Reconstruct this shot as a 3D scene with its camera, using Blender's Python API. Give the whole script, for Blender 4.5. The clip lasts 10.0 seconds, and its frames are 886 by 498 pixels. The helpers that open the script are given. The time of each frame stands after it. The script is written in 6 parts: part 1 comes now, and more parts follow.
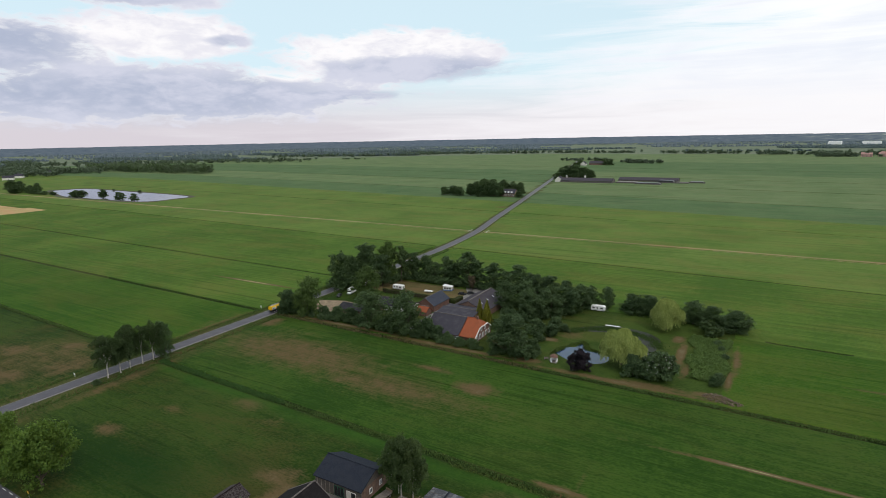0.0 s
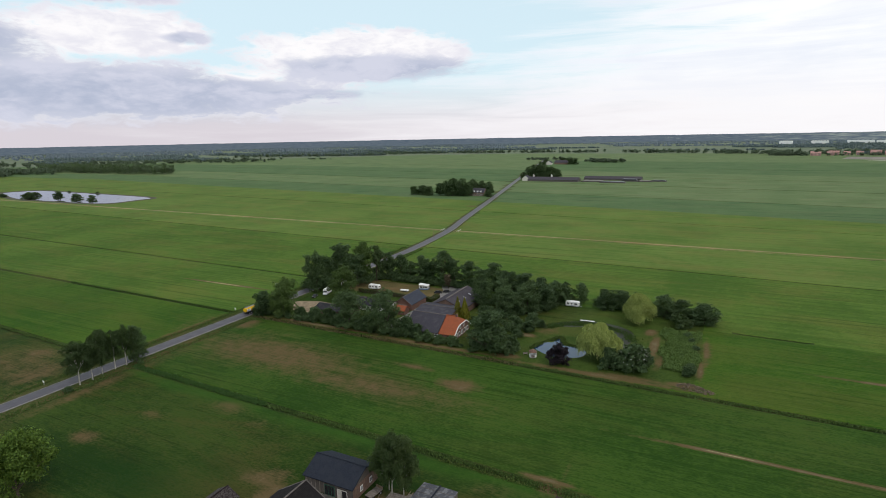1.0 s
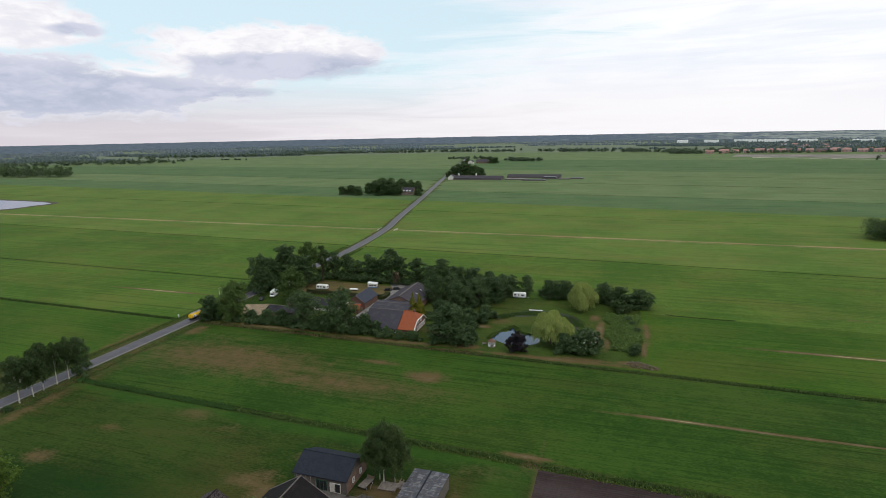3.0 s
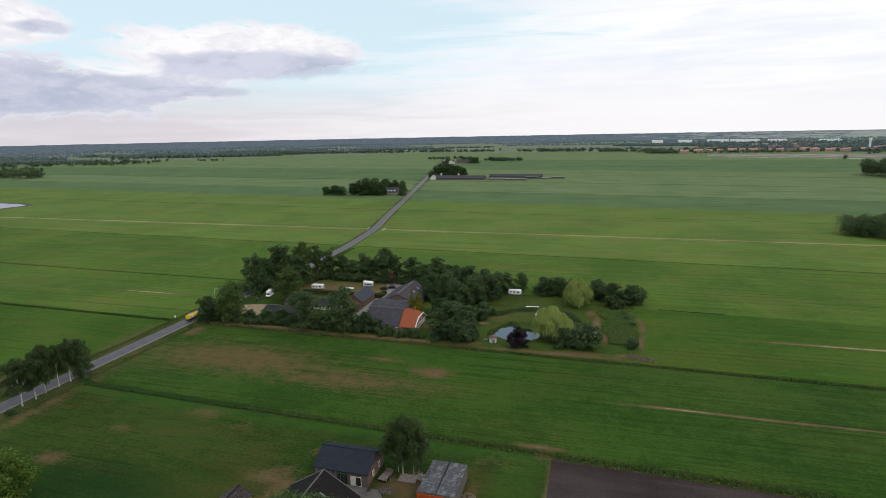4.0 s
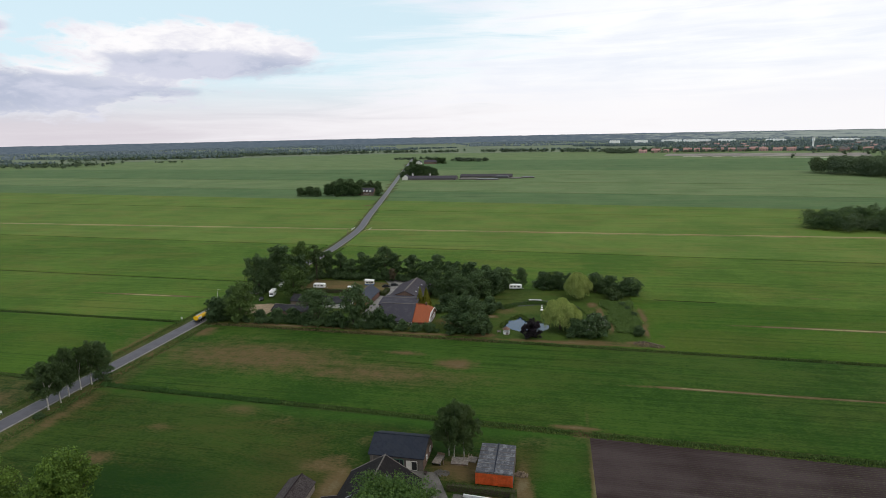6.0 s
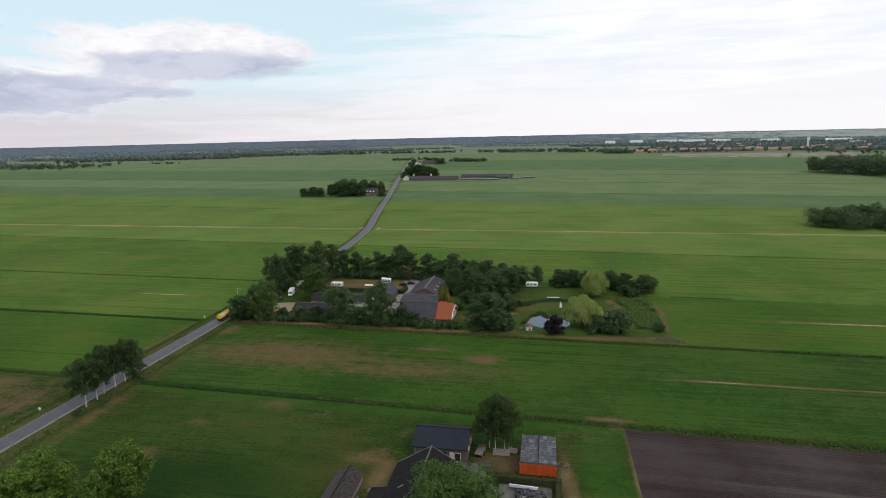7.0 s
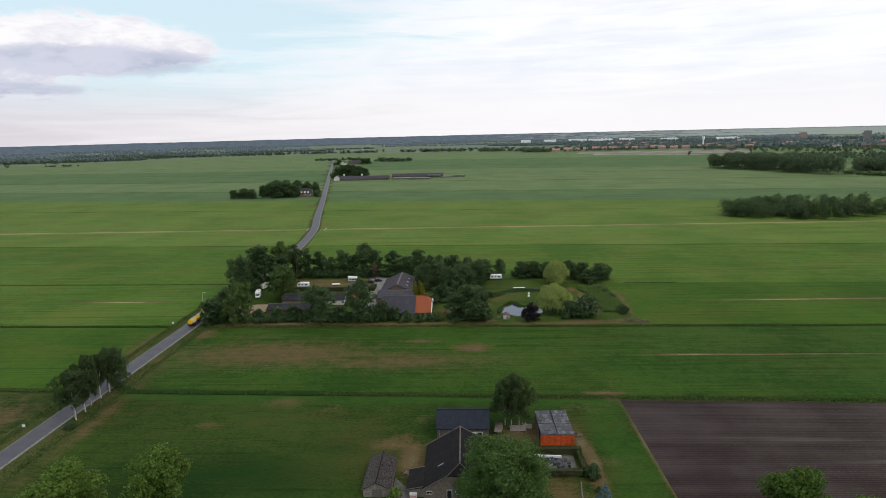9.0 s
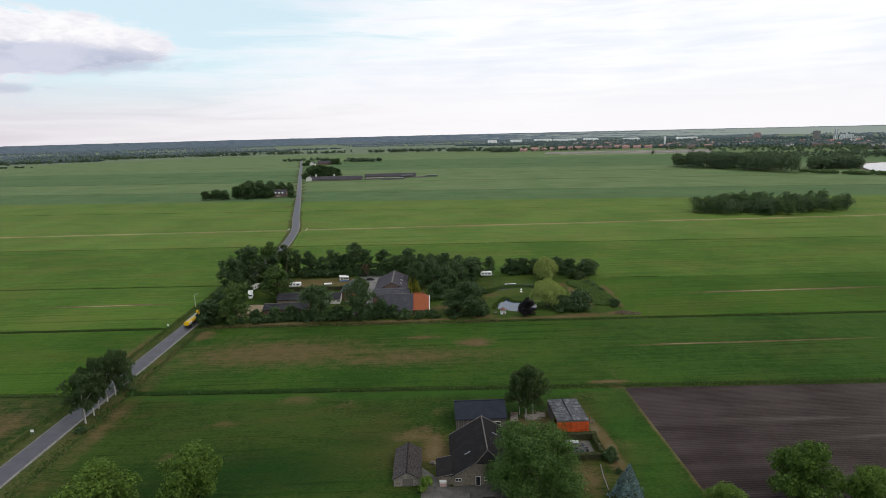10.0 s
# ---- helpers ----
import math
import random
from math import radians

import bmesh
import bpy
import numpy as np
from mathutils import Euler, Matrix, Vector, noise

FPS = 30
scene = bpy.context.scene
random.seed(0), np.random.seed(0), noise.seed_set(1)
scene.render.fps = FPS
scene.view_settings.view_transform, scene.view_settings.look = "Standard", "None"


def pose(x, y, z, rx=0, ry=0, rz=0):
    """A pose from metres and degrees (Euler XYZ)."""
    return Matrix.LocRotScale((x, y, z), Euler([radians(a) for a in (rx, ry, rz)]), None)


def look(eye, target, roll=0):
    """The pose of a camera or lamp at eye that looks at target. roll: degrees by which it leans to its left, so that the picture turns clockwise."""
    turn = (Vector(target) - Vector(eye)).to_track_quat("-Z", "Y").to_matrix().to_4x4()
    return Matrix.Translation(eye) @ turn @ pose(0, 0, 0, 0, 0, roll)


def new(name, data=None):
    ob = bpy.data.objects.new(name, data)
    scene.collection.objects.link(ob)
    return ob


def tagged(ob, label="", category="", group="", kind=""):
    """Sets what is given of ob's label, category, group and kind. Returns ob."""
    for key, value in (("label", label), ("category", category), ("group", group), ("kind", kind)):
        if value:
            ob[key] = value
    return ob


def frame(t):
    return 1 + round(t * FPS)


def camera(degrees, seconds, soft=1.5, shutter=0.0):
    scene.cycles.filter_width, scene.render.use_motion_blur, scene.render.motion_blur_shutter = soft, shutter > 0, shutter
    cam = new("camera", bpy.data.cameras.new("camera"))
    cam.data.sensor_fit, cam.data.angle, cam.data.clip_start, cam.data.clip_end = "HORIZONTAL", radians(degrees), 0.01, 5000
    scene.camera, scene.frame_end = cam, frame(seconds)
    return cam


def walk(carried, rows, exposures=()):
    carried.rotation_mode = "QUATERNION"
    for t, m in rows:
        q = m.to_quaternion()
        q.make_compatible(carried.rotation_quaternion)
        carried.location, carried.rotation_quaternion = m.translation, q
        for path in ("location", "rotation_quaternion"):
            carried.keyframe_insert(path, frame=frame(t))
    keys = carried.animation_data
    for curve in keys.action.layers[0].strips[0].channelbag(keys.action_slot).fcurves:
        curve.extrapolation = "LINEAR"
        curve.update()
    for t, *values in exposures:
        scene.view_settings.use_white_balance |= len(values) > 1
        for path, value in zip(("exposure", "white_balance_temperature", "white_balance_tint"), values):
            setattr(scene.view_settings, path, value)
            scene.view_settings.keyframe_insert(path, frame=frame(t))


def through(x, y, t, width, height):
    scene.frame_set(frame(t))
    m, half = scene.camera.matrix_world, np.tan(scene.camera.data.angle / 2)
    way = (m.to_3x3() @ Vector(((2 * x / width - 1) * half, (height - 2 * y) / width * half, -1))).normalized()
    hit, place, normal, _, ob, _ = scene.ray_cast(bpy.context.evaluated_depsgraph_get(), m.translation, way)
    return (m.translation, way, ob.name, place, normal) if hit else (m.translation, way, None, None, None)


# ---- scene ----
cam = camera(78.3, 10.0, soft=0.55)
PATH = [
    (0, (-0.434, 0.635, 78.087), (-1.418, 2.33, 77.684), -1.1),
    (0.5, (-1.884, -1.019, 78.088), (-2.829, 0.697, 77.684), -1.0),
    (1, (-3.65, -3.03, 78.073), (-4.526, -1.278, 77.667), -1.1),
    (1.5, (-5.708, -5.331, 78.071), (-6.508, -3.544, 77.663), -1.0),
    (2, (-8.285, -7.975, 78.067), (-8.994, -6.15, 77.657), -1.1),
    (2.5, (-11.276, -10.633, 78.072), (-11.924, -8.787, 77.661), -1.1),
    (4, (-22.135, -18.851, 78.044), (-22.664, -16.967, 77.631), -1.1),
    (4.5, (-26.181, -21.647, 78.042), (-26.66, -19.75, 77.629), -1.1),
    (5, (-30.725, -24.543, 78.005), (-31.145, -22.631, 77.59), -1.2),
    (5.5, (-35.524, -27.294, 77.969), (-35.92, -25.377, 77.555), -1.2),
    (7, (-51.185, -35.235, 77.718), (-51.557, -33.313, 77.307), -1.3),
    (7.5, (-56.551, -37.829, 77.661), (-56.876, -35.899, 77.249), -1.3),
    (8, (-62.307, -40.473, 77.657), (-62.555, -38.532, 77.244), -1.4),
    (8.5, (-68.238, -42.998, 77.692), (-68.404, -41.048, 77.278), -1.3),
    (9, (-74.548, -45.437, 77.727), (-74.628, -43.482, 77.309), -1.4),
    (9.5, (-81.006, -47.613, 77.768), (-81.013, -45.657, 77.349), -1.3),
    (10, (-87.716, -49.658, 77.786), (-87.673, -47.703, 77.366), -1.4),
]
walk(cam, [(t, look(eye, target, roll)) for t, eye, target, roll in PATH])

# ---- world and light ----
SUN_AZ, SUN_EL = 120.0, 48.0
world = bpy.data.worlds.new("sky")
scene.world = world
world.use_nodes = True
WT = world.node_tree
WT.nodes.clear()


class Net:
    """Short hand for building a node tree."""

    def __init__(self, tree):
        self.tree = tree

    def node(self, kind, ins=(), out=0, **props):
        n = self.tree.nodes.new("ShaderNode" + kind)
        for k, v in props.items():
            if k == "op":
                n.operation = v
            elif k == "blend":
                n.blend_type = v
            elif k == "dtype":
                n.data_type = v
            elif k == "dims":
                n.noise_dimensions = v
            elif k == "clamp":
                n.use_clamp = v
        for k, v in (ins.items() if isinstance(ins, dict) else enumerate(ins)):
            if v is None:
                continue
            if isinstance(v, bpy.types.NodeSocket):
                self.tree.links.new(v, n.inputs[k])
            else:
                n.inputs[k].default_value = v
        return n.outputs[out] if out is not None else n

    def math(self, op, a, b=None, c=None, clamp=False):
        return self.node("Math", (a, b, c), op=op, clamp=clamp)

    def mix(self, fac, a, b, blend="MIX"):
        n = self.tree.nodes.new("ShaderNodeMix")
        n.data_type, n.blend_type = "RGBA", blend
        for k, v in ((0, fac), (6, a), (7, b)):
            if isinstance(v, bpy.types.NodeSocket):
                self.tree.links.new(v, n.inputs[k])
            else:
                n.inputs[k].default_value = v if k == 0 else (*v[:3], 1)
        return n.outputs[2]

    def noise(self, vec, scale, detail=3.0, rough=0.5, distort=0.0):
        return self.node("TexNoise", {"Vector": vec, "Scale": scale, "Detail": detail, "Roughness": rough, "Distortion": distort})

    def step(self, x, lo, hi):
        n = self.tree.nodes.new("ShaderNodeMapRange")
        n.interpolation_type = "SMOOTHSTEP"
        self.tree.links.new(x, n.inputs[0])
        n.inputs[1].default_value, n.inputs[2].default_value = lo, hi
        return n.outputs[0]


N = Net(WT)
ray = N.node("TexCoord", out=0)
sep = N.node("SeparateXYZ", (ray,), out=None)
dx, dy, dz = sep.outputs
az = N.math("MULTIPLY", N.math("ARCTAN2", dx, dy), 180 / math.pi)
el = N.math("MULTIPLY", N.math("ARCSINE", dz), 180 / math.pi)
P = N.node("CombineXYZ", (N.math("MULTIPLY", az, 0.075), N.math("MULTIPLY", el, 0.19), 0.4))
big = N.noise(P, 1.1, 6, 0.55, 0.3)
fine = N.noise(P, 3.2, 8, 0.6, 0.4)
wisp = N.noise(N.node("CombineXYZ", (N.math("MULTIPLY", az, 0.03), N.math("MULTIPLY", el, 0.35), 3.0)), 2.2, 6, 0.6, 0.5)


def bank(a0, e0, ra, re):
    """A soft oval bank of cloud, 1 in its middle and falling below 0 outside."""
    u = N.math("DIVIDE", N.math("SUBTRACT", az, a0), ra)
    v = N.math("DIVIDE", N.math("SUBTRACT", el, e0), re)
    return N.math("SUBTRACT", 1.0, N.math("ADD", N.math("MULTIPLY", u, u), N.math("MULTIPLY", v, v)))


def most(*socks):
    a = socks[0]
    for b in socks[1:]:
        a = N.math("SMOOTH_MAX", a, b, 0.3)
    return a


tiny = N.noise(P, 7.0, 4, 0.55, 0.5)
wide = N.math("SUBTRACT", big, 0.5)
edge = N.math("ADD", N.math("MULTIPLY", wide, 1.7), N.math("ADD", N.math("MULTIPLY", N.math("SUBTRACT", fine, 0.5), 1.9), N.math("MULTIPLY", N.math("SUBTRACT", tiny, 0.5), 1.0)))
# bodies of cloud, the grey undersides within them, and the sunlit heaps that stand before the grey
body = most(bank(-34.0, 8.1, 12.0, 2.6), bank(-57, 4.3, 24, 2.8), bank(-68, 8.0, 10, 2.6), bank(-57, 9.3, 8.5, 2.2), bank(-60, 12.8, 9, 1.5), bank(-92, 8, 22, 7))
under = most(bank(-33.5, 6.7, 10.5, 1.25), bank(-58, 4.2, 22.5, 2.6), bank(-68.5, 7.8, 8.0, 2.4), bank(-60, 12.6, 8.0, 1.1), bank(-92, 6, 24, 6), bank(-40, 4.3, 7, 0.6), bank(-50.5, 9.1, 2.4, 0.5))
heaps = most(bank(-56.5, 9.2, 6.0, 1.9), bank(-45.0, 6.6, 4.0, 1.2), bank(-39, 9.0, 8.0, 1.1))
w_mask = N.step(N.math("ADD", body, N.math("MULTIPLY", edge, 0.95)), -0.12, 0.42)
g_in = N.math("SUBTRACT", N.math("ADD", under, N.math("MULTIPLY", edge, 1.0)), N.math("MULTIPLY", N.math("MAXIMUM", N.math("ADD", heaps, N.math("MULTIPLY", edge, 0.4)), 0.0), 1.1))
g_mask = N.step(g_in, -0.45, 0.65)
# thin white veil over the brighter half of the sky, and everywhere away from the blue gap
veil = N.step(N.math("ADD", N.math("MULTIPLY", N.math("ADD", az, N.math("MULTIPLY", el, -1.5)), 0.028), N.math("MULTIPLY", N.math("SUBTRACT", wisp, 0.5), 1.8)), -1.05, -0.35)
high = N.step(N.math("ADD", el, N.math("MULTIPLY", big, 16)), 26.0, 44.0)
low = N.step(el, 7.0, 0.6)
sky_tex = N.tree.nodes.new("ShaderNodeTexSky")
sky_tex.sky_type, sky_tex.sun_disc = "NISHITA", False
sky_tex.sun_elevation, sky_tex.sun_rotation = radians(SUN_EL), radians(SUN_AZ)
sky_tex.air_density, sky_tex.dust_density, sky_tex.ozone_density = 1.0, 1.5, 1.5
blue = N.mix(0.8, N.node("VectorMath", (sky_tex.outputs[0], (0.1, 0.1, 0.1)), op="MULTIPLY"), (0.77, 0.96, 1.04))
haze_tint = N.mix(N.step(N.math("ADD", az, N.math("MULTIPLY", N.math("SUBTRACT", wisp, 0.5), 60)), -62.0, 8.0), (0.70, 0.635, 0.69), (0.97, 0.95, 0.97))
veil_col = N.mix(N.step(N.math("ADD", N.math("MULTIPLY", wisp, 0.6), N.math("MULTIPLY", big, 0.4)), 0.36, 0.66), (1.05, 1.05, 1.05), (0.87, 0.90, 0.98))
col = N.mix(N.math("MAXIMUM", N.math("MULTIPLY", veil, 0.95), N.math("MULTIPLY", high, 0.7)), blue, veil_col)
col = N.mix(N.math("MULTIPLY", low, 0.93), col, haze_tint)
grey_col = N.mix(N.step(N.math("ADD", N.math("MULTIPLY", big, 0.5), N.math("ADD", N.math("MULTIPLY", fine, 0.35), N.math("MULTIPLY", tiny, 0.15))), 0.40, 0.60), (0.42, 0.475, 0.62), (0.66, 0.68, 0.80))
white_col = N.mix(N.step(N.math("ADD", N.math("MULTIPLY", fine, 0.6), N.math("MULTIPLY", tiny, 0.4)), 0.40, 0.62), (1.02, 0.99, 1.0), (0.84, 0.82, 0.89))
col = N.mix(N.math("MULTIPLY", w_mask, 0.93), col, white_col)
col = N.mix(N.math("MULTIPLY", N.math("MULTIPLY", g_mask, N.math("MAXIMUM", w_mask, 0.7)), 0.97), col, grey_col)
bg = N.node("Background", {"Color": col, "Strength": 1.0})
WT.links.new(bg, WT.nodes.new("ShaderNodeOutputWorld").inputs[0])

sun_data = bpy.data.lights.new("sun", "SUN")
sun_data.energy, sun_data.angle, sun_data.color = 0.9, radians(14), (1.0, 0.95, 0.88)
sun = new("sun", sun_data)
sun.matrix_world = pose(0, 0, 300, 90 - SUN_EL, 0, 180 - SUN_AZ)
scene.view_settings.exposure = 0.0


# ---- materials ----
def material(name):
    m = bpy.data.materials.new(name)
    m.use_nodes = True
    m.node_tree.nodes.clear()
    return m, Net(m.node_tree)


def finish(m, n, color, rough=0.8, metal=0.0, bump=None, strength=0.3, dist=0.05, spec=0.3, transmit=0.0):
    b = n.tree.nodes.new("ShaderNodeBsdfPrincipled")
    for key, v in (("Base Color", color), ("Roughness", rough), ("Metallic", metal), ("Specular IOR Level", spec), ("Transmission Weight", transmit)):
        if isinstance(v, bpy.types.NodeSocket):
            n.tree.links.new(v, b.inputs[key])
        else:
            b.inputs[key].default_value = (*v, 1) if key == "Base Color" else v
    if bump is not None:
        n.tree.links.new(n.node("Bump", {"Strength": strength, "Distance": dist, "Height": bump}), b.inputs["Normal"])
    n.tree.links.new(b.outputs[0], n.tree.nodes.new("ShaderNodeOutputMaterial").inputs[0])
    return m


def plain(name, c, rough=0.6, metal=0.0, vary=0.18, scale=1.2, spec=0.3, bump=0.15):
    """A painted, sawn or cast surface with blotches and fine grain."""
    m, n = material(name)
    at = n.node("TexCoord", out=3)
    a, b = n.noise(at, scale, 4), n.noise(at, scale * 9, 3)
    f = n.math("ADD", n.math("MULTIPLY", a, 0.6), n.math("MULTIPLY", b, 0.4))
    dark, lite = [x * (1 - 1.6 * vary) for x in c], [min(1, x * (1 + vary)) for x in c]
    return finish(m, n, n.mix(n.step(f, 0.3, 0.7), dark, lite), rough, metal, b, bump, 0.02, spec)


def field(name, c1, c2, dry=(0.104, 0.074, 0.034), stripe=0.35, freq=0.35, along=0.012, thin=0.3):
    """Grassland: mown swaths along x, patches, grain, and dry ground where the sheet's dry attribute is high."""
    m, n = material(name)
    at = n.node("TexCoord", out=3)
    sw = n.noise(n.node("VectorMath", (at, (along, freq, 0.0)), op="MULTIPLY"), 1.0, 4, 0.65)
    patch = n.noise(at, 0.018, 4, 0.55, 0.4)
    clump = n.noise(at, 0.22, 4, 0.6)
    grain = n.noise(n.node("VectorMath", (at, (0.45, 1.0, 1.0)), op="MULTIPLY"), 2.0, 4, 0.78)
    f = n.math("ADD", n.math("MULTIPLY", sw, stripe), n.math("MULTIPLY", patch, 0.55 - 0.3 * stripe))
    f = n.math("ADD", f, n.math("ADD", n.math("MULTIPLY", clump, 0.22), n.math("MULTIPLY", grain, 0.55)))
    mid = 0.5 * (stripe + 0.55 - 0.3 * stripe + 0.77)
    col = n.mix(n.step(f, mid - 0.105, mid + 0.105), c1, c2)
    # thin, tired grass in loose drifts, with single wheel tracks and missed swaths
    drift = n.noise(n.node("VectorMath", (at, (0.5, 1.3, 1.0)), op="MULTIPLY"), 0.035, 5, 0.7, 0.6)
    tired = n.step(n.math("ADD", drift, n.math("MULTIPLY", n.math("SUBTRACT", grain, 0.5), 0.5)), 0.44, 0.66)
    col = n.mix(n.math("MULTIPLY", tired, thin), col, [0.75 * a + 0.25 * b for a, b in zip((c2[0] * 1.75, c2[1] * 0.86, c2[2] * 1.3), dry)])
    swath = n.noise(n.node("VectorMath", (at, (along * 0.25, freq * 0.55, 0.0)), op="MULTIPLY"), 1.0, 3, 0.8)
    col = n.mix(n.math("MULTIPLY", n.step(swath, 0.57, 0.68), 0.6), col, [x * 0.62 for x in c1])
    attr = n.tree.nodes.new("ShaderNodeAttribute")
    attr.attribute_name = "dry"
    ragged = n.math("ADD", n.math("MULTIPLY", clump, 0.7), n.math("ADD", n.math("MULTIPLY", sw, 0.45), n.math("MULTIPLY", grain, 0.75)))
    worn = n.math("ADD", attr.outputs[2], n.math("MULTIPLY", n.math("SUBTRACT", ragged, 0.95), 1.5))
    worn = n.math("MULTIPLY", n.step(worn, 0.2, 1.0), n.step(attr.outputs[2], 0.02, 0.35))
    col = n.mix(worn, col, dry)
    bare = n.math("ADD", attr.outputs[2], n.math("ADD", n.math("MULTIPLY", n.math("SUBTRACT", clump, 0.5), 1.9), n.math("MULTIPLY", n.math("SUBTRACT", grain, 0.5), 1.6)))
    col = n.mix(n.step(bare, 0.95, 1.5), col, (0.132, 0.108, 0.060))
    col = n.mix(n.step(bare, 1.7, 2.2), col, (0.28, 0.25, 0.115))
    fresh = n.tree.nodes.new("ShaderNodeAttribute")
    fresh.attribute_name = "fresh"
    young = n.math("MULTIPLY", fresh.outputs[2], n.math("ADD", n.math("MULTIPLY", clump, 0.9), n.math("MULTIPLY", grain, 0.8)), clamp=True)
    col = n.mix(young, col, (0.029, 0.080, 0.010))
    lush = n.tree.nodes.new("ShaderNodeAttribute")
    lush.attribute_name = "lush"
    deep = n.math("MULTIPLY", lush.outputs[2], n.math("ADD", 0.6, n.math("MULTIPLY", sw, 0.8)), clamp=True)
    col = n.mix(n.math("MULTIPLY", deep, 0.8), col, [x * 0.6 for x in c1[:1]] + [x * 0.95 for x in c1[1:]])
    return finish(m, n, col, 0.85, 0, n.math("ADD", grain, n.math("MULTIPLY", clump, 1.5)), 0.7, 0.3, 0.04)


def foliage(name, c1, c2, through=0.25):
    """Leaves: each clump has its own shade, each tree its own tone; some light passes through."""
    m, n = material(name)
    geo = n.node("NewGeometry", out=8)
    ob = n.node("ObjectInfo", out=5)
    at = n.node("TexCoord", out=3)
    f = n.math("ADD", n.math("MULTIPLY", geo, 0.5), n.math("ADD", n.math("MULTIPLY", ob, 0.3), n.math("MULTIPLY", n.noise(at, 0.5, 2), 0.4)))
    col = n.mix(n.step(f, 0.15, 1.05), c1, c2)
    b = n.tree.nodes.new("ShaderNodeBsdfPrincipled")
    b.inputs["Roughness"].default_value, b.inputs["Specular IOR Level"].default_value = 0.6, 0.2
    n.tree.links.new(col, b.inputs["Base Color"])
    tr = n.node("BsdfTranslucent", {"Color": n.mix(0.3, col, (0.2, 0.28, 0.03))})
    mx = n.node("MixShader", (through, b.outputs[0], tr))
    n.tree.links.new(mx, n.tree.nodes.new("ShaderNodeOutputMaterial").inputs[0])
    return m


def ribbed(name, c, period, axis=0, rough=0.6, stains=(0.12, 0.12, 0.1), amount=0.4, blotch=0.5):
    """Roof sheeting or pantiles seen from far off: fine rows with moss and weather stains."""
    m, n = material(name)
    at = n.node("TexCoord", out=3)
    w = n.tree.nodes.new("ShaderNodeTexWave")
    w.bands_direction = "XYZ"[axis]
    n.tree.links.new(at, w.inputs["Vector"])
    w.inputs["Scale"].default_value, w.inputs["Distortion"].default_value = 0.314 / period, 0.2
    a, b = n.noise(at, blotch, 6, 0.65), n.noise(at, 4.0, 3, 0.6)
    each = n.node("ObjectInfo", out=5)
    col = n.mix(n.step(b, 0.3, 0.7), [x * 0.75 for x in c], [min(1, x * 1.15) for x in c])
    a = n.math("ADD", a, n.math("MULTIPLY", n.math("SUBTRACT", each, 0.5), 0.16))
    col = n.mix(n.math("MULTIPLY", n.step(a, 0.46, 0.64), amount), col, stains)
    return finish(m, n, col, rough, 0, n.math("ADD", w.outputs[1], n.math("MULTIPLY", b, 0.4)), 0.4, 0.05, 0.1)


M = {}
M["grass_near"] = field("grass_near", (0.0135, 0.035, 0.006), (0.036, 0.063, 0.011), stripe=0.24, freq=0.9, along=0.08, thin=0.5)
M["grass_field"] = field("grass_field", (0.0175, 0.048, 0.0065), (0.041, 0.082, 0.012), stripe=0.34, freq=0.9, along=0.03, thin=0.2)
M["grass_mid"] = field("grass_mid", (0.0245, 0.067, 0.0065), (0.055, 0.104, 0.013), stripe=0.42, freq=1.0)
# Pasture colours lighten with distance: grazing light first, then greyish haze mixed in
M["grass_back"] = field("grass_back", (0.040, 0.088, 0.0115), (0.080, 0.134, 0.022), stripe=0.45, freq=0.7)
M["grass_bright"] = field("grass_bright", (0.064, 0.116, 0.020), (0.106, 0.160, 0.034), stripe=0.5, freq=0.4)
M["grass_pale_hazy"] = field("grass_pale_hazy", (0.083, 0.130, 0.050), (0.125, 0.171, 0.074), stripe=0.45, freq=0.2, thin=0.15)
M["grass_grey_hazy"] = field("grass_grey_hazy", (0.058, 0.108, 0.042), (0.088, 0.140, 0.056), stripe=0.4, freq=0.2, thin=0.15)
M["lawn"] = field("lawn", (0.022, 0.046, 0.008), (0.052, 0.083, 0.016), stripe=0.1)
# Haze over the farthest plain put into a pale grey-green
M["grass_far_hazy"] = field("grass_far_hazy", (0.092, 0.130, 0.078), (0.145, 0.182, 0.118), stripe=0.1, freq=0.004, along=0.002)
M["meadow_dry"] = field("meadow_dry", (0.075, 0.070, 0.026), (0.135, 0.108, 0.05), stripe=0.25)
M["verge"] = field("verge", (0.030, 0.050, 0.011), (0.078, 0.080, 0.029), stripe=0.2)
M["bank"] = field("bank", (0.140, 0.142, 0.058), (0.25, 0.225, 0.11), stripe=0.3)
M["ditch"] = field("ditch", (0.018, 0.036, 0.009), (0.042, 0.064, 0.016), stripe=0.3)
M["stubble"] = field("stubble", (0.33, 0.25, 0.11), (0.42, 0.33, 0.16), stripe=0.4)


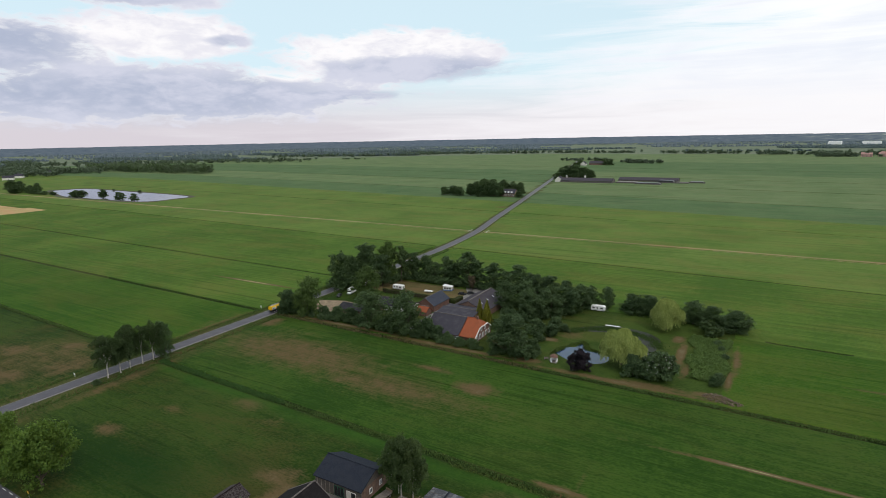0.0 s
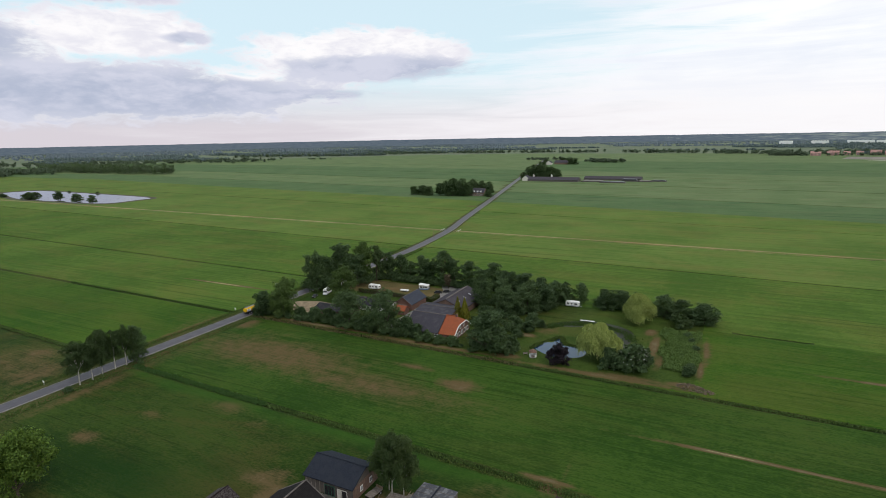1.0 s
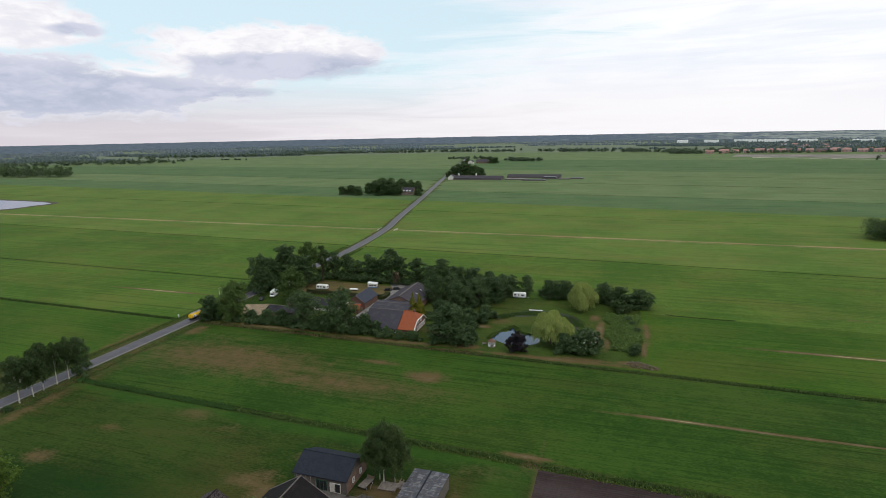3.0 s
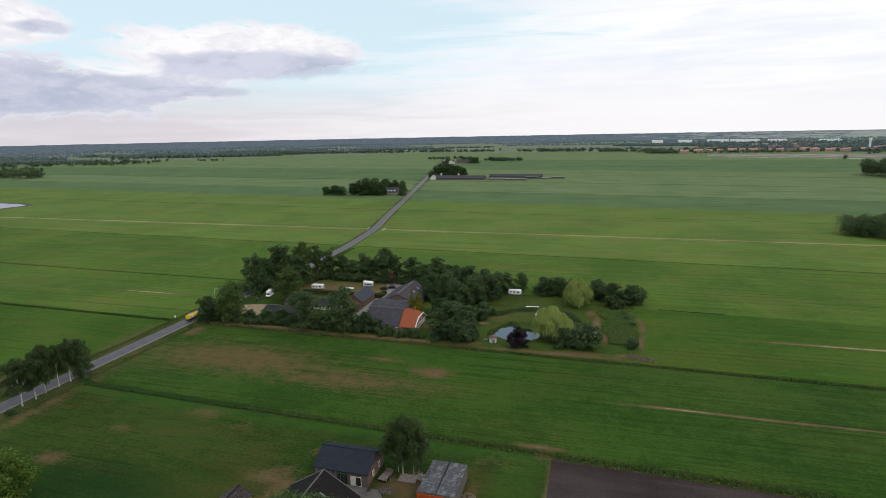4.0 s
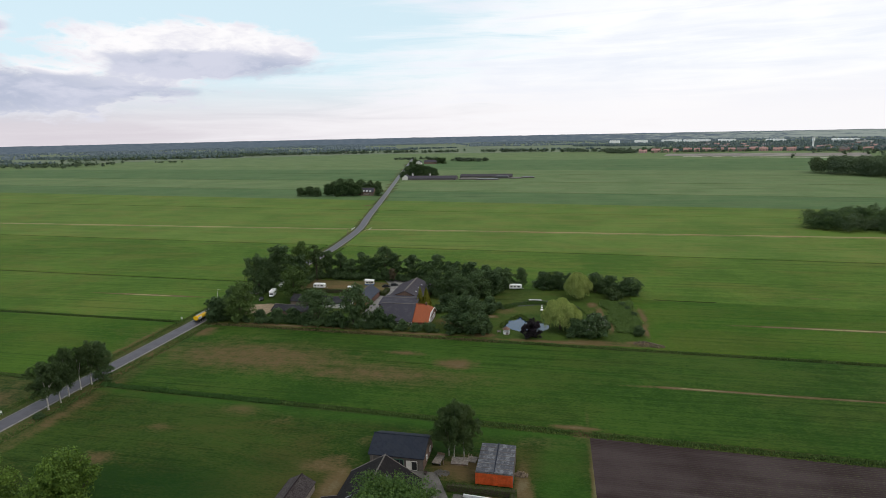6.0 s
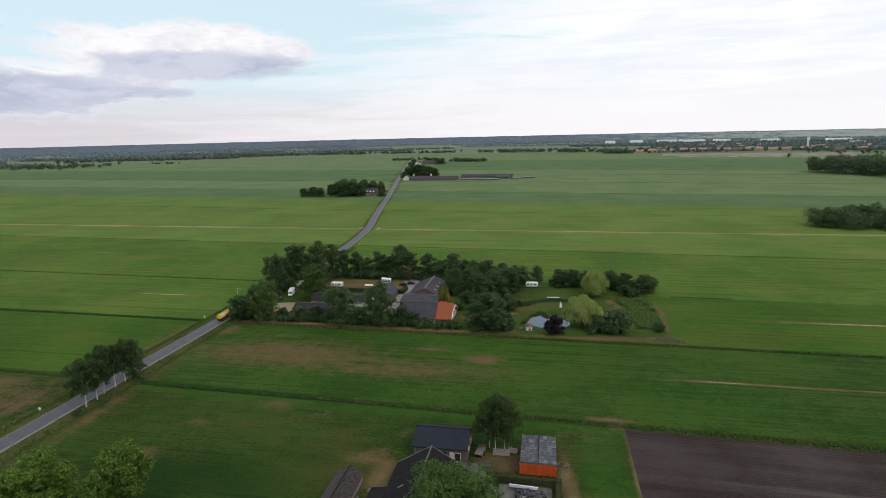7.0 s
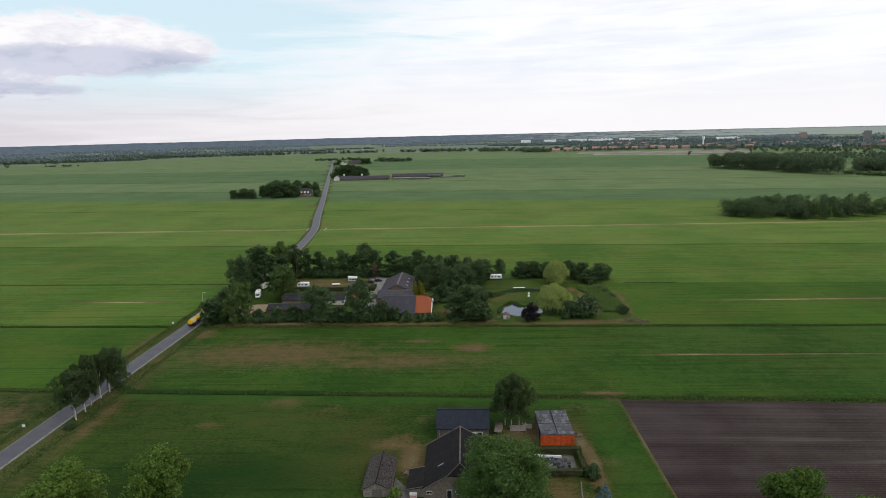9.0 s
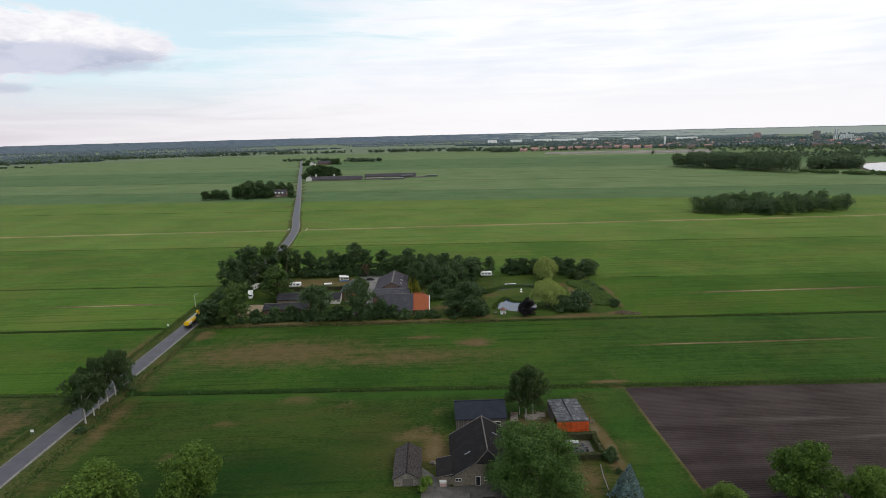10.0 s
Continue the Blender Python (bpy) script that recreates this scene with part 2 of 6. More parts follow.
def soil():
    m, n = material("soil")
    at = n.node("TexCoord", out=3)
    rows = n.tree.nodes.new("ShaderNodeTexWave")
    rows.bands_direction = "Y"
    n.tree.links.new(at, rows.inputs["Vector"])
    rows.inputs["Scale"].default_value, rows.inputs["Distortion"].default_value, rows.inputs["Detail Scale"].default_value = 0.42, 1.2, 0.6
    a, b, c = n.noise(at, 0.03, 4, 0.6), n.noise(at, 2.2, 4, 0.65), n.noise(n.node("VectorMath", (at, (0.015, 0.30, 0)), op="MULTIPLY"), 1.0, 4)
    d = n.noise(at, 0.011, 3, 0.5)
    col = n.mix(n.step(n.math("ADD", a, n.math("MULTIPLY", c, 0.55)), 0.62, 0.90), (0.026, 0.0150, 0.0150), (0.053, 0.038, 0.037))
    col = n.mix(n.math("MULTIPLY", n.step(n.math("MULTIPLY", c, n.math("ADD", 0.6, d)), 0.66, 0.78), 0.6), col, (0.088, 0.074, 0.068))
    col = n.mix(n.math("MULTIPLY", n.step(b, 0.35, 0.7), 0.45), col, (0.020, 0.014, 0.0135))
    grown = n.step(n.math("ADD", d, n.math("MULTIPLY", n.node("SeparateXYZ", (at,)), 0.0035)), 0.32, 0.72)
    sprout = n.math("MULTIPLY", n.step(rows.outputs[1], 0.62, 0.92), n.step(b, 0.46, 0.62))
    col = n.mix(n.math("MULTIPLY", sprout, n.math("ADD", 0.14, n.math("MULTIPLY", grown, 0.42))), col, (0.100, 0.112, 0.048))
    return finish(m, n, col, 0.9, 0, n.math("ADD", rows.outputs[1], b), 0.6, 0.12, 0.15)


def asphalt():
    m, n = material("asphalt")
    at = n.node("TexCoord", out=3)
    a, b = n.noise(at, 0.35, 4), n.noise(at, 8, 3)
    return finish(m, n, n.mix(n.step(n.math("ADD", n.math("MULTIPLY", a, 0.7), n.math("MULTIPLY", b, 0.3)), 0.3, 0.7), (0.048, 0.045, 0.055), (0.076, 0.070, 0.084)), 0.58, 0, b, 0.2, 0.02)


M["soil"], M["asphalt"] = soil(), asphalt()
M["pale_strip"] = plain("pale_strip", (0.20, 0.185, 0.17), 0.8, vary=0.25)
M["gravel"] = plain("gravel", (0.24, 0.21, 0.17), 0.9, vary=0.3, scale=0.6)
M["sand"] = plain("sand", (0.25, 0.19, 0.12), 0.9, vary=0.3, scale=0.4)
M["yard"] = plain("yard", (0.20, 0.19, 0.178), 0.85, vary=0.25, scale=0.4)
M["concrete"] = plain("concrete", (0.105, 0.097, 0.088), 0.85, vary=0.3, scale=0.5)
M["brick"] = plain("brick", (0.15, 0.085, 0.065), 0.85, vary=0.3, scale=2)
M["brick_brown"] = plain("brick_brown", (0.17, 0.11, 0.085), 0.85, vary=0.3, scale=2)
M["brick_pale"] = plain("brick_pale", (0.185, 0.150, 0.118), 0.85, vary=0.25, scale=2)
# Paled to pink as distance haze on the town; the storage box shares it
M["brick_red"] = plain("brick_red", (0.48, 0.29, 0.26), 0.85, vary=0.25, scale=0.3)
M["boards"] = ribbed("boards", (0.12, 0.105, 0.095), 0.2, 0, 0.85)
M["white"] = plain("white", (0.78, 0.78, 0.77), 0.45, vary=0.06)
M["cream"] = plain("cream", (0.62, 0.60, 0.55), 0.5, vary=0.1)
M["dark_glass"] = plain("dark_glass", (0.02, 0.022, 0.026), 0.12, vary=0.1, spec=0.6, bump=0.0)
# Dark glass greyed to carry haze in town windows; near skylights share it
M["hazy_glass"] = plain("hazy_glass", (0.16, 0.17, 0.19), 0.3, vary=0.1)
M["roof_slate"] = ribbed("roof_slate", (0.019, 0.023, 0.034), 0.3, 0, 0.7, (0.03, 0.034, 0.042), 0.35)
M["roof_blue"] = ribbed("roof_blue", (0.032, 0.037, 0.054), 0.3, 0, 0.38, (0.06, 0.065, 0.08), 0.4)
M["roof_low"] = ribbed("roof_low", (0.026, 0.026, 0.030), 0.3, 0, 0.8, (0.05, 0.048, 0.05), 0.5)
M["roof_tar"] = ribbed("roof_tar", (0.014, 0.0125, 0.013), 0.33, 1, 0.85, (0.026, 0.023, 0.021), 0.4)
M["roof_grey"] = ribbed("roof_grey", (0.050, 0.048, 0.060), 0.35, 0, 0.85, (0.085, 0.080, 0.086), 0.5)
M["roof_brown"] = ribbed("roof_brown", (0.056, 0.050, 0.060), 0.35, 1, 0.85, (0.075, 0.068, 0.068), 0.4)
M["roof_orange"] = ribbed("roof_orange", (0.27, 0.078, 0.036), 0.3, 0, 0.8, (0.16, 0.072, 0.045), 0.6, 1.6)
# Town tiles: the red is washed out to imitate distance haze
M["roof_red_hazy"] = ribbed("roof_red_hazy", (0.42, 0.25, 0.22), 0.4, 0, 0.8, (0.28, 0.21, 0.19), 0.5, 0.1)
M["roof_mossy"] = ribbed("roof_mossy", (0.022, 0.0155, 0.0165), 0.6, 1, 0.9, (0.15, 0.138, 0.130), 0.42, 3.4)
M["sheeting"] = ribbed("sheeting", (0.075, 0.077, 0.088), 0.18, 0, 0.8, (0.19, 0.195, 0.205), 0.7, 1.1)
M["ridge"] = plain("ridge", (0.13, 0.115, 0.105), 0.8, vary=0.3)
M["tarp"] = plain("tarp", (0.84, 0.155, 0.042), 0.6, vary=0.14, scale=0.7, bump=0.4)
M["metal"] = plain("metal", (0.42, 0.43, 0.44), 0.4, 0.7, vary=0.12)
M["dark_metal"] = plain("dark_metal", (0.035, 0.036, 0.04), 0.5, 0.3)
M["rubber"] = plain("rubber", (0.015, 0.015, 0.016), 0.8)
M["yellow"] = plain("yellow", (0.72, 0.44, 0.012), 0.35, vary=0.06)
M["wood"] = plain("wood", (0.20, 0.145, 0.10), 0.8, vary=0.3, scale=3)
M["wood_grey"] = plain("wood_grey", (0.21, 0.18, 0.155), 0.85, vary=0.35, scale=2)
M["bark"] = plain("bark", (0.085, 0.066, 0.050), 0.9, vary=0.35, scale=3, bump=0.6)
M["birch_bark"] = plain("birch_bark", (0.46, 0.43, 0.39), 0.8, vary=0.4, scale=3)
M["rubble"] = plain("rubble", (0.15, 0.115, 0.08), 0.9, vary=0.4, scale=2, bump=0.6)
M["blue_paint"] = plain("blue_paint", (0.10, 0.16, 0.30), 0.4)
M["black_paint"] = plain("black_paint", (0.02, 0.021, 0.023), 0.3)
M["green_paint"] = plain("green_paint", (0.03, 0.10, 0.06), 0.5)
M["leaf"] = foliage("leaf", (0.029, 0.056, 0.024), (0.092, 0.146, 0.060), 0.35)
M["leaf_mid"] = foliage("leaf_mid", (0.034, 0.066, 0.017), (0.108, 0.168, 0.046), 0.35)
M["leaf_light"] = foliage("leaf_light", (0.028, 0.070, 0.010), (0.150, 0.235, 0.038), 0.3)
M["leaf_big"] = foliage("leaf_big", (0.025, 0.065, 0.015), (0.122, 0.204, 0.044), 0.3)
M["leaf_birch"] = foliage("leaf_birch", (0.019, 0.038, 0.013), (0.064, 0.100, 0.034))
M["leaf_low_birch"] = foliage("leaf_low_birch", (0.027, 0.050, 0.017), (0.088, 0.128, 0.045), 0.35)
M["leaf_willow"] = foliage("leaf_willow", (0.145, 0.195, 0.045), (0.48, 0.54, 0.165), 0.35)
M["leaf_purple"] = foliage("leaf_purple", (0.008, 0.006, 0.010), (0.022, 0.014, 0.021), 0.1)
M["leaf_blue"] = foliage("leaf_blue", (0.070, 0.120, 0.118), (0.17, 0.24, 0.24), 0.1)
M["leaf_gold"] = foliage("leaf_gold", (0.10, 0.12, 0.012), (0.22, 0.20, 0.02))
# Aerial haze put into the leaf colour: pale grey-blue for the farthest trees
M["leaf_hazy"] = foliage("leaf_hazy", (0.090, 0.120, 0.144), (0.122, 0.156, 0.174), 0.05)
M["blossom"] = plain("blossom", (0.55, 0.56, 0.50), 0.7, vary=0.1)
M["leaf_reed"] = foliage("leaf_reed", (0.045, 0.085, 0.016), (0.115, 0.150, 0.045))
# Far belts lightened and distant woods blued, haze carried in the leaf colours
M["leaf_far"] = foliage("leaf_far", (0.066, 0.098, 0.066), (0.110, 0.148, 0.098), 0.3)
M["leaf_distant_hazy"] = foliage("leaf_distant_hazy", (0.040, 0.064, 0.066), (0.074, 0.104, 0.096), 0.05)


def water(name, body):
    m, n = material(name)
    at = n.node("TexCoord", out=3)
    return finish(m, n, body, 0.06, 0, n.noise(at, 1.5, 3), 0.03, 0.02, 0.6)


# Blue of the reflected sky partly put into the pond's base colour
M["water"] = water("water", (0.014, 0.034, 0.075))
M["duckweed"] = plain("duckweed", (0.018, 0.021, 0.011), 0.5, vary=0.4, scale=0.8)
M["lake_water"] = water("lake_water", (0.030, 0.027, 0.024))

# ---- helpers for things ----
def part(name, mesh, mat=None, parent=None, label="", at=None):
    """Links a mesh (or bmesh) as one object, under a thing or a part of it."""
    if isinstance(mesh, bmesh.types.BMesh):
        me = bpy.data.meshes.new(name)
        mesh.to_mesh(me)
        mesh.free()
        mesh = me
    if mat is not None and not mesh.materials:
        mesh.materials.append(M[mat])
    ob = new(name, mesh)
    if parent is not None:
        ob.parent = parent
    if at is not None:
        ob.matrix_basis = at
    return tagged(ob, label)


def thing(name, x, y, z=0.0, turn=0.0, label="", category="", group="", kind=""):
    ob = new(name)
    ob.empty_display_size = 0.5
    ob.matrix_basis = pose(x, y, z, 0, 0, turn)
    return tagged(ob, label, category, group, kind)


def faces(verts, polys):
    bm = bmesh.new()
    vs = [bm.verts.new(v) for v in verts]
    for p in polys:
        bm.faces.new([vs[i] for i in p])
    bmesh.ops.recalc_face_normals(bm, faces=bm.faces[:])
    return bm


def box(x0, x1, y0, y1, z0, z1, bevel=0.0, bm=None):
    bm = bm or bmesh.new()
    m = Matrix.LocRotScale(((x0 + x1) / 2, (y0 + y1) / 2, (z0 + z1) / 2), None, (x1 - x0, y1 - y0, z1 - z0))
    r = bmesh.ops.create_cube(bm, size=1, matrix=m)
    if bevel:
        edges = list({e for v in r["verts"] for e in v.link_edges})
        bmesh.ops.bevel(bm, geom=edges, offset=bevel, segments=2, affect="EDGES", profile=0.6)
    return bm


def rod(a, b, r0, r1=None, sides=8, bm=None):
    bm = bm or bmesh.new()
    a, b = Vector(a), Vector(b)
    m = Matrix.Translation((a + b) / 2) @ (b - a).to_track_quat("Z", "Y").to_matrix().to_4x4()
    bmesh.ops.create_cone(bm, cap_ends=True, segments=sides, radius1=r0, radius2=r0 if r1 is None else r1, depth=(b - a).length, matrix=m)
    return bm


def prism(profile, y0, y1, axis="y"):
    """A closed outline in x and z, drawn out along y (or, in y and z, along x)."""
    n = len(profile)
    put = (lambda p, q: (p[0], q, p[1])) if axis == "y" else (lambda p, q: (q, p[0], p[1]))
    verts = [put(p, y0) for p in profile] + [put(p, y1) for p in profile]
    return faces(verts, [range(n), range(2 * n - 1, n - 1, -1)] + [(i, (i + 1) % n, n + (i + 1) % n, n + i) for i in range(n)])


def sheet(quads, name, mat, index=None):
    """A mesh from an array of quads (n, 4, 3)."""
    quads = np.asarray(quads, dtype=np.float32)
    n = len(quads)
    me = bpy.data.meshes.new(name)
    me.vertices.add(4 * n)
    me.vertices.foreach_set("co", quads.ravel())
    me.loops.add(4 * n)
    me.loops.foreach_set("vertex_index", np.arange(4 * n, dtype=np.int32))
    me.polygons.add(n)
    me.polygons.foreach_set("loop_start", np.arange(0, 4 * n, 4, dtype=np.int32))
    for one in mat if isinstance(mat, (list, tuple)) else [mat]:
        me.materials.append(M[one])
    if index is not None:
        me.polygons.foreach_set("material_index", np.asarray(index, dtype=np.int32))
    me.update(calc_edges=True)
    return me


def cards(at, facing, size, rng, slim=0.75):
    """Leaf clumps: kite-shaped quads at the places given, turned about a rough facing."""
    n = len(at)
    nrm = facing + rng.normal(0, 0.7, (n, 3))
    nrm /= np.linalg.norm(nrm, axis=1)[:, None] + 1e-9
    u = np.cross(nrm, rng.normal(0, 1, (n, 3)))
    u /= np.linalg.norm(u, axis=1)[:, None] + 1e-9
    v = np.cross(nrm, u)
    s = (size * rng.uniform(0.6, 1.35, n))[:, None]
    bend = nrm * s * 0.18
    return np.stack([at - u * s - bend, at - v * s * slim + bend, at + u * s - bend, at + v * s * slim + bend], axis=1)


def unit(rng, n):
    d = rng.normal(0, 1, (n, 3))
    return d / np.linalg.norm(d, axis=1)[:, None]


def lobes(rng, n, r, z0, z1, spread=0.85, size=(0.22, 0.44), pointed=False):
    """Centres and radii of the lobes that make up a crown between two heights, widest below the middle."""
    s = rng.uniform(0.0, 1.0, n)
    wide = np.sqrt(np.clip(1 - ((s - 0.36) / 0.72) ** 2, 0.05, 1)) if not pointed else 1.05 - 0.62 * s ** 1.4
    rad = rng.uniform(*size, n) * r * (0.65 + 0.35 * wide)
    rad = np.minimum(rad, (z1 - z0) * 0.3)
    a = rng.uniform(0, 2 * math.pi, n)
    q = r * wide * spread * np.sqrt(rng.uniform(0.05, 1, n)) * rng.uniform(0.8, 1.15, n)
    q = np.maximum(0, q - rad * 0.35)
    c = np.stack([np.cos(a) * q, np.sin(a) * q, z0 + rad * 0.7 + s * (z1 - z0 - 1.6 * rad)], axis=1)
    return c, rad


def limb_lobes(rng, limbs, per, r, z0, z1, size=(0.13, 0.27), low=0.36, loose=1.0):
    """Lobes gathered round the ends of uneven limbs, with gaps between the limbs."""
    cs, rads = [], []
    for i in range(limbs):
        s = min(0.97, max(0.03, (i + 0.5) / limbs + rng.normal(0, 0.06)))
        wide = math.sqrt(max(0.06, 1 - ((s - low) / (1.02 - low if s > low else low + 0.35)) ** 2))
        a = i * 2.4 + rng.normal(0, 0.35)
        q = r * wide * rng.uniform(0.42, 0.82) * loose
        z = z0 + 0.1 * r + s * (z1 - z0 - 0.42 * r) + rng.normal(0, 0.03) * (z1 - z0)
        bulk = r * rng.uniform(0.24, 0.40)
        d = unit(rng, per)
        k = np.array([1, 1, 0.75]) * (bulk * rng.uniform(0.35, 1.0, per))[:, None]
        cs.append(np.array([math.cos(a) * q, math.sin(a) * q, z]) + d * k)
        rads.append(rng.uniform(*size, per) * r)
    core = np.linspace(0.12, 0.8, 7)
    cs.append(np.stack([rng.normal(0, 0.1, 7) * r, rng.normal(0, 0.1, 7) * r, z0 + core * (z1 - z0)], axis=1))
    rads.append(r * (0.44 - 0.2 * np.abs(core - low)) / loose ** 2 * rng.uniform(0.85, 1.15, 7))
    c, rad = np.concatenate(cs), np.concatenate(rads)
    c[:, 2] = np.clip(c[:, 2], z0 + 0.5 * rad, z1 - 0.8 * rad)
    return c, rad


def crown(rng, c, rad, n, size, squash=0.9, up=0.35, sprays=16):
    """Leaf clumps gathered into small sprays over the lobes of a crown, with loose tips and gaps between."""
    w = rad ** 2
    spray = unit(rng, len(rad) * sprays).reshape(len(rad), sprays, 3)
    spray[:, :, 2] = np.where((spray[:, :, 2] < -0.3) & (rng.random((len(rad), sprays)) < 0.6), -spray[:, :, 2], spray[:, :, 2])
    reach = rng.normal(0.98, 0.17, (len(rad), sprays))
    k = rng.choice(len(rad), n, p=w / w.sum())
    j = rng.integers(0, sprays, n)
    d = spray[k, j] + unit(rng, n) * 0.38
    d /= np.linalg.norm(d, axis=1)[:, None]
    rr = rad[k] * np.clip(reach[k, j] + rng.normal(0, 0.12, n), 0.35, 1.6) * np.where(rng.random(n) < 0.22, 0.68, 1.0)
    at = c[k] + d * rr[:, None] * np.array([1, 1, squash])
    return cards(at, d + np.array([0, 0, up]), np.full(n, size), rng)


def trunk_mesh(rng, h, r, tops, mat, lean=0.0):
    bm = bmesh.new()
    fork = Vector((rng.uniform(-1, 1) * 0.03 * h + lean, rng.uniform(-1, 1) * 0.03 * h, h))
    rod((0, 0, -0.3), fork, r, r * 0.62, 8, bm)
    for p in tops:
        p = Vector(p)
        low = Vector((0, 0, 0)).lerp(fork, 0.75 + 0.25 * rng.random())
        mid = low.lerp(p, 0.5) + Vector((0, 0, 0.06 * h))
        rod(low, mid, r * 0.42, r * 0.28, 6, bm)
        rod(mid, p, r * 0.28, r * 0.09, 5, bm)
    me = bpy.data.meshes.new("trunk")
    bm.to_mesh(me)
    bm.free()
    me.materials.append(M[mat])
    return me


KINDS = {  # height, radius, crown foot, lobes, clumps, clump size, leaf, bark, trunk radius
    "broad": (14.0, 5.5, 0.2, 44, 8600, 0.24, "leaf", "bark", 0.32),
    "round": (12.0, 6.0, 1.2, 44, 23000, 0.175, "leaf_light", "bark", 0.35),
    "chestnut": (17.0, 8.6, 0.8, 60, 58000, 0.15, "leaf_big", "bark", 0.5),
    "tall": (20.0, 4.6, 1.0, 36, 9000, 0.25,
        "leaf", "bark", 0.35),
    "ash": (14.0, 5.5, 0.8, 44, 8600, 0.23, "leaf_mid", "bark", 0.3),
    "alder": (14.0, 4.4, 0.1, 44, 6800, 0.24, "leaf", "bark", 0.35),
    "birch": (13.5, 4.8, 4.0, 44, 12000, 0.17, "leaf_birch", "birch_bark", 0.27),
    "bush": (4.0, 2.8, 0.0, 22, 3000, 0.22, "leaf", "bark", 0.12),
    "grey_bush": (5.0, 4.2, 0.2, 18, 2200, 0.36, "leaf_birch", "bark", 0.14),
    "purple": (8.4, 4.2, 0.0, 18, 5200, 0.26, "leaf_purple", "bark", 0.2),
    "low_birch": (13.5, 4.8, 2.9, 44, 13000, 0.16, "leaf_low_birch", "birch_bark", 0.2),
    "grove": (14.0, 5.5, 0.2, 44, 2200, 0.5, "leaf", "bark", 0.32),
    "bare": (18.0, 3.6, 6.0, 14, 700, 0.40, "leaf_birch", "bark", 0.28),
    "small_light": (3.6, 2.2, 0.2, 10, 1000, 0.32, "leaf_light", "bark", 0.1),
    "orange": (7.0, 2.6, 1.5, 10, 900, 0.36, "leaf_rust", "bark", 0.15),
}
M["leaf_rust"] = foliage("leaf_rust", (0.06, 0.05, 0.03), (0.13, 0.10, 0.06), 0.1)
BOUGHS = {"low_birch": (16, 5, 0.45), "grove": (20, 5, 0.32), "round": (20, 6, 0.42), "chestnut": (26, 7, 0.28), "broad": (20, 5, 0.32), "ash": (20, 5, 0.36), "tall": (20, 4, 0.36), "birch": (15, 5, 0.5), "alder": (18, 5, 0.2), "bush": (12, 4, 0.25), "purple": (16, 4, 0.05)}
PROTO = {}


def tree_meshes(kind, k):
    if (kind, k) not in PROTO:
        h, r, foot, nl, n, size, leaf, bark, tr = KINDS[kind]
        rng = np.random.default_rng(sum(map(ord, kind)) * 17 + k)
        if kind in BOUGHS:
            limbs, per, low = BOUGHS[kind]
            c, rad = limb_lobes(rng, limbs, per, r, foot, h, low=low, loose=1.2 if kind in ("birch", "low_birch") else 1.06 if kind == "round" else 1.03 if kind == "chestnut" else 1.0)
            c[:2] = [(0.08 * r, 0, h - rad[0]), (-0.1 * r, 0.1 * r, h * 0.72)]
            nl = len(c)
        else:
            c, rad = lobes(rng, nl, r, foot, h, pointed=kind == "alder")
        tops = [c[i] for i in rng.permutation(nl)[:7]]
        PROTO[kind, k] = (trunk_mesh(rng, max(foot * 1.25, 0.5), tr, tops, bark), sheet(crown(rng, c, rad, n, size), "crown", leaf))
    return PROTO[kind, k]


COUNT = [0]
WORDS = {
    "broad": ("tree", "full green broadleaf tree with a dense dark crown", "tree"),
    "round": ("tree", "light green roadside tree with a rounded leafy crown", "tree"),
    "chestnut": ("tree", "large chestnut tree with a dense rich green crown", "tree"),
    "tall": ("tree", "tall dark green tree at the edge of the farmyard", "tree"),
    "ash": ("tree", "mid-green leafy tree with a lighter open crown", "tree"),
    "alder": ("tree", "dark green alder with a pointed crown in the windbreak", "tree"),
    "birch": ("birch_tree", "birch with white trunk and drooping grey-green leaves", "tree"),
    "bush": ("shrub", "dense dark green shrub growing at the garden edge", "shrub"),
    "grey_bush": ("shrub", "broad grey-green willow shrub beside the pond garden", "shrub"),
    "purple": ("copper_beech", "dark purple copper beech on the pond lawn", "tree"),
    "low_birch": ("birch_tree", "birch with splayed white trunks and hanging grey-green leaves", "tree"),
    "grove": ("tree", "distant full green broadleaf tree with rounded crown", "tree"),
    "bare": ("tree", "tall thin-leaved half dead tree beside the road", "tree"),
    "small_light": ("shrub", "small bright green leafy shrub on bare soil", "shrub"),
    "orange": ("tree", "small brown-leaved dry tree beside the yard", "tree"),
}


def tree(kind, x, y, h, r=None, group="", label=""):
    """One tree or shrub of a kind, h high and r in radius."""
    COUNT[0] += 1
    k = COUNT[0] % (2 if kind in ("chestnut", "round", "purple", "bare", "orange") else 3)
    h0, r0 = KINDS[kind][:2]
    r = r or r0 * h / h0
    name, lab, cat = WORDS[kind]
    ob = thing(name, x, y, 0, COUNT[0] * 137.5 % 360, label or lab, cat, group)
    ob.scale = (r / r0, r / r0, h / h0)
    t, c = tree_meshes(kind, k)
    part("trunk", t, parent=ob)
    part("crown", c, parent=ob)
    return ob


# ---- ground ----
ROAD = [(-192, -400), (-192, 0), (-191.5, 175), (-191.5, 290), (-194.5, 345), (-203, 410), (-219, 480), (-256.5, 653), (-345, 1050), (-435, 1458), (-500, 1750)]


def road_x(y):
    return float(np.interp(y, [p[1] for p in ROAD], [p[0] for p in ROAD]))


def slant(v):
    return np.interp(v, [0, 111, 170, 235, 337, 404, 600, 1500, 2500], [-0.035, -0.035, -0.022, -0.035, -0.055, -0.012, -0.13, -0.13, 0.0])


